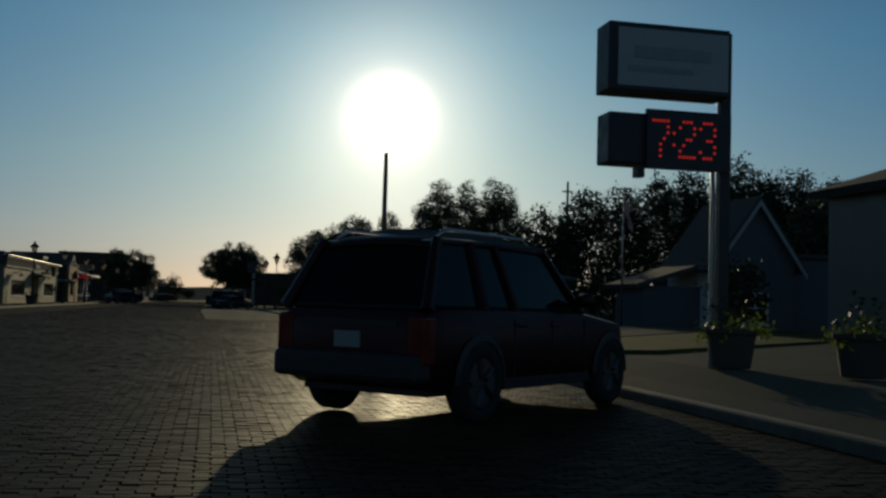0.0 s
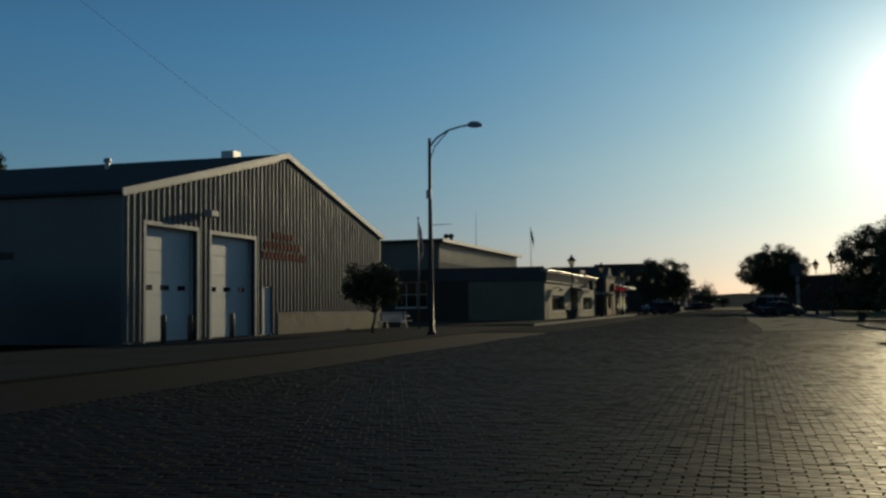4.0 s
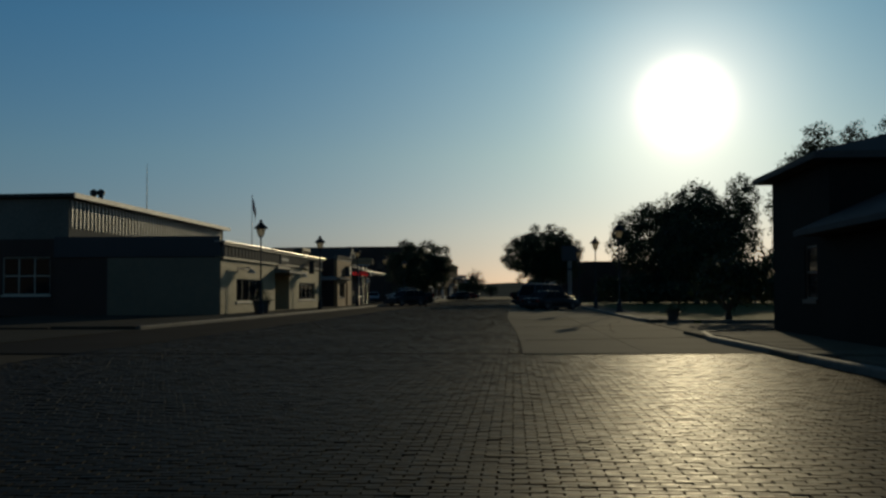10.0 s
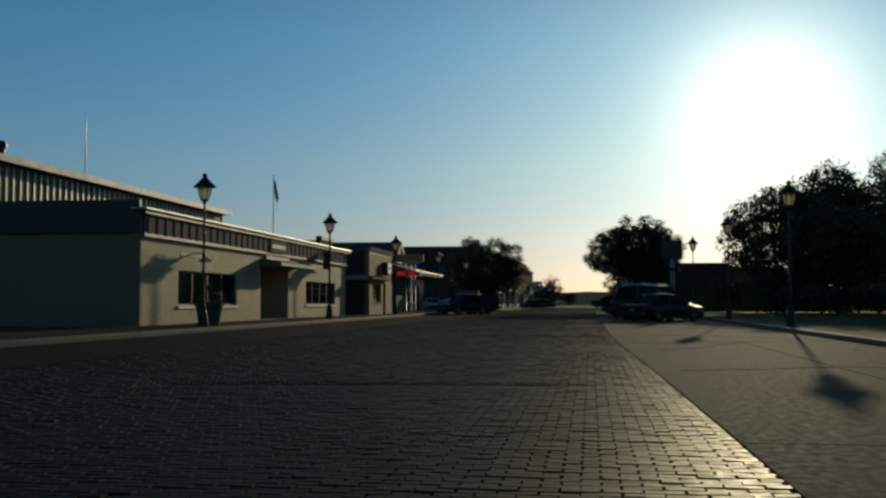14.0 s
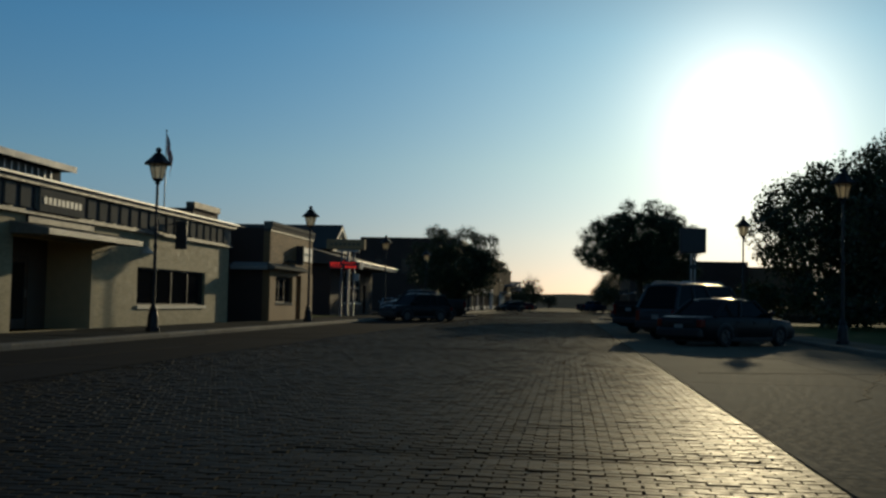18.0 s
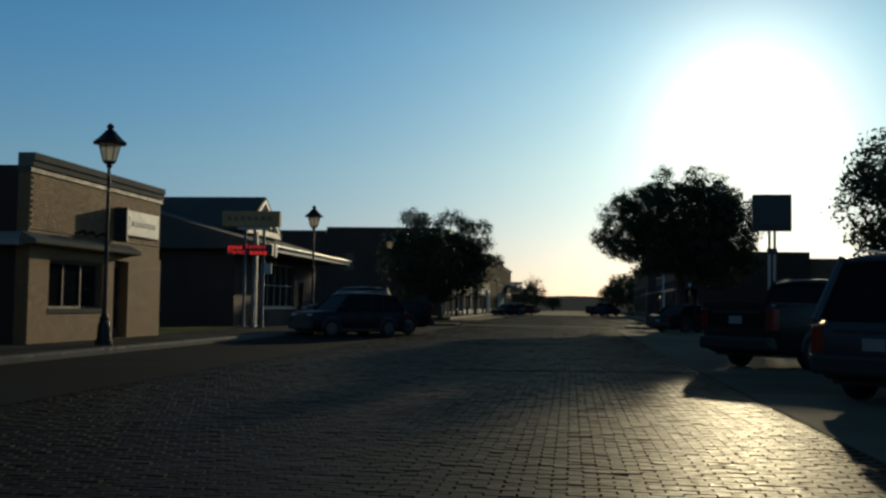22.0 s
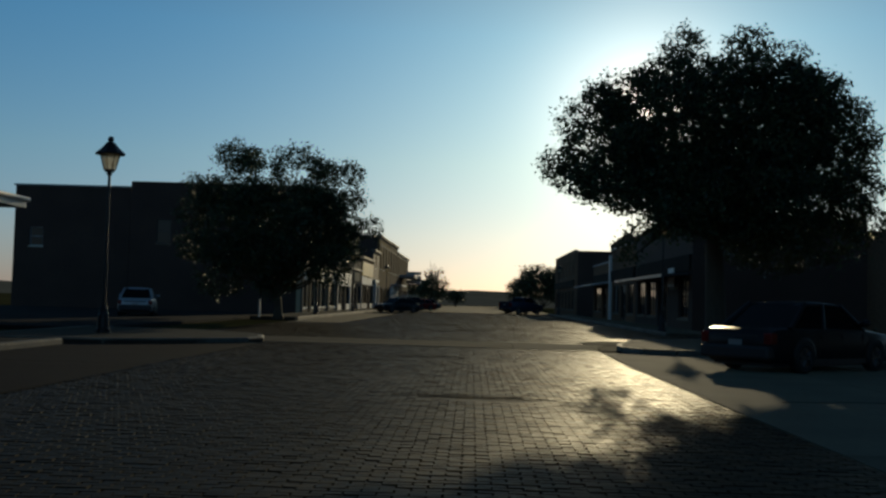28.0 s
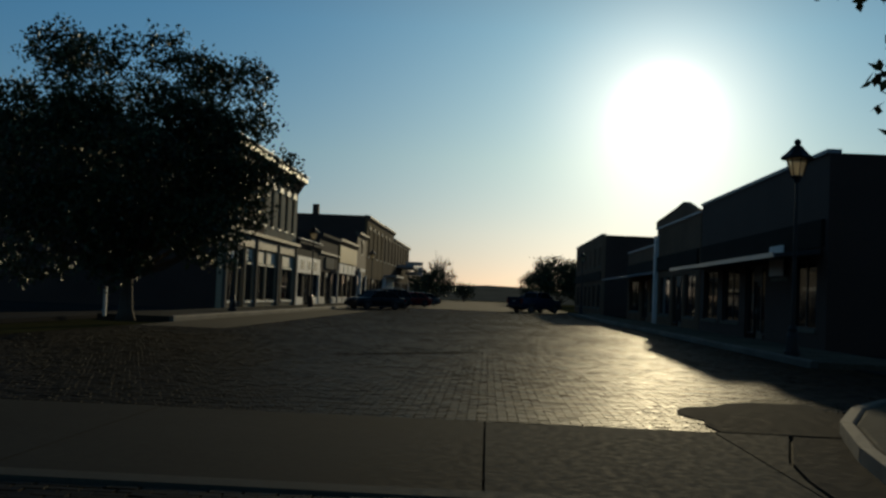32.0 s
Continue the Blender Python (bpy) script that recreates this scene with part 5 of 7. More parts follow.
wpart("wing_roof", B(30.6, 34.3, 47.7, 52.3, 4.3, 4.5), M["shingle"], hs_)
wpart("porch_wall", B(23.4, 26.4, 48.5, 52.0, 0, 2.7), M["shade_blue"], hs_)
wpart("porch_roof", Mesh().prism([(22.9, 2.55), (26.4, 3.7), (26.4, 3.9), (22.8, 2.75)], "y", 48.0, 52.3), M["shingle"], hs_)
window(hs_, "y", 47.0, 1, 27.8, 29.2, 1.0, 2.5, 2, 2, "white", "white", -0.06)
hs_.matrix_world = pose(29.6, 52, -0.3)
dh = thing("dark_hall", (32, 27, 0), "dark-sided building with a low sloped roof", "building")
for y0, y1 in ((24.0, 24.3), (29.7, 30.0)):
    wpart("wall", wall("y", y0, y1, 22.6, 44, 0, 4.9), M["dark_siding"], dh)
    wpart("gable", Mesh().prism([(22.6, 4.9), (44, 4.9), (33.3, 8.4)], "y", y0 + 0.02, y1 - 0.02), M["dark_siding"], dh)
wpart("wall", wall("x", 22.6, 22.9, 24.3, 29.7, 0, 4.9), M["dark_siding"], dh)
wpart("roof", Mesh().prism([(22.2, 4.75), (33.3, 8.4), (44.4, 4.75), (44.4, 5.0), (33.3, 8.65), (22.1, 5.0)], "y", 23.6, 30.4), M["roof_metal"], dh)
for k in range(26):
    wpart("batten", B(23.0 + k * 0.8, 23.06 + k * 0.8, 23.97, 24.0, 0, 4.9), M["dark_siding"], dh)
# dark house close to the street, a low wing on its near end
lh = thing("street_house", (18, 66, 0), "dark brown sided house with a low hipped wing", "house")
hw = [(66.6, 67.8, 1.1, 2.6)]
wpart("front_wall", wall("x", 11.85, 12.05, 65.4, 71.4, 0, 4.72, hw), M["house_dark"], lh)
wpart("back_wall", wall("x", 24.0, 23.8, 65.4, 71.4, 0, 4.72), M["house_dark"], lh)
wpart("side_wall", wall("y", 65.4, 65.6, 12.05, 23.8, 0, 4.72), M["house_dark"], lh)
wpart("side_wall", wall("y", 71.4, 71.2, 12.05, 23.8, 0, 4.72), M["house_dark"], lh)
for h in hw:
    window(lh, "x", 11.85, 1, *h, 1, 2, "brown_paint", "brown_paint", 0.04)


def hip_roof(x0, x1, y0, y1, z, rise, a, b, c, th=0.18):
    """A roof over the eave rectangle whose ridge runs from (a, c) to (b, c)."""
    e = [(x0, y0, z), (x1, y0, z), (x1, y1, z), (x0, y1, z)]
    return Mesh().add(e + [(x, y, z + th) for x, y, z in e] + [(a, c, z + rise), (b, c, z + rise)],
                      [(3, 2, 1, 0), (0, 1, 5, 4), (1, 2, 6, 5), (2, 3, 7, 6), (3, 0, 4, 7), (4, 5, 9, 8), (5, 6, 9), (6, 7, 8, 9), (7, 4, 8)])


wpart("roof", hip_roof(11.35, 24.5, 64.9, 71.9, 4.75, 1.3, 15.2, 20.6, 68.4), M["shingle"], lh, "dark shingled hipped roof")
nw = [(13.4, 14.8, 1.0, 2.3), (18.4, 20.2, 1.0, 2.3)]
wpart("wing_wall", wall("y", 58.5, 58.7, 11.6, 23.8, 0, 2.8, nw), M["house_dark"], lh)
wpart("wing_wall", wall("x", 11.6, 11.8, 58.7, 65.4, 0, 2.8), M["house_dark"], lh)
for h in nw:
    window(lh, "y", 58.5, 1, *h, 1, 2, "brown_paint", "brown_paint", 0.04)
pr = wpart("wing_roof", hip_roof(10.9, 24.5, 57.8, 65.36, 2.74, 1.75, 14.6, 20.5, 65.3, 0.14), M["shingle"], lh, "dark shingled wing roof")
# pale strip added along the hip to paint its edge as lit
wpart("hip_cap", Mesh().tube([(10.92, 57.84, 2.92), (12.8, 61.7, 3.75), (14.6, 65.3, 4.54)], [0.07, 0.07, 0.07], 6), M["panel_grey"], pr, "pale strip painted as the lit hip edge")
for k in range(7):
    z = 0.3 + k * 0.36
    for x0, x1 in ((11.6, 13.36), (14.84, 18.36), (20.24, 23.8)) if 0.9 < z + 0.2 < 2.4 else ((11.6, 23.8),):
        wpart("board", Mesh().prism([(58.46, z), (58.5, z), (58.5, z + 0.35), (58.485, z + 0.35)], "x", x0, x1), M["house_dark"], lh)

# ---- signs ----
clock = thing("time_sign", (11.72, 16.0, 0.26), "tall pole sign with a blank cabinet over a red diode clock", "sign")
part("pole", B(-0.03, 0.14, -0.08, 0.08, 0, 5.26), M["plastic"], clock, "dark square pole", soft=0.015)
part("thin_pole", Mesh().lathe([(0.035, 0), (0.035, 3.1)], 10, (-0.12, 0, 0)), M["steel"], clock)
cab = part("cabinet", B(-2.0, -0.04, -0.36, 0.18, 4.18, 5.22), M["plastic"], clock, "dark cabinet with a milky face", soft=0.025)
part("face", B(-1.86, -0.08, -0.38, -0.36, 4.26, 5.13), M["sign_face"], cab)
part("letter_bar", B(-1.7, -0.66, -0.392, -0.38, 4.48, 4.56), M["grey_paint"], cab)
part("letter_bar", B(-1.6, -0.36, -0.392, -0.38, 4.68, 4.86), M["grey_paint"], cab)
box = part("clock_box", B(-1.97, -0.04, -0.34, 0.16, 3.1, 3.86), M["plastic"], clock, "black diode clock box", soft=0.02)
part("front_panel", B(-1.4, -0.04, -0.42, -0.34, 3.04, 3.92), M["dark_paint"], box)
part("camera_box", B(-1.52, -1.4, -0.36, -0.18, 2.9, 3.06), M["plastic"], clock)
DIGITS = {"7": ["11111", "00001", "00001", "00010", "00100", "00100", "00100"], ":": ["0", "0", "1", "0", "1", "0", "0"],
          "2": ["01110", "10001", "00001", "00110", "01000", "10000", "11111"], "3": ["01110", "10001", "00001", "00110", "00001", "10001", "01110"]}
cx = -1.3
for ch in "7:23":
    rows = DIGITS[ch]
    mm = Mesh()
    for r, row in enumerate(rows):
        for c, bit in enumerate(row):
            if bit == "1":
                x, z = cx + c * 0.058, 3.75 - r * 0.088
                mm.tube([(x, -0.422, z), (x, -0.432, z)], [0.022, 0.022], 8)
    part("digit", mm, M["led"], box, "glowing red dot digit")
    cx += len(rows[0]) * 0.058 + 0.04
tall = thing("tall_sign", (10.15, 160.15, -0.1), "square dark sign panel on a tall double post", "sign")
for x in (-0.13, 0.12):
    part("post", Mesh().lathe([(0.07, 0), (0.07, 5.2)], 10, (x, 0, 0)), M["steel"], tall)
part("collar", B(-0.24, 0.23, -0.12, 0.12, 4.02, 4.3), M["dark_paint"], tall, soft=0.02)
part("panel", B(-0.92, 0.88, -0.2, 0.2, 5.12, 6.88), M["plastic"], tall, "dark panel seen against the light", soft=0.03)
part("face", B(-0.82, 0.78, -0.22, -0.2, 5.22, 6.78), M["dark_paint"], tall)

# ---- street lamps ----
def lantern(place, lab="black post-top lantern lamp beside the kerb"):
    o = thing("street_lamp", place, lab, "street lamp", "lantern lamps along the street")
    part("base", Mesh().lathe([(0.21, 0), (0.21, 0.12), (0.17, 0.16), (0.15, 0.5), (0.11, 0.62), (0.12, 0.68), (0.07, 0.78)], 12), M["iron"], o, smooth=False)
    part("pole", Mesh().lathe([(0.06, 0.75), (0.05, 2.5), (0.065, 2.52), (0.065, 2.58), (0.045, 2.62), (0.04, 4.4), (0.08, 4.45), (0.05, 4.52)], 12), M["iron"], o, smooth=False)
    ln = part("lantern", Mesh().lathe([(0.1, 4.5), (0.16, 4.55), (0.16, 4.58)], 8), M["iron"], o)
    for k in range(8):
        ab = 2 * math.pi * k / 8
        part("bar", Mesh().tube([(0.165 * math.cos(ab), 0.165 * math.sin(ab), 4.58), (0.285 * math.cos(ab), 0.285 * math.sin(ab), 5.02)], [0.014, 0.014], 4), M["iron"], ln)
        a0, a1 = 2 * math.pi * k / 8, 2 * math.pi * (k + 1) / 8
        q = [(0.155 * math.cos(a0), 0.155 * math.sin(a0), 4.58), (0.155 * math.cos(a1), 0.155 * math.sin(a1), 4.58), (0.275 * math.cos(a1), 0.275 * math.sin(a1), 5.02), (0.275 * math.cos(a0), 0.275 * math.sin(a0), 5.02)]
        part("pane", Mesh().add(q + [tuple(v * 0.95 if i < 2 else v for i, v in enumerate(p)) for p in q], [(0, 1, 2, 3), (7, 6, 5, 4), (0, 4, 5, 1), (2, 6, 7, 3), (1, 5, 6, 2), (0, 3, 7, 4)]), M["lantern_glass"], ln)
    part("cap", Mesh().lathe([(0.42, 5.0), (0.43, 5.03), (0.3, 5.14), (0.2, 5.24), (0.13, 5.33), (0.06, 5.37), (0.09, 5.41), (0.09, 5.47), (0.03, 5.52)], 8), M["iron"], o)
    return o


LEFT_LAMPS = [(-11.1, 97.6), (-10.82, 114.75), (-10.82, 133.4), (-10.9, 154.6), (-10.5, 172.1), (-10.9, 214.4), (-10.9, 236), (-10.9, 272)]
RIGHT_LAMPS = [(10.1, 102.5), (9.9, 118.6), (9.75, 136.4), (8.72, 192.8), (9.2, 258)]
first = lantern((*LEFT_LAMPS[0], 0.12))
for x, y in LEFT_LAMPS[1:] + RIGHT_LAMPS:
    copy_thing(first, pose(x, y, 0.12, 0, 0, 22.5 * random.random()))
sl = thing("arm_street_lamp", (-10.72, 54.5, 0.03), "tall steel street light with a curved arm", "street lamp")
part("pole", Mesh().lathe([(0.2, 0), (0.2, 0.12), (0.13, 0.16), (0.12, 2), (0.09, 6), (0.07, 9.0)], 14), M["iron"], sl, smooth=True)
part("arm", Mesh().tube([(0, 0, 8.6), (0.35, 0, 9.0), (0.9, 0, 9.32), (1.5, 0, 9.46), (1.9, 0, 9.5)], [0.05, 0.045, 0.04, 0.04, 0.04], 8), M["iron"], sl, smooth=True)
part("brace", Mesh().tube([(0.02, 0, 8.0), (0.25, 0, 8.6), (0.9, 0, 9.28)], [0.025, 0.025, 0.025], 6), M["iron"], sl)
part("head", Mesh().tube([(1.8, 0, 9.5), (2.0, 0, 9.52), (2.3, 0, 9.5), (2.5, 0, 9.45)], [0.06, 0.15, 0.14, 0.05], 10), M["grey_paint"], sl, "grey lamp head", smooth=True)
part("side_rod", Mesh().tube([(0, 0, 5.0), (1.0, 0, 5.02)], [0.018, 0.014], 6), M["iron"], sl)
part("box", B(-0.12, 0.12, -0.2, -0.08, 6.2, 6.6), M["grey_paint"], sl)
up_ = thing("utility_pole", (13.04, 56.8, 0), "plain timber utility pole", "pole")
part("shaft", Mesh().lathe([(0.16, 0), (0.14, 5), (0.11, 9.3)], 12), M["wood"], up_, smooth=True)
up2 = thing("utility_pole", (36, 93, 0), "distant timber utility pole with a crossarm", "pole")
part("shaft", Mesh().lathe([(0.17, 0), (0.11, 12.9)], 10), M["wood"], up2)
part("crossarm", B(-0.5, 0.5, -0.05, 0.05, 11.9, 12.05), M["wood"], up2)
for name, a, b in (("cable", (36, 93, 12.1), (75, 40, 11)), ("cable", (36, 93, 11.6), (75, 40, 10.2)), ("cable", (-19.35, 57.4, 9.1), (-15.2, 22.0, 13.0))):
    cb = thing(name, a, "thin black overhead power cable", "cable")
    d = Vector(b) - Vector(a)
    part("wire", Mesh().tube([d * (k / 10) + Vector((0, 0, (-0.25 if a[0] < 0 else -1.2) * 4 * (k / 10) * (1 - k / 10))) for k in range(11)], [0.007] * 11, 5), M["tyre"], cb)

# ---- flags ----
def flag(place, height, lab, drop, canton=True, scale=1.0):
    o = thing("flagpole", place, lab, "flag")
    part("pole", Mesh().lathe([(0.06, 0), (0.05, height * 0.6), (0.03, height)], 10), M["steel"], o, smooth=True)
    part("finial", Mesh().lathe([(0.02, height), (0.07, height + 0.05), (0.07, height + 0.1), (0.01, height + 0.15)], 10), M["steel"], o)
    L, W = 1.9 * scale, 1.15 * scale
    for s in range(13):
        mm = Mesh()
        n = 10
        pts = []
        for i in range(n + 1):
            u = i / n
            for e in (s / 13, (s + 1) / 13):
                x = 0.04 + max(u * W * (1 - drop) * 0.9, 0.36 * scale * u ** 0.6 * (1 - 0.3 * e) * math.sin(0.4 + 2.2 * u))
                y = 0.16 * scale * math.sin(u * 9 + e * 2.2) * (0.3 + u)
                z = height - 0.15 - e * W * (0.35 + 0.65 * (1 - drop)) - u * L * drop - e * 0.2 * drop * W
                pts.append((x, y, z))
        mm.add(pts, [(2 * i, 2 * i + 2, 2 * i + 3, 2 * i + 1) for i in range(n)])
        st = part("stripe", mm, M["cloth_red"] if s % 2 == 0 else M["cloth_white"], o, smooth=True)
        sm = st.modifiers.new("thickness", "SOLIDIFY")
        sm.thickness = 0.012
        if canton and s < 7:
            mm = Mesh().add([(p[0], p[1] - 0.012, p[2]) for p in pts[:10]] + [(p[0], p[1] + 0.016, p[2]) for p in pts[:10]],
                            [(2 * i + q, 2 * i + 2 + q, 2 * i + 3 + q, 2 * i + 1 + q) for i in range(4) for q in (0, 10)])
            part("canton", mm, M["navy"], o, "navy field of the flag", smooth=True)
    return o


flag((-15.25, 67.1, 0.03), 6.4, "flagpole with a striped flag hanging limp", 0.92)
flag((-25.2, 151.0, 0.1), 12.0, "tall flagpole with a drooping striped flag", 0.72, scale=1.35)
flag((24, 50, 0.3), 6.8, "distant flagpole with a striped flag", 0.6)


# ---- trees ----
def leaf_cloud(rng, lobes, per_m2, size, clump):
    """Leaves in small clumps through lobes (x, y, z, rx, ry, rz), denser towards the skin. Returns vertices of quads."""
    out = []
    for lx, ly, lz, rx, ry, rz in lobes:
        area = 4 * math.pi * ((rx * ry) ** 1.6 / 3 + (rx * rz) ** 1.6 / 3 + (ry * rz) ** 1.6 / 3) ** (1 / 1.6)
        nc = max(6, int(area * per_m2 / clump))
        d = rng.normal(size=(nc, 3))
        d /= np.linalg.norm(d, axis=1)[:, None]
        rad = rng.uniform(0.25, 1.0, nc) ** 0.45 * (1 + 0.16 * np.sin(d[:, 0] * 7 + lx) * np.sin(d[:, 2] * 6 + ly))
        c = d * rad[:, None] * np.array([rx, ry, rz]) + np.array([lx, ly, lz])
        n = nc * clump
        p = np.repeat(c, clump, 0) + rng.normal(size=(n, 3)) * size * np.array([1.5, 1.5, 1.1])
        u = rng.normal(size=(n, 3))
        u /= np.linalg.norm(u, axis=1)[:, None]
        w = np.cross(u, rng.normal(size=(n, 3)))
        w /= np.linalg.norm(w, axis=1)[:, None]
        s = size * rng.uniform(0.6, 1.25, n)[:, None]
        out.append(np.stack([p - u * s * 0.8, p + w * s * 0.42, p + u * s * 0.8, p - w * s * 0.42], 1))
    return np.concatenate(out)


def quads_mesh(name, q, material):
    me = bpy.data.meshes.new(name)
    n = len(q)
    me.vertices.add(4 * n)
    me.vertices.foreach_set("co", q.reshape(-1).astype(np.float32))
    me.loops.add(4 * n)
    me.loops.foreach_set("vertex_index", np.arange(4 * n, dtype=np.int32))
    me.polygons.add(n)
    me.polygons.foreach_set("loop_start", np.arange(0, 4 * n, 4, dtype=np.int32))
    me.update(calc_edges=True)
    me.materials.append(material)
    return me


def tree(place, lab, height, crown, trunk_h, trunk_r, seed, leaf="leaf", size=0.2, density=9, lobes_n=16, clump=9, spikes=0, squash=1.0, group="", boughs=(), ragged=0.0, under=None):
    """crown: its radius. A tapered trunk, limbs to each lobe, and a crown of leaf clumps."""
    rng = np.random.default_rng(seed)
    o = thing("tree", place, lab, "tree", group)
    top = Vector((rng.uniform(-0.2, 0.2), rng.uniform(-0.2, 0.2), trunk_h))
    part("trunk", Mesh().tube([(0, 0, -0.05), (0, 0, 0.3), top * 0.5, top, top + Vector((0, 0, (height - trunk_h) * 0.45))], [trunk_r * 1.5, trunk_r * 1.05, trunk_r * 0.9, trunk_r * 0.75, trunk_r * 0.25], 10), M["bark"], o, smooth=True)
    zc, hz = (height + trunk_h) / 2 - 0.1, (height - trunk_h) / 2 * squash
    lobes = [(0, 0, zc, crown * 0.56, crown * 0.56, hz * 0.66)]
    for k in range(lobes_n):
        a, e = 2.39996 * k + rng.uniform(-0.3, 0.3), math.asin(-0.75 + 1.6 * (k + 0.5) / lobes_n)
        r = rng.uniform(0.17, 0.36) * (1 - 0.45 * ragged)
        out_ = rng.uniform(0.82 - 0.12 * ragged, 1.12 + 0.16 * ragged)
        px, py, pz = out_ * crown * (1 - r) * math.cos(e) * math.cos(a), out_ * crown * (1 - r) * math.cos(e) * math.sin(a), zc + hz * out_ * (1 - r * 0.9) * math.sin(e)
        lobes.append((px, py, pz, crown * r, crown * r, max(hz * r, crown * r * 0.6)))
        if k % 2 == 0:
            mid = Vector((px * 0.45, py * 0.45, trunk_h * 0.75 + (pz - trunk_h) * 0.35 + 0.2))
            part("limb", Mesh().tube([top * 0.9, mid, Vector((px, py, pz)) * 0.97], [trunk_r * 0.5, trunk_r * 0.3, trunk_r * 0.08], 6), M["bark"], o)
    for k in range(spikes):
        a = 2.39996 * k
        lobes.append((crown * 0.55 * math.cos(a), crown * 0.55 * math.sin(a), height - 0.2 + rng.uniform(-0.6, 0.5), crown * 0.09, crown * 0.09, crown * 0.26))
    for bx, by, bz, br in boughs:
        lobes.append((bx, by, bz, br, br, br * 0.8))
        part("limb", Mesh().tube([top * 0.9, Vector((bx * 0.5, by * 0.5, max(trunk_h, (trunk_h + bz) / 2 + 0.4))), Vector((bx, by, bz))], [trunk_r * 0.4, trunk_r * 0.22, trunk_r * 0.06], 6), M["bark"], o)
    if under:
        lobes = [(x, y, max(z, under(x, y, rx) + rz * 1.1), rx, ry, rz) for x, y, z, rx, ry, rz in lobes]
    q = leaf_cloud(rng, lobes, density, size, clump)
    part("crown", quads_mesh("crown", q, M[leaf]), None, o)
    return o


# the big corner tree, and the ragged tree across the street
def street_side(x, y, r):
    """The crown is lifted over the carriageway."""
    return 4.6 + 0.3 * y if x - 0.9 * r < -2.5 + 0.37 * y and y > -3.2 else 0.0


BOUGHS = [(-1.2, -0.2, 9.8, 0.7), (-0.9, -0.4, 8.9, 0.95), (0.9, 0.0, 9.8, 0.75), (0.5, -0.4, 8.9, 1.0), (2.25, 0.2, 9.5, 0.7), (2.4, 0.0, 8.7, 0.8),
          (3.3, 0.1, 8.5, 0.6), (4.3, 0.0, 7.75, 0.6), (4.7, 0.1, 6.9, 0.6), (4.5, -0.3, 5.9, 0.7), (3.6, -0.8, 6.8, 1.1), (3.9, -0.6, 5.2, 0.7),
          (-2.7, -0.5, 8.3, 0.7), (-3.9, -0.2, 8.1, 0.62), (-3.3, -0.4, 7.3, 0.9), (-4.6, 0.0, 6.7, 0.62), (-5.2, -0.2, 5.35, 0.55), (-4.5, -0.4, 5.7, 0.8), (-4.2, -1.4, 5.0, 0.6),
          (-3.7, -2.4, 4.5, 0.6), (-2.9, -2.2, 4.7, 0.9), (-5.3, -0.3, 5.8, 0.65), (-4.9, -0.6, 7.2, 0.6), (-4.2, -0.9, 6.3, 1.0), (-3.4, -1.6, 5.6, 1.1), (-4.4, -2.2, 5.2, 0.8), (-1.8, -2.4, 5.2, 1.2), (-0.4, -1.6, 5.4, 1.4), (1.6, -1.4, 5.8, 1.4), (3.2, -1.4, 5.4, 1.2), (-0.6, -2.6, 4.6, 1.1), (2.4, -2.2, 4.6, 1.1), (0.6, -2.8, 4.2, 1.1), (0.0, -1.2, 7.8, 1.5), (-2.2, -0.6, 6.4, 1.1), (2.7, -0.4, 7.5, 1.2), (-0.6, -2.6, 7.0, 1.3), (1.6, -2.8, 6.6, 1.4), (0.3, -3.0, 5.6, 1.4),
          (-3.0, -2.95, 4.25, 0.6), (-2.4, -2.85, 4.15, 0.65), (-3.6, -2.9, 4.4, 0.6), (-4.2, -2.9, 4.6, 0.6), (-4.8, -2.6, 4.8, 0.5), (-3.3, -2.2, 4.9, 0.8), (-3.6, -3.6, 2.95, 0.3), (-3.3, -3.6, 2.6, 0.3), (-3.0, -3.4, 3.35, 0.5), (-1.6, -2.0, 4.5, 0.9), (-1.9, -1.0, 4.5, 0.8), (-1.2, -1.8, 3.9, 0.8), (-0.2, -2.4, 3.7, 0.9), (0.8, -1.6, 3.5, 1.0), (-1.7, -2.9, 4.0, 0.8), (-2.2, -3.3, 3.9, 0.7), (-2.0, -3.3, 3.7, 0.8), (1.5, -2.5, 3.6, 1.0), (3.0, -1.5, 3.4, 1.1), (2.5, 1.5, 3.2, 1.2), (1.4, 2.6, 3.4, 1.0),
          (4.0, -2.0, 4.0, 0.9), (-1.2, -3.2, 4.4, 1.0), (1.0, -3.8, 4.6, 1.1), (3.3, -3.0, 4.8, 1.0), (4.2, 0.5, 4.6, 0.9), (0.0, 0.0, 4.8, 1.3), (2.0, -0.5, 4.4, 1.4)]
tree((7.7, 177.4, 0.12), "large spreading street tree with a dense dark crown", 10.1, 4.55, 3.9, 0.34, 3, "leaf", 0.085, 135, 38, 14, ragged=0.45, boughs=BOUGHS, under=street_side)
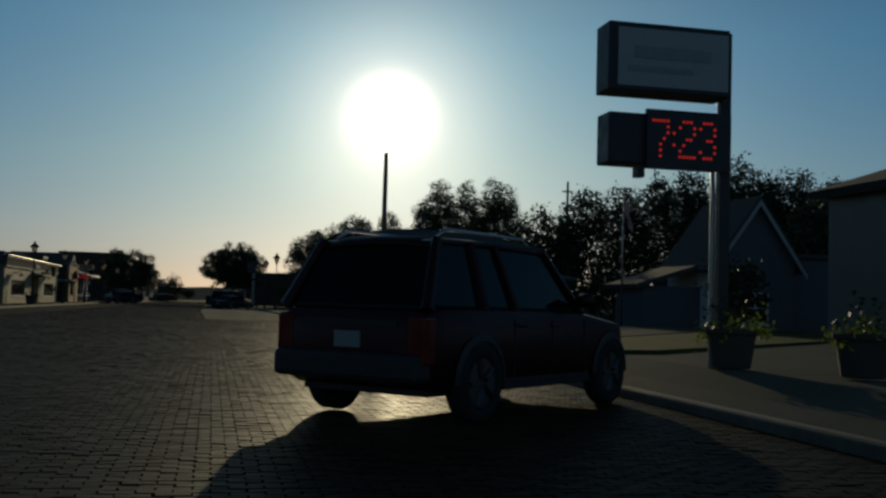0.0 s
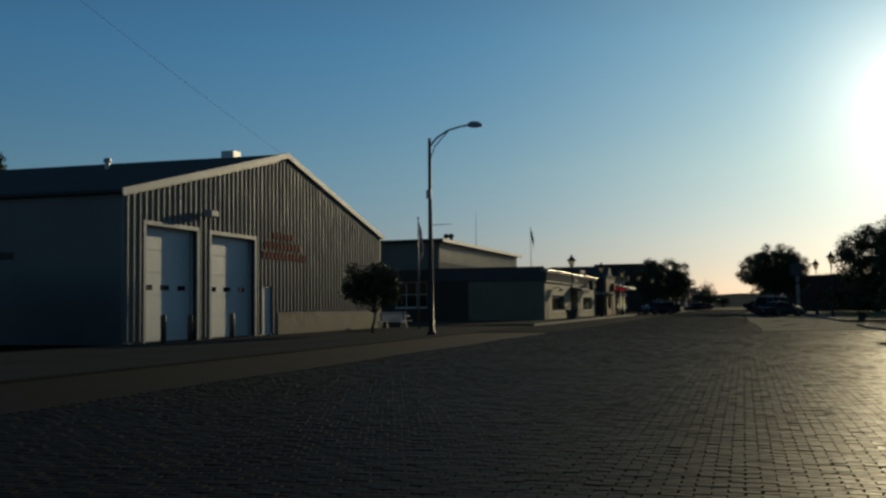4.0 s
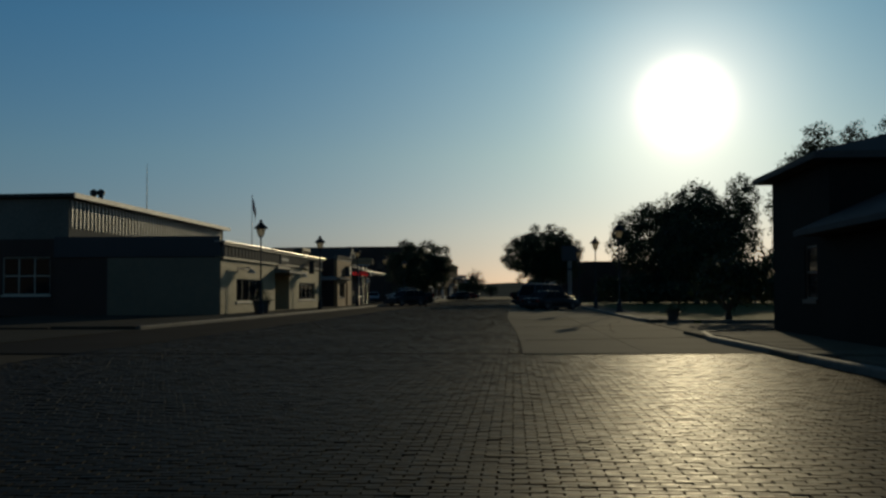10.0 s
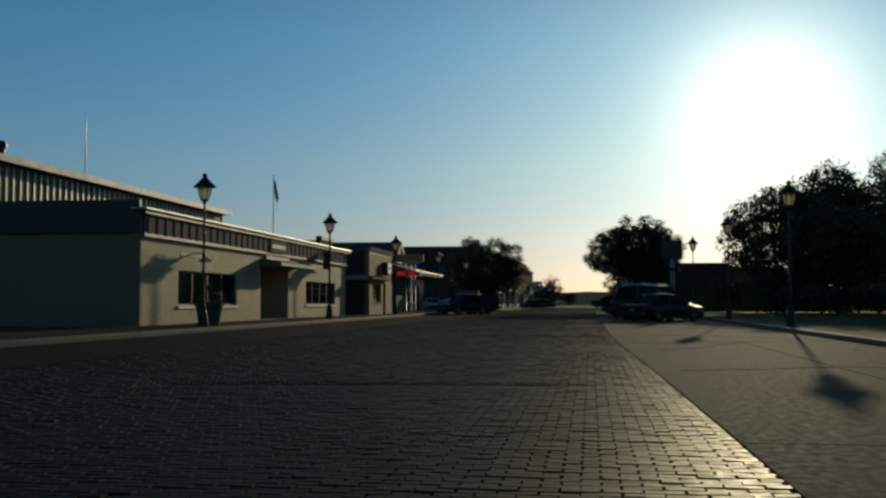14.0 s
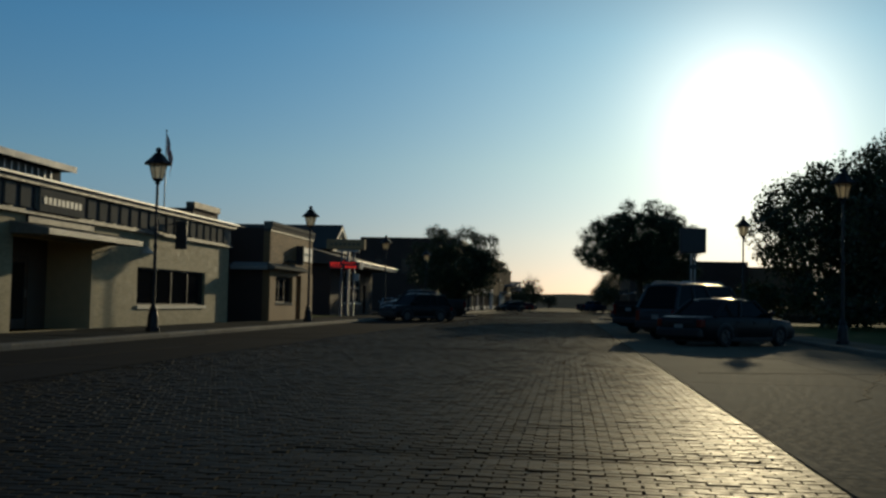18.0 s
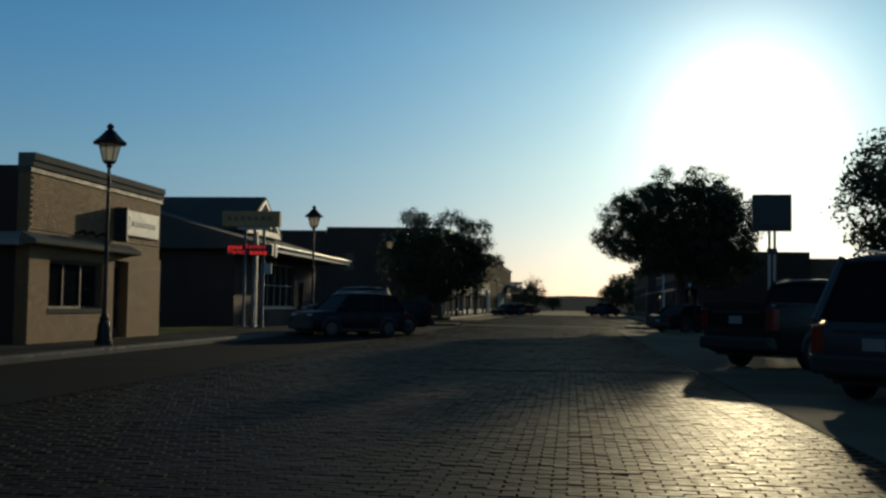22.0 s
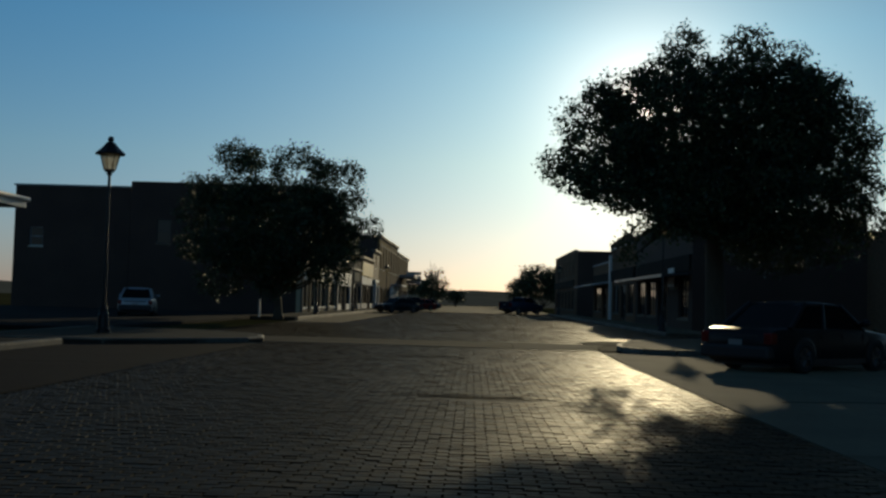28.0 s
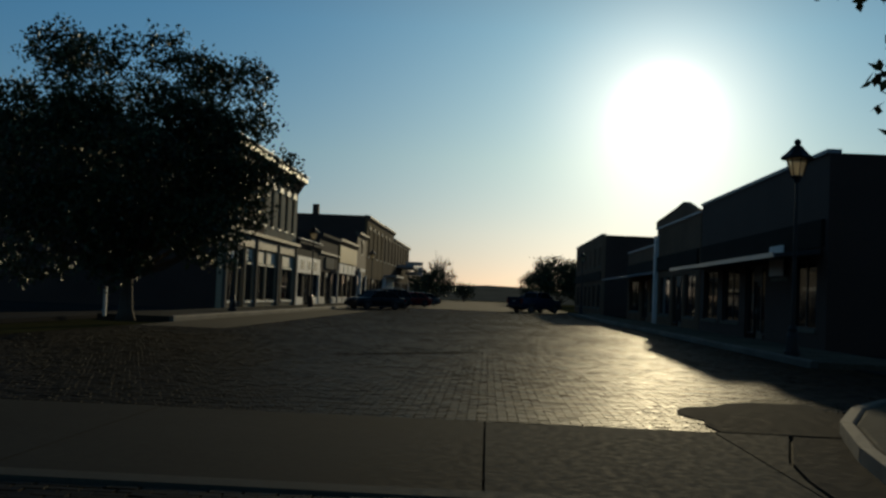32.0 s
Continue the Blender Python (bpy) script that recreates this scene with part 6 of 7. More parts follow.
tree((-10.7, 199.4, 0.1), "ragged upright street tree with bare tips in its top", 8.0, 4.7, 1.5, 0.22, 8, "leaf", 0.11, 90, 34, 11, spikes=9, ragged=0.5,
     boughs=((-5.0, 0.2, 5.6, 1.0), (-4.2, -0.4, 6.9, 1.0), (-2.6, -0.3, 8.6, 1.1), (-1.7, -0.2, 8.5, 0.9), (0.9, -0.2, 8.7, 0.9), (2.1, 0.1, 8.1, 0.8), (3.5, 0.0, 7.9, 0.9), (3.9, 0.3, 6.6, 0.9), (4.7, 0.2, 5.1, 0.8), (3.4, 0.0, 4.6, 1.0), (-3.0, -0.8, 6.4, 1.4), (-1.0, -1.0, 6.6, 1.3), (1.2, -0.8, 6.6, 1.3), (2.8, -0.6, 6.0, 1.2), (-4.4, -0.4, 3.8, 1.3), (-2.2, -1.6, 3.4, 1.6), (0.0, -2.0, 3.6, 1.6), (1.8, -1.2, 3.2, 1.2), (-3.2, 0.0, 2.0, 1.3), (0.0, -1.0, 2.0, 1.2)))
tree((-14.9, 58.2, 0.03), "small round sapling beside the hall", 3.8, 1.5, 1.05, 0.07, 5, "leaf", 0.085, 210, 20, 8)
# trees over the lawn
RIGHT_TREES = [(31.6, 85, 9.1, 2.7, 11, "leaf"), (36.6, 87, 10.8, 3.3, 12, "leaf_b"), (42.0, 85, 12.4, 3.9, 21, "leaf"), (48.0, 84, 13.4, 4.2, 13, "leaf"), (53.5, 85, 13.0, 4.2, 14, "leaf_b"), (60.5, 84, 12.8, 4.6, 15, "leaf"), (44, 62, 8.8, 3.6, 18, "leaf_b"), (52, 62, 9.6, 4.4, 19, "leaf")]
for x, y, h, r, seed, lf in RIGHT_TREES:
    tree((x, y, 0), "broad shade tree on the lawn behind the street", h * 1.16, r * 1.22, 0.8, 0.28, seed, lf, 0.2, 26, 22, 10, group="shade trees on the lawn")
for x, y, h, r, seed in ((21.2, 168, 13.6, 6.0, 31), (28.2, 171, 17.0, 7.5, 32), (24, 156, 10.6, 5.2, 35), (39.0, 157, 21.2, 6.4, 33), (48.0, 161, 22.8, 5.4, 36)):
    tree((x, y, 0), "broad shade tree with a rounded crown", h, r, 0.7, 0.34, seed, "leaf_b" if seed % 2 else "leaf", 0.2, 30, 22, 10, group="shade trees near the corner")
for x, y, h, r, seed in ((17.0, 146, 2.2, 1.9, 102), (20.6, 147, 2.5, 2.2, 103), (24.6, 146, 2.6, 2.4, 104), (29.0, 147, 2.8, 2.6, 105), (34.0, 146, 3.2, 2.8, 106), (39.0, 147, 3.4, 3.0, 107), (15.6, 164.5, 3.6, 2.2, 91), (19.0, 160.5, 4.2, 2.7, 92), (22.6, 163.5, 4.4, 2.8, 93), (27.0, 162, 4.8, 3.1, 94), (32.0, 163, 5.2, 3.3, 95), (37.5, 158, 6.0, 3.6, 96), (43.5, 157, 6.4, 3.8, 97), (30.5, 79, 4.2, 2.8, 98), (35.5, 80, 4.6, 3.0, 99), (41.0, 79, 4.8, 3.2, 100), (47.0, 79, 5.0, 3.4, 101)):
    tree((x, y, 0), "dense dark bush under the shade trees", h, r, 0.3, 0.1, seed, "leaf", 0.2, 24, 18, 10, group="bushes under the shade trees")
for x, y, h, r, seed in ((13.2, 85.2, 3.2, 1.6, 81), (15.6, 84.8, 3.6, 1.8, 82), (18.4, 85.4, 3.8, 2.0, 83), (21.5, 85, 4.0, 2.1, 84), (25.0, 85.4, 4.4, 2.3, 85), (29.0, 85, 4.4, 2.4, 86), (25.6, 41.5, 3.9, 1.25, 87)):
    tree((x, y, 0.08), "dense dark shrub beside the paving", h, r, 0.4, 0.12, seed, "leaf", 0.16, 34, 18, 10, group="shrubs by the paving")
# far trees at the end of the street
for x, y, h, r, seed in ((15.0, 372, 10.4, 7.0, 41), (12.5, 402, 8.2, 4.5, 42), (20, 380, 11, 6, 43), (27, 390, 11, 6, 44), (-14, 402, 8, 4.6, 46), (-4.5, 408, 4.6, 2.6, 48), (30, 350, 12, 7, 47)):
    tree((x, y, 0), "far tree at the end of the street", h, r, 0.5, 0.25, seed, "leaf", 0.3, 11.0, 16, 8, group="far trees")
bare = tree((-9.6, 384, 0), "dark tree with bare upright tips at the street end", 7.6, 4.3, 0.5, 0.25, 45, "leaf", 0.26, 14.0, 16, 8, spikes=3, group="far trees")
tip_rng = random.Random(4)
for k in range(16):
    a, r = 2.4 * k, 0.6 + 2.2 * tip_rng.random()
    x, y, z = r * math.cos(a), r * math.sin(a), 10.6 - r * 0.9 + tip_rng.uniform(-0.9, 1.1)
    part("bare_twig", Mesh().tube([(x * 0.5, y * 0.5, 5.5), (x * 0.85, y * 0.85, 8.0), (x, y, z)], [0.11, 0.07, 0.02], 5), M["bark"], bare)
# spruce behind the hall
sp = thing("spruce", (-47.0, 70, 0), "dark spruce behind the metal hall", "tree")
part("trunk", Mesh().tube([(0, 0, 0), (0, 0, 12.0)], [0.25, 0.04], 8), M["bark"], sp)
rng = np.random.default_rng(77)
lob = []
for k in range(16):
    z = 2 + k * 0.66
    for j in range(6):
        a = j * 1.05 + k * 0.4
        rr = (12.6 - z) * 0.15
        lob.append((rr * math.cos(a), rr * math.sin(a), z, 0.2 + rr * 0.45, 0.2 + rr * 0.45, 0.22))
part("crown", quads_mesh("crown", leaf_cloud(rng, lob, 14, 0.16, 7), M["needle"]), None, sp)
# clipped hedge under the trees
for x0, x1, y0, y1, h, seed in ((12.5, 27, 174, 176, 1.1, 51), (20, 36, 60.5, 62.5, 1.3, 52)):
    o = thing("hedge", ((x0 + x1) / 2, (y0 + y1) / 2, 0.05), "low dark clipped hedge", "hedge")
    rng = np.random.default_rng(seed)
    n = int((x1 - x0) / 0.9)
    lob = [((k + 0.5) * (x1 - x0) / n - (x1 - x0) / 2, rng.uniform(-0.1, 0.1), h * 0.5, 0.62, (y1 - y0) / 2, h * 0.52) for k in range(n)]
    part("foliage", quads_mesh("foliage", leaf_cloud(rng, lob, 22, 0.13, 8), M["leaf"]), None, o)
    part("stem_bed", Mesh().box(-(x1 - x0) / 2 + 0.3, (x1 - x0) / 2 - 0.3, -0.25, 0.25, 0, h * 0.55), M["bark"], o)

# hills on the horizon
m = Mesh()
pts = []
for k in range(61):
    x = -1500 + k * 50
    pts.append((x, 1500 + 60 * math.sin(k * 0.7), 12 + 4 * math.sin(k * 0.45 + 1.2) + 1.8 * math.sin(k * 1.7)))
m.add([(x, y - 300, -6) for x, y, z in pts] + pts + [(x, y + 500, -10) for x, y, z in pts],
      [(j * 61 + k, j * 61 + k + 1, (j + 1) * 61 + k + 1, (j + 1) * 61 + k) for j in range(2) for k in range(60)])
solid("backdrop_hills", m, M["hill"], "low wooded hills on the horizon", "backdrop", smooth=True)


# ---- vehicles ----
SHAPES = {
    # length, width, height, belt height, stations of the hood and cabin (fractions of the length from the front)
    "suv": dict(L=5.1, W=1.98, H=2.06, belt=1.16, hood=1.08, ws=(0.25, 0.37), rear=(0.91, 0.985), wheel=0.38, axles=(0.18, 0.77), clear=0.32, rails=True),
    "big_suv": dict(L=4.72, W=1.96, H=1.9, belt=1.16, hood=1.08, ws=(0.29, 0.44), rear=(0.905, 0.985), wheel=0.4, axles=(0.145, 0.8), clear=0.34, rails=True),
    "small_suv": dict(L=4.3, W=1.85, H=1.68, belt=1.0, hood=0.98, ws=(0.24, 0.4), rear=(0.86, 0.97), wheel=0.34, axles=(0.19, 0.78), clear=0.24, rails=True),
    "sedan": dict(L=4.75, W=1.82, H=1.5, belt=0.93, hood=0.86, ws=(0.27, 0.42), rear=(0.7, 0.86), wheel=0.325, axles=(0.19, 0.77), clear=0.2, rails=False),
    "pickup": dict(L=5.6, W=1.95, H=1.97, belt=1.38, hood=1.22, ws=(0.25, 0.35), rear=(0.58, 0.61), wheel=0.39, axles=(0.18, 0.76), clear=0.34, rails=False),
}


def wheel(parent, x, y, r, side):
    w = part("wheel", Mesh().tube([(x, y - side * 0.1, r), (x, y + side * 0.09, r)], [r * 0.42, r * 0.42], 14), M["plastic"], parent)
    t = Mesh()
    prof = [(r * 0.66, -0.11), (r * 0.92, -0.115), (r, -0.08), (r, 0.08), (r * 0.92, 0.115), (r * 0.66, 0.11)]
    n = 24
    vs = [(x + p * math.cos(2 * math.pi * k / n), y + q, r + p * math.sin(2 * math.pi * k / n)) for p, q in prof for k in range(n)]
    t.add(vs, [(i * n + k, i * n + (k + 1) % n, ((i + 1) % 6) * n + (k + 1) % n, ((i + 1) % 6) * n + k) for i in range(6) for k in range(n)])
    part("tyre", t, M["tyre"], w, smooth=True)
    rm = Mesh().tube([(x, y + side * 0.055, r), (x, y + side * 0.095, r)], [r * 0.66, r * 0.62], 20)
    for k in range(5):
        a = 2 * math.pi * k / 5
        rm.tube([(x + 0.06 * math.cos(a), y + side * 0.1, r + 0.06 * math.sin(a)), (x + r * 0.6 * math.cos(a), y + side * 0.1, r + r * 0.6 * math.sin(a))], [0.035, 0.03], 5)
    part("rim", rm, M["rim"], w)


def vehicle(kind, place, heading, paint, lab, category="car", group="parked cars"):
    """Stands at place with its nose along heading (degrees from +x). Its own x runs from nose to tail."""
    s = SHAPES[kind]
    L, W, H, belt, hood = s["L"], s["W"], s["H"], s["belt"], s["hood"]
    o = thing({"suv": "suv", "big_suv": "suv", "small_suv": "suv", "sedan": "sedan", "pickup": "pickup_truck"}[kind], place, lab, category, group, heading + 180)
    pm = PAINT[paint]
    cl = s["clear"]
    x0 = -L / 2
    X = lambda f: x0 + f * L  # noqa: E731
    # the lower body: sections along the length, each from sill to belt
    st = [(0.0, 0.80, 0.50, hood - 0.32), (0.015, 0.88, cl + 0.06, hood - 0.16), (0.05, 0.95, cl, hood - 0.06), (s["ws"][0] * 0.6, 0.99, cl, hood), (s["ws"][0], 1.0, cl, belt - 0.02), (0.5, 1.0, cl, belt),
          (0.8, 1.0, cl, belt), (0.94, 0.97, cl, belt - 0.01), (0.985, 0.92, cl + 0.08, belt - 0.05), (1.0, 0.84, 0.48, belt - 0.16)]
    body = Mesh()
    rings = []
    for f, wf, zl, zt in st:
        hw = W / 2 * wf
        zm = zl + (zt - zl) * 0.55
        sec = [(hw * 0.9, zl), (hw * 0.985, zl + 0.1), (hw, zm), (hw * 0.985, zt - 0.12), (hw * 0.95, zt - 0.03), (hw * 0.86, zt)]
        rings.append([(X(f), -y, z) for y, z in sec] + [(X(f), y, z) for y, z in sec[::-1]])
    n = 12
    body.add([p for r in rings for p in r], [(i * n + k, (i + 1) * n + k, (i + 1) * n + (k + 1) % n, i * n + (k + 1) % n) for i in range(len(rings) - 1) for k in range(n)] + [tuple(range(n)), tuple((len(rings) - 1) * n + k for k in range(n))[::-1]])
    bo = part("body", body, pm, o, smooth=True)
    bo.modifiers.new("edges", "EDGE_SPLIT").split_angle = radians(38)
    # cabin: glazing, roof and pillars
    a, b = s["ws"]
    c, d = s["rear"]
    hb, ht = W / 2 * 0.9, W / 2 * 0.72
    low = [(X(a), hb), (X(c + (d - c) * 0.98), hb * 0.97)]
    gz0, gz1 = belt - 0.04, H - 0.07
    quad = lambda xa, xb, xc, xd, h0, h1, z0, z1: [(xa, -h0, z0), (xd, -h0, z0), (xc, -h1, z1), (xb, -h1, z1), (xa, h0, z0), (xd, h0, z0), (xc, h1, z1), (xb, h1, z1)]  # noqa: E731
    faces = [(0, 1, 2, 3), (7, 6, 5, 4), (0, 3, 7, 4), (1, 5, 6, 2), (3, 2, 6, 7), (4, 5, 1, 0)]
    part("glazing", Mesh().add(quad(X(a) + 0.02, X(b), X(c), X(d) - 0.02, hb, ht, gz0, gz1), faces), CAR_GLASS, o, "dark car windows", soft=0.05)
    rf = Mesh()
    xs = [X(b) - 0.06, X(b) + 0.12, X((b + c) / 2), X(c) - 0.1, X(c) + 0.05]
    zs = [H - 0.08, H - 0.02, H, H - 0.02, H - 0.09]
    rows = [[(x, y * ht * 1.03, z - 0.05 * abs(y) ** 3) for y in (-1, -0.6, 0, 0.6, 1)] for x, z in zip(xs, zs)]
    low_rows = [[(x, y, z - 0.05) for x, y, z in r] for r in rows]
    nv = 5
    top = [(i * nv + k, i * nv + k + 1, (i + 1) * nv + k + 1, (i + 1) * nv + k) for i in range(4) for k in range(4)]
    rf.add([p for r in rows for p in r] + [p for r in low_rows for p in r], top + [tuple(25 + v for v in f[::-1]) for f in top] +
           [(k, 25 + k, 26 + k, k + 1) for k in range(4)] + [(20 + k, 21 + k, 46 + k, 45 + k) for k in range(4)] + [(i * 5, i * 5 + 5, 30 + i * 5, 25 + i * 5) for i in range(4)] + [(i * 5 + 4, 29 + i * 5, 34 + i * 5, i * 5 + 9) for i in range(4)])
    ro = part("roof", rf, pm, o, smooth=True)
    for sy in (-1, 1):
        e = 0.012
        for (xa, za, ha), (xb, zb, hh), w in (((X(a), gz0, hb), (X(b), gz1, ht), 0.05), ((X(d), gz0, hb), (X(c), gz1, ht), 0.07), ((X((a + b) / 2 + 0.26), gz0, hb), (X((b + c) / 2), gz1, ht), 0.05)) + ((((X(c - 0.14), gz0, hb), (X(c - 0.13), gz1, ht), 0.06),) if kind in ("suv", "big_suv", "small_suv") else ()):
            part("pillar", Mesh().tube([(xa, sy * (ha + e), za), (xb, sy * (hh + e), zb)], [w, w * 0.8], 6), pm, o)
        part("mirror", Mesh().tube([(X(a) + 0.18, sy * hb, belt + 0.05), (X(a) + 0.2, sy * (hb + 0.13), belt + 0.12), (X(a) + 0.22, sy * (hb + 0.26), belt + 0.13)], [0.03, 0.085, 0.07], 8), pm, o, smooth=True)
        part("headlight", B(X(0.012), X(0.05), sy * W / 2 * 0.62 - 0.17, sy * W / 2 * 0.62 + 0.17, hood - 0.3, hood - 0.13), M["lamp_clear"], o, soft=0.03)
        tl = 0.45 if kind in ("suv", "big_suv", "pickup") else 0.22
        part("tail_light", B(X(0.955), X(1.0) + 0.012, sy * W / 2 * 0.84 - 0.1, sy * W / 2 * 0.84 + 0.1, belt - 0.12 - tl, belt - 0.1), M["lamp_red"], o, "red tail light", soft=0.03)
        part("sill_trim", B(X(0.27), X(0.7), sy * W / 2 * 0.96 - 0.03, sy * W / 2 * 0.96 + 0.03, cl - 0.02, cl + 0.09), M["plastic"], o)
        for f in (0.44, 0.6) if kind != "pickup" else (0.46,):
            part("door_handle", B(X(f), X(f) + 0.2, sy * W / 2 * 0.985 - 0.02, sy * W / 2 * 0.985 + 0.02, belt - 0.2, belt - 0.16), pm, o, soft=0.01)
        for f in (0.3, 0.475, 0.655):
            part("door_seam", B(X(f), X(f) + 0.012, sy * W / 2 - 0.02, sy * W / 2 + 0.002, cl + 0.1, belt - 0.12), M["plastic"], o)
        if s["rails"]:
            part("roof_rail", Mesh().tube([(X(b) + 0.2, sy * ht * 0.9, H - 0.03), (X(b) + 0.35, sy * ht * 0.9, H + 0.05), (X(c) - 0.3, sy * ht * 0.9, H + 0.05), (X(c) - 0.12, sy * ht * 0.9, H - 0.04)], [0.018] * 4, 6), M["chrome"], o, smooth=True)
        for f in s["axles"]:
            arch = Mesh()
            r = s["wheel"]
            aa = [math.pi * k / 10 for k in range(11)]
            arch.add([(X(f) + (r + 0.1) * math.cos(t), sy * (W / 2 + 0.004), r + (r + 0.1) * math.sin(t)) for t in aa] + [(X(f) + (r + 0.03) * math.cos(t), sy * (W / 2 + 0.02), r + (r + 0.03) * math.sin(t)) for t in aa] + [(X(f) + (r + 0.03) * math.cos(t), sy * (W / 2 - 0.22), r + (r + 0.03) * math.sin(t)) for t in aa],
                     [(j * 11 + k, j * 11 + k + 1, (j + 1) * 11 + k + 1, (j + 1) * 11 + k) for j in range(2) for k in range(10)])
            part("wheel_arch", arch, M["plastic"], o)
            well = Mesh().add([(X(f) + (r + 0.03) * math.cos(t), sy * (W / 2 + 0.003), r + (r + 0.03) * math.sin(t)) for t in aa], [tuple(range(11)) if sy < 0 else tuple(range(11))[::-1]])
            part("wheel_well", well, M["plastic"], o)
            wheel(o, X(f), sy * (W / 2 - 0.085), r, sy)
    part("front_bumper", Mesh().prism([(-W / 2 * 0.86, 0), (W / 2 * 0.86, 0), (W / 2 * 0.9, 0.3), (-W / 2 * 0.9, 0.3)], "x", X(0) - 0.06, X(0.05)), M["plastic"], o, place=Matrix.Translation((0, 0, cl + 0.04)), soft=0.05)
    part("rear_bumper", Mesh().prism([(-W / 2 * 0.92, 0), (W / 2 * 0.92, 0), (W / 2 * 0.92, 0.28), (-W / 2 * 0.92, 0.28)], "x", X(0.95), X(1.0) + 0.1), M["plastic"], o, place=Matrix.Translation((0, 0, cl + 0.08)), soft=0.06)
    part("grille", B(X(0) - 0.02, X(0.02), -0.45, 0.45, hood - 0.45, hood - 0.2), M["plastic"], o, soft=0.02)
    part("number_plate", B(X(1.0) + 0.0, X(1.0) + 0.02, -0.16, 0.16, belt - 0.42, belt - 0.26), M["plate"], o)
    part("rear_trim", B(X(0.99), X(1.0) + 0.006, -W / 2 * 0.6, W / 2 * 0.6, belt - 0.2, belt - 0.15), M["plastic"], o)
    part("underside", B(X(0.06), X(0.94), -W / 2 * 0.8, W / 2 * 0.8, cl - 0.06, cl + 0.1), M["plastic"], o)
    if kind == "pickup":
        part("bed_rim", wall("y", -W / 2 * 0.9, -W / 2 * 0.82, X(0.63), X(0.98), belt - 0.02, belt + 0.03).box(X(0.63), X(0.98), W / 2 * 0.82, W / 2 * 0.9, belt - 0.02, belt + 0.03), M["plastic"], o)
        part("tailgate", B(X(0.985), X(1.0), -W / 2 * 0.85, W / 2 * 0.85, belt - 0.5, belt + 0.02), pm, o)
    return o


vehicle("big_suv", (7.14, 13.14, 0), 44, "maroon", "large dark maroon suv parked nose to the kerb", "car")
vehicle("suv", (6.36, 124.7, 0), 44, "grey", "large dark grey suv parked nose to the kerb")
vehicle("sedan", (6.5, 119.1, 0), 44, "black", "dark sedan parked beside a large suv")
vehicle("pickup", (6.06, 133.2, 0), 44, "black", "dark pickup truck parked nose to the kerb")
vehicle("sedan", (7.0, 166.4, 0), 40, "black", "black sedan parked under the corner tree")
vehicle("small_suv", (-7.75, 147.85, 0), 225, "black", "black compact suv parked before the bank")
vehicle("pickup", (-7.85, 151.9, 0), 225, "black", "dark pickup truck parked before the bank")
vehicle("sedan", (-18.4, 199.6, 0.05), 104, "silver", "silver sedan parked in the side lot")
vehicle("sedan", (-7.6, 246.0, 0), 225, "black", "black sedan angle-parked before the shops")
vehicle("small_suv", (-7.6, 254.5, 0), 225, "black", "dark compact suv angle-parked before the shops")
vehicle("sedan", (-6.9, 272, 0), 225, "red", "dark red sedan angle-parked before the shops")
vehicle("sedan", (-6.9, 290, 0), 225, "grey", "grey sedan angle-parked far along the row")
vehicle("pickup", (5.4, 264, 0), 45, "blue", "dark pickup truck parked on the shaded side")
vehicle("small_suv", (6.0, 274, 0), 45, "grey", "grey compact suv parked on the shaded side")


# ---- planters, bench, bins ----
def planter(place, lab, leaf, seed, s=1.0):
    o = thing("planter", place, lab, "planter", "planters along the kerb")
    part("tub", Mesh().lathe([(0.34 * s, 0), (0.36 * s, 0.04), (0.44 * s, 0.6 * s), (0.5 * s, 0.66 * s), (0.5 * s, 0.74 * s), (0.42 * s, 0.74 * s), (0.4 * s, 0.66 * s)], 20), M["terracotta"], o, smooth=False)
    part("soil", Mesh().lathe([(0.41 * s, 0.62 * s), (0.41 * s, 0.68 * s)], 16), M["bed"], o)
    rng = np.random.default_rng(seed)
    lob = [(0, 0, 0.95 * s, 0.4 * s, 0.4 * s, 0.36 * s)] + [(0.46 * s * math.cos(k), 0.46 * s * math.sin(k), 0.72 * s, 0.16 * s, 0.16 * s, 0.26 * s) for k in range(7)]
    part("foliage", quads_mesh("foliage", leaf_cloud(rng, lob[:1], 70, 0.07, 6), M["leaf"]), None, o)["kind"] = "stuff"
    part("trailing_foliage", quads_mesh("trailing_foliage", leaf_cloud(rng, lob[1:], 70, 0.06, 6), M[leaf]), None, o)["kind"] = "stuff"
    return o


planter((11.75, 15.6, 0.36), "large dark tub planter with trailing lime foliage", "leaf_y", 61, 0.8)
planter((12.6, 13.6, 0.37), "large dark tub planter with trailing lime foliage", "leaf_y", 62, 0.8)
planter((-11.4, 99.0, 0.13), "dark tub planter at a lamp post", "leaf", 63, 1.1)
planter((10.45, 83.2, 0.1), "small dark tub planter on the pavement corner", "leaf", 64, 0.6)
bench = thing("bench", (-16.6, 66.0, 0.03), "white slatted bench on the forecourt", "bench")
for k in range(4):
    part("seat_slat", B(-0.8, 0.8, -0.22 + k * 0.12, -0.13 + k * 0.12, 0.43, 0.46), M["white"], bench)
for k in range(4):
    part("back_slat", B(-0.8, 0.8, 0.27, 0.3, 0.55 + k * 0.12, 0.64 + k * 0.12), M["white"], bench)
for x in (-0.7, 0.66):
    part("leg", B(x, x + 0.05, -0.22, -0.16, 0, 0.43), M["iron"], bench)
    part("leg", B(x, x + 0.05, 0.2, 0.27, 0, 1.02), M["iron"], bench)
kiosk = thing("picnic_table", (-17.6, 69.5, 0.03), "white picnic table on the forecourt", "table")
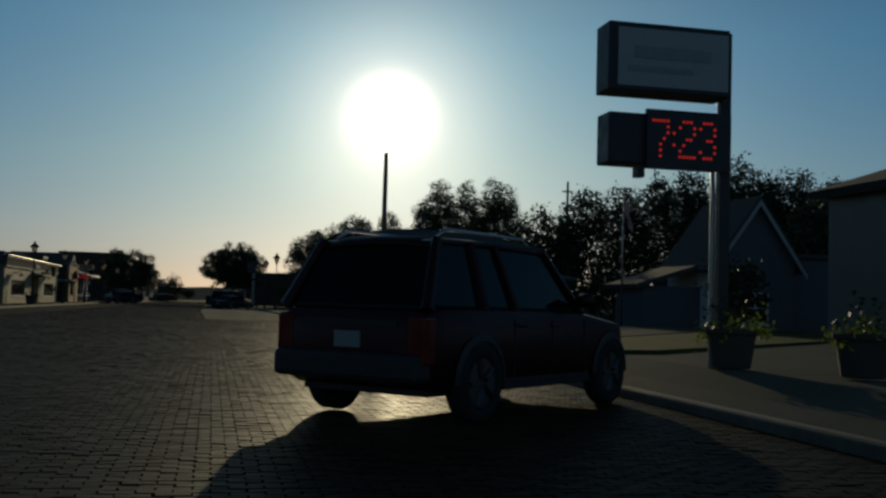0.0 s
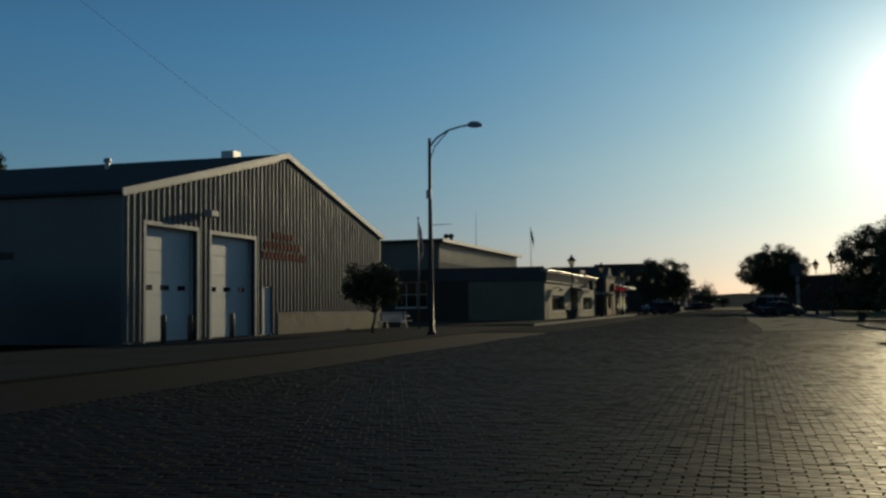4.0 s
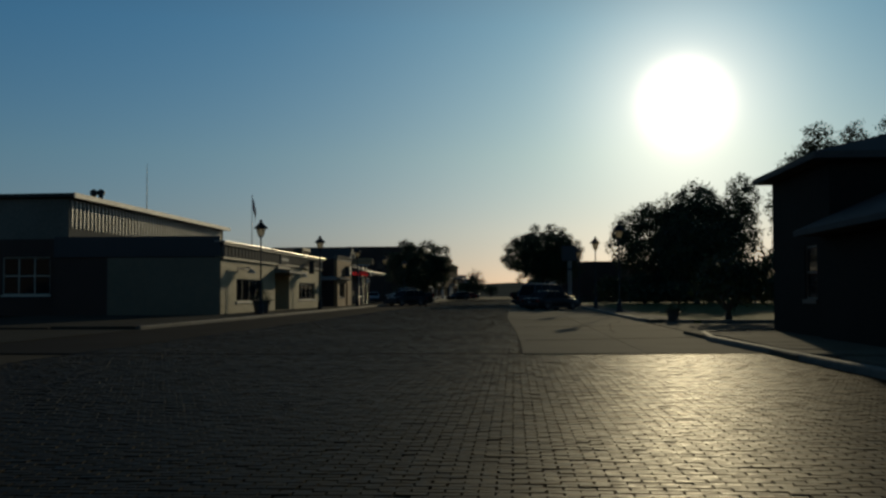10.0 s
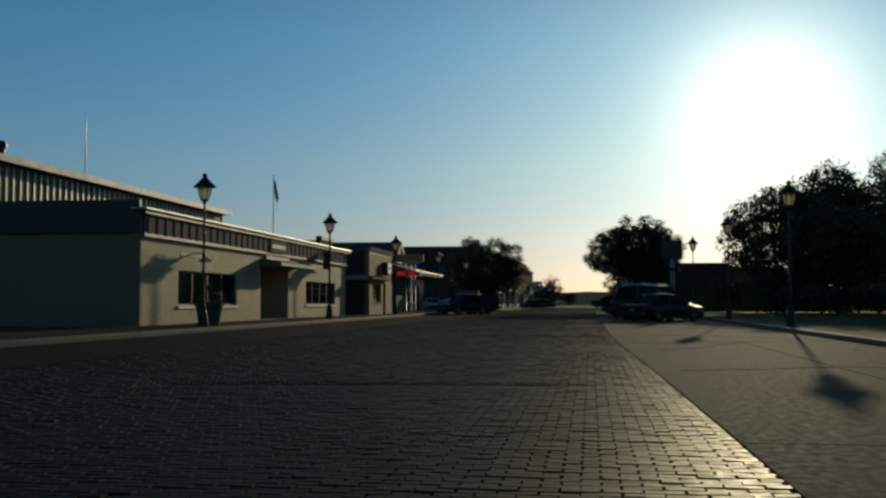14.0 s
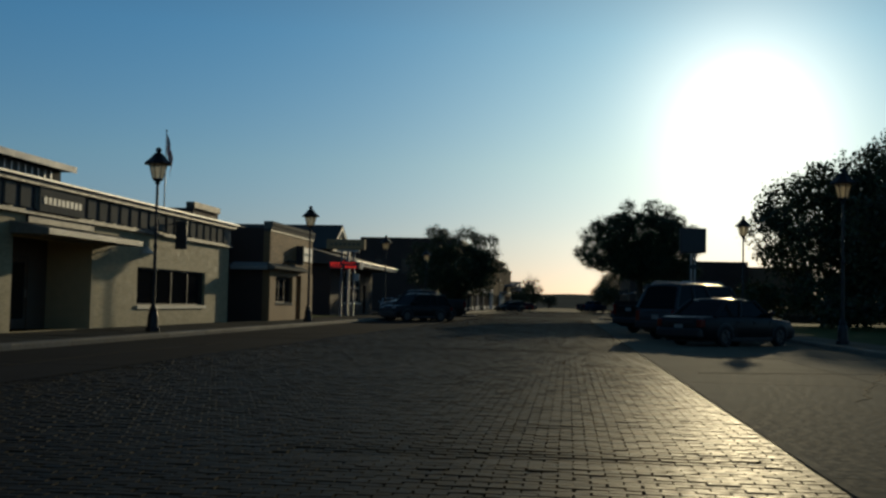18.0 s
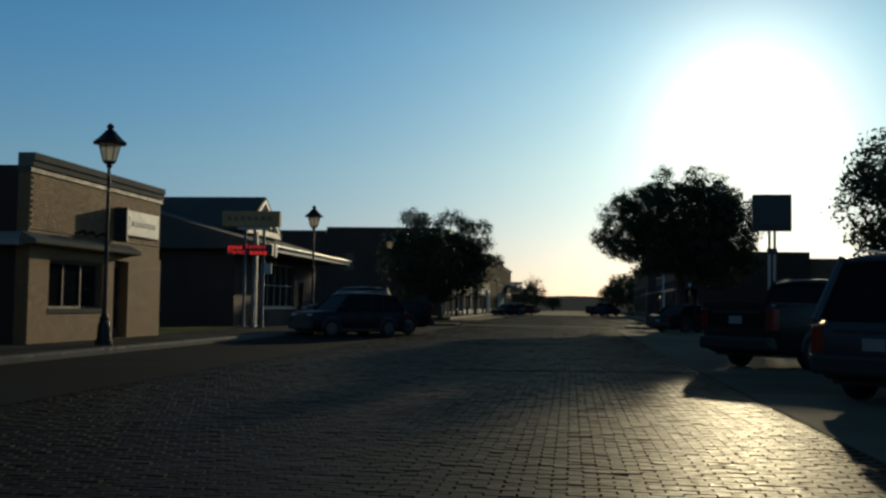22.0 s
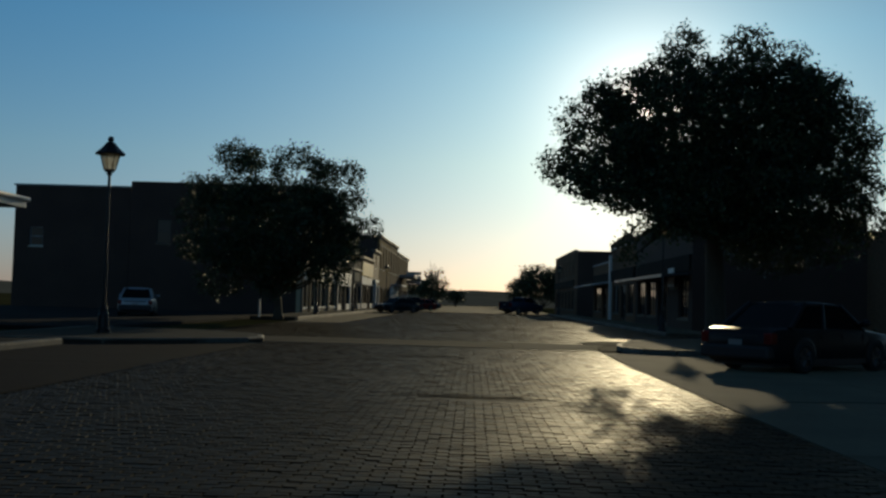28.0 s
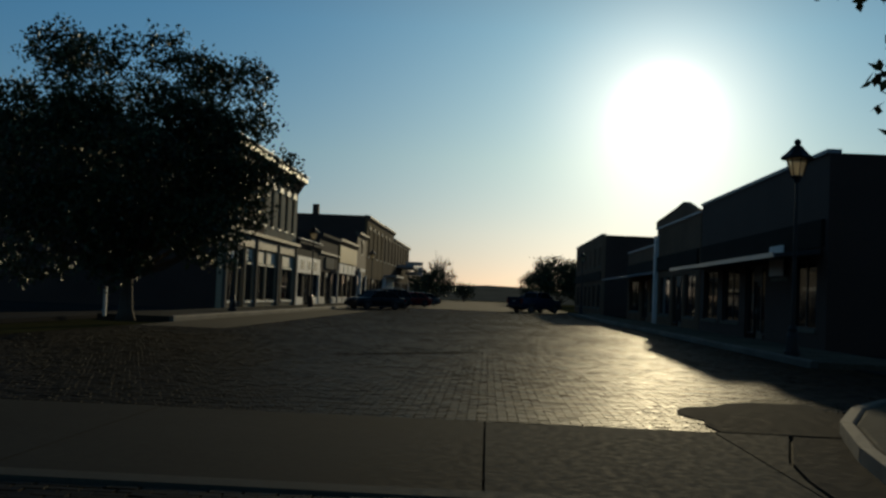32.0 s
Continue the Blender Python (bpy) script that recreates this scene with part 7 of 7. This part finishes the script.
part("tabletop", B(-0.9, 0.9, -0.38, 0.38, 0.72, 0.76), M["white"], kiosk)
for y in (-0.75, 0.55):
    part("seat", B(-0.9, 0.9, y, y + 0.22, 0.42, 0.46), M["white"], kiosk)
for x in (-0.65, 0.6):
    part("leg", Mesh().prism([(-0.7, 0), (-0.6, 0), (-0.1, 0.72), (-0.2, 0.72)], "x", x, x + 0.05).prism([(0.6, 0), (0.7, 0), (0.2, 0.72), (0.1, 0.72)], "x", x, x + 0.05), M["white"], kiosk)
post = thing("marker_post", (-12.1, 201.3, 0.1), "short white marker post by the tree", "post")
part("shaft", B(-0.05, 0.05, -0.05, 0.05, 0, 1.0), M["white"], post)

# ---- paving bricks, last ----
BL, BW = 0.222, 0.107


def brick_rows(x0, x1, y0, y1, rng):
    """Centres of running-bond bricks, long side across the street."""
    ny = int((y1 - y0) / BW)
    nx = int((x1 - x0) / BL)
    j, i = np.meshgrid(np.arange(ny), np.arange(nx), indexing="ij")
    x = x0 + (i + 0.25 + 0.5 * (j % 2)) * BL + rng.normal(0, 0.003, i.shape)
    y = y0 + (j + 0.5) * BW + rng.normal(0, 0.002, i.shape) + 0.012 * np.sin(x * 1.3 + 0.2 * j)
    return np.stack([x.ravel(), y.ravel()], 1)


rng = np.random.default_rng(5)
c = np.concatenate([brick_rows(-6.0, 9.9, 2, 60.1, rng), brick_rows(-6.0, 3.9, 60.2, 172.7, rng), brick_rows(-9.9, 9.2, 177.0, 198, rng), brick_rows(-7, 8.3, 198, 262, rng)])
keep = ~((c[:, 1] > 177) & (c[:, 1] < 190) & (c[:, 0] > 4.7 + (c[:, 1] - 177) * 0.62) & (c[:, 1] < 184.2)) & ~((c[:, 1] > 190) & (c[:, 0] > 8.2)) & ~((c[:, 1] > 177) & (c[:, 1] < 178) & (c[:, 0] < -8.5))
cut = (c[:, 1] > 60.2) & (c[:, 1] < 172.7)
keep &= ~(cut & (c[:, 0] - BL / 2 + 0.05 > lane_edge(c[:, 1])))
c = c[keep]
near = (c[:, 0] > -1.0) & (c[:, 0] < 1.0) & (c[:, 1] > 150.0) & (c[:, 1] < 153.3)
singles, c = c[near][:300], c[~near]
n = len(c)
h = 0.018 * np.clip(rng.normal(0, 0.35, n), -1, 1) * 0.35 + 0.02 * np.sin(c[:, 0] * 0.9) * np.sin(c[:, 1] * 0.55) * 0.5
for xa, xb, y0, slope, deep in ((-2.2, 1.0, 187.2, 1.0, 0.03), (-2.2, -0.4, 166.8, 0.2, 0.025), (-1.3, 0.9, 157.4, -0.06, 0.035), (-3.5, 2.8, 143.2, 0.05, 0.02), (-2.0, 3.4, 129.0, 0.1, 0.02), (-4.0, 1.5, 111.0, 0.08, 0.02), (-1.0, 3.4, 93.0, 0.0, 0.02), (-3.0, 3.0, 74.0, 0.1, 0.02)):
    away = (c[:, 1] - y0 - slope * (c[:, 0] - xa)) / 0.28
    h -= deep * np.exp(-away ** 2) * np.clip((c[:, 0] - xa) / 0.5, 0, 1) * np.clip((xb - c[:, 0]) / 0.5, 0, 1)
tx, ty = rng.normal(0, 0.010, n), rng.normal(0, 0.013, n)
hx, hy = BL / 2 - 0.005, BW / 2 - 0.006
ix, iy = hx - 0.003, hy - 0.004
loc = np.array([[-hx, -hy, -0.028], [hx, -hy, -0.028], [hx, hy, -0.028], [-hx, hy, -0.028], [-ix, -iy, 0], [ix, -iy, 0], [ix, iy, 0], [-ix, iy, 0]])
v = np.zeros((n, 8, 3))
v[:, :, 0] = c[:, None, 0] + loc[None, :, 0]
v[:, :, 1] = c[:, None, 1] + loc[None, :, 1]
v[:, :, 2] = (h[:, None] - 0.004) + loc[None, :, 2] + tx[:, None] * loc[None, :, 0] + ty[:, None] * loc[None, :, 1]
lane = (c[:, 1] > 60.2) & (c[:, 1] < 172.7)
v[lane, :, 0] = np.minimum(v[lane, :, 0], lane_edge(c[lane, 1])[:, None])
fq = np.array([(0, 1, 5, 4), (1, 2, 6, 5), (2, 3, 7, 6), (3, 0, 4, 7), (4, 5, 6, 7)])
faces = (np.arange(n)[:, None, None] * 8 + fq[None]).reshape(-1, 4)
me = bpy.data.meshes.new("brick_field")
me.vertices.add(8 * n)
me.vertices.foreach_set("co", v.reshape(-1).astype(np.float32))
me.loops.add(4 * len(faces))
me.loops.foreach_set("vertex_index", faces.reshape(-1).astype(np.int32))
me.polygons.add(len(faces))
me.polygons.foreach_set("loop_start", np.arange(0, 4 * len(faces), 4, dtype=np.int32))
me.polygons.foreach_set("use_smooth", [False] * len(me.polygons))
me.update(calc_edges=True)
me.materials.append(M["paver"])
tagged(part("brick_field", me, None, road, "worn red-brown paving bricks in running bond", place=Matrix.Translation((0, -90, 0))), kind="stuff")
one = Mesh().add([tuple(p) for p in loc], [tuple(f) for f in fq]).data("brick", M["paver"])
for x, y in singles:
    ob = new("brick", one)
    ob.parent = road
    ob.matrix_local = pose(x, y - 90, random.uniform(-0.008, 0.0) + 0.01 * math.sin(x * 0.9) * math.sin(y * 0.55), random.uniform(-1.2, 1.2), random.uniform(-0.9, 0.9), 0)
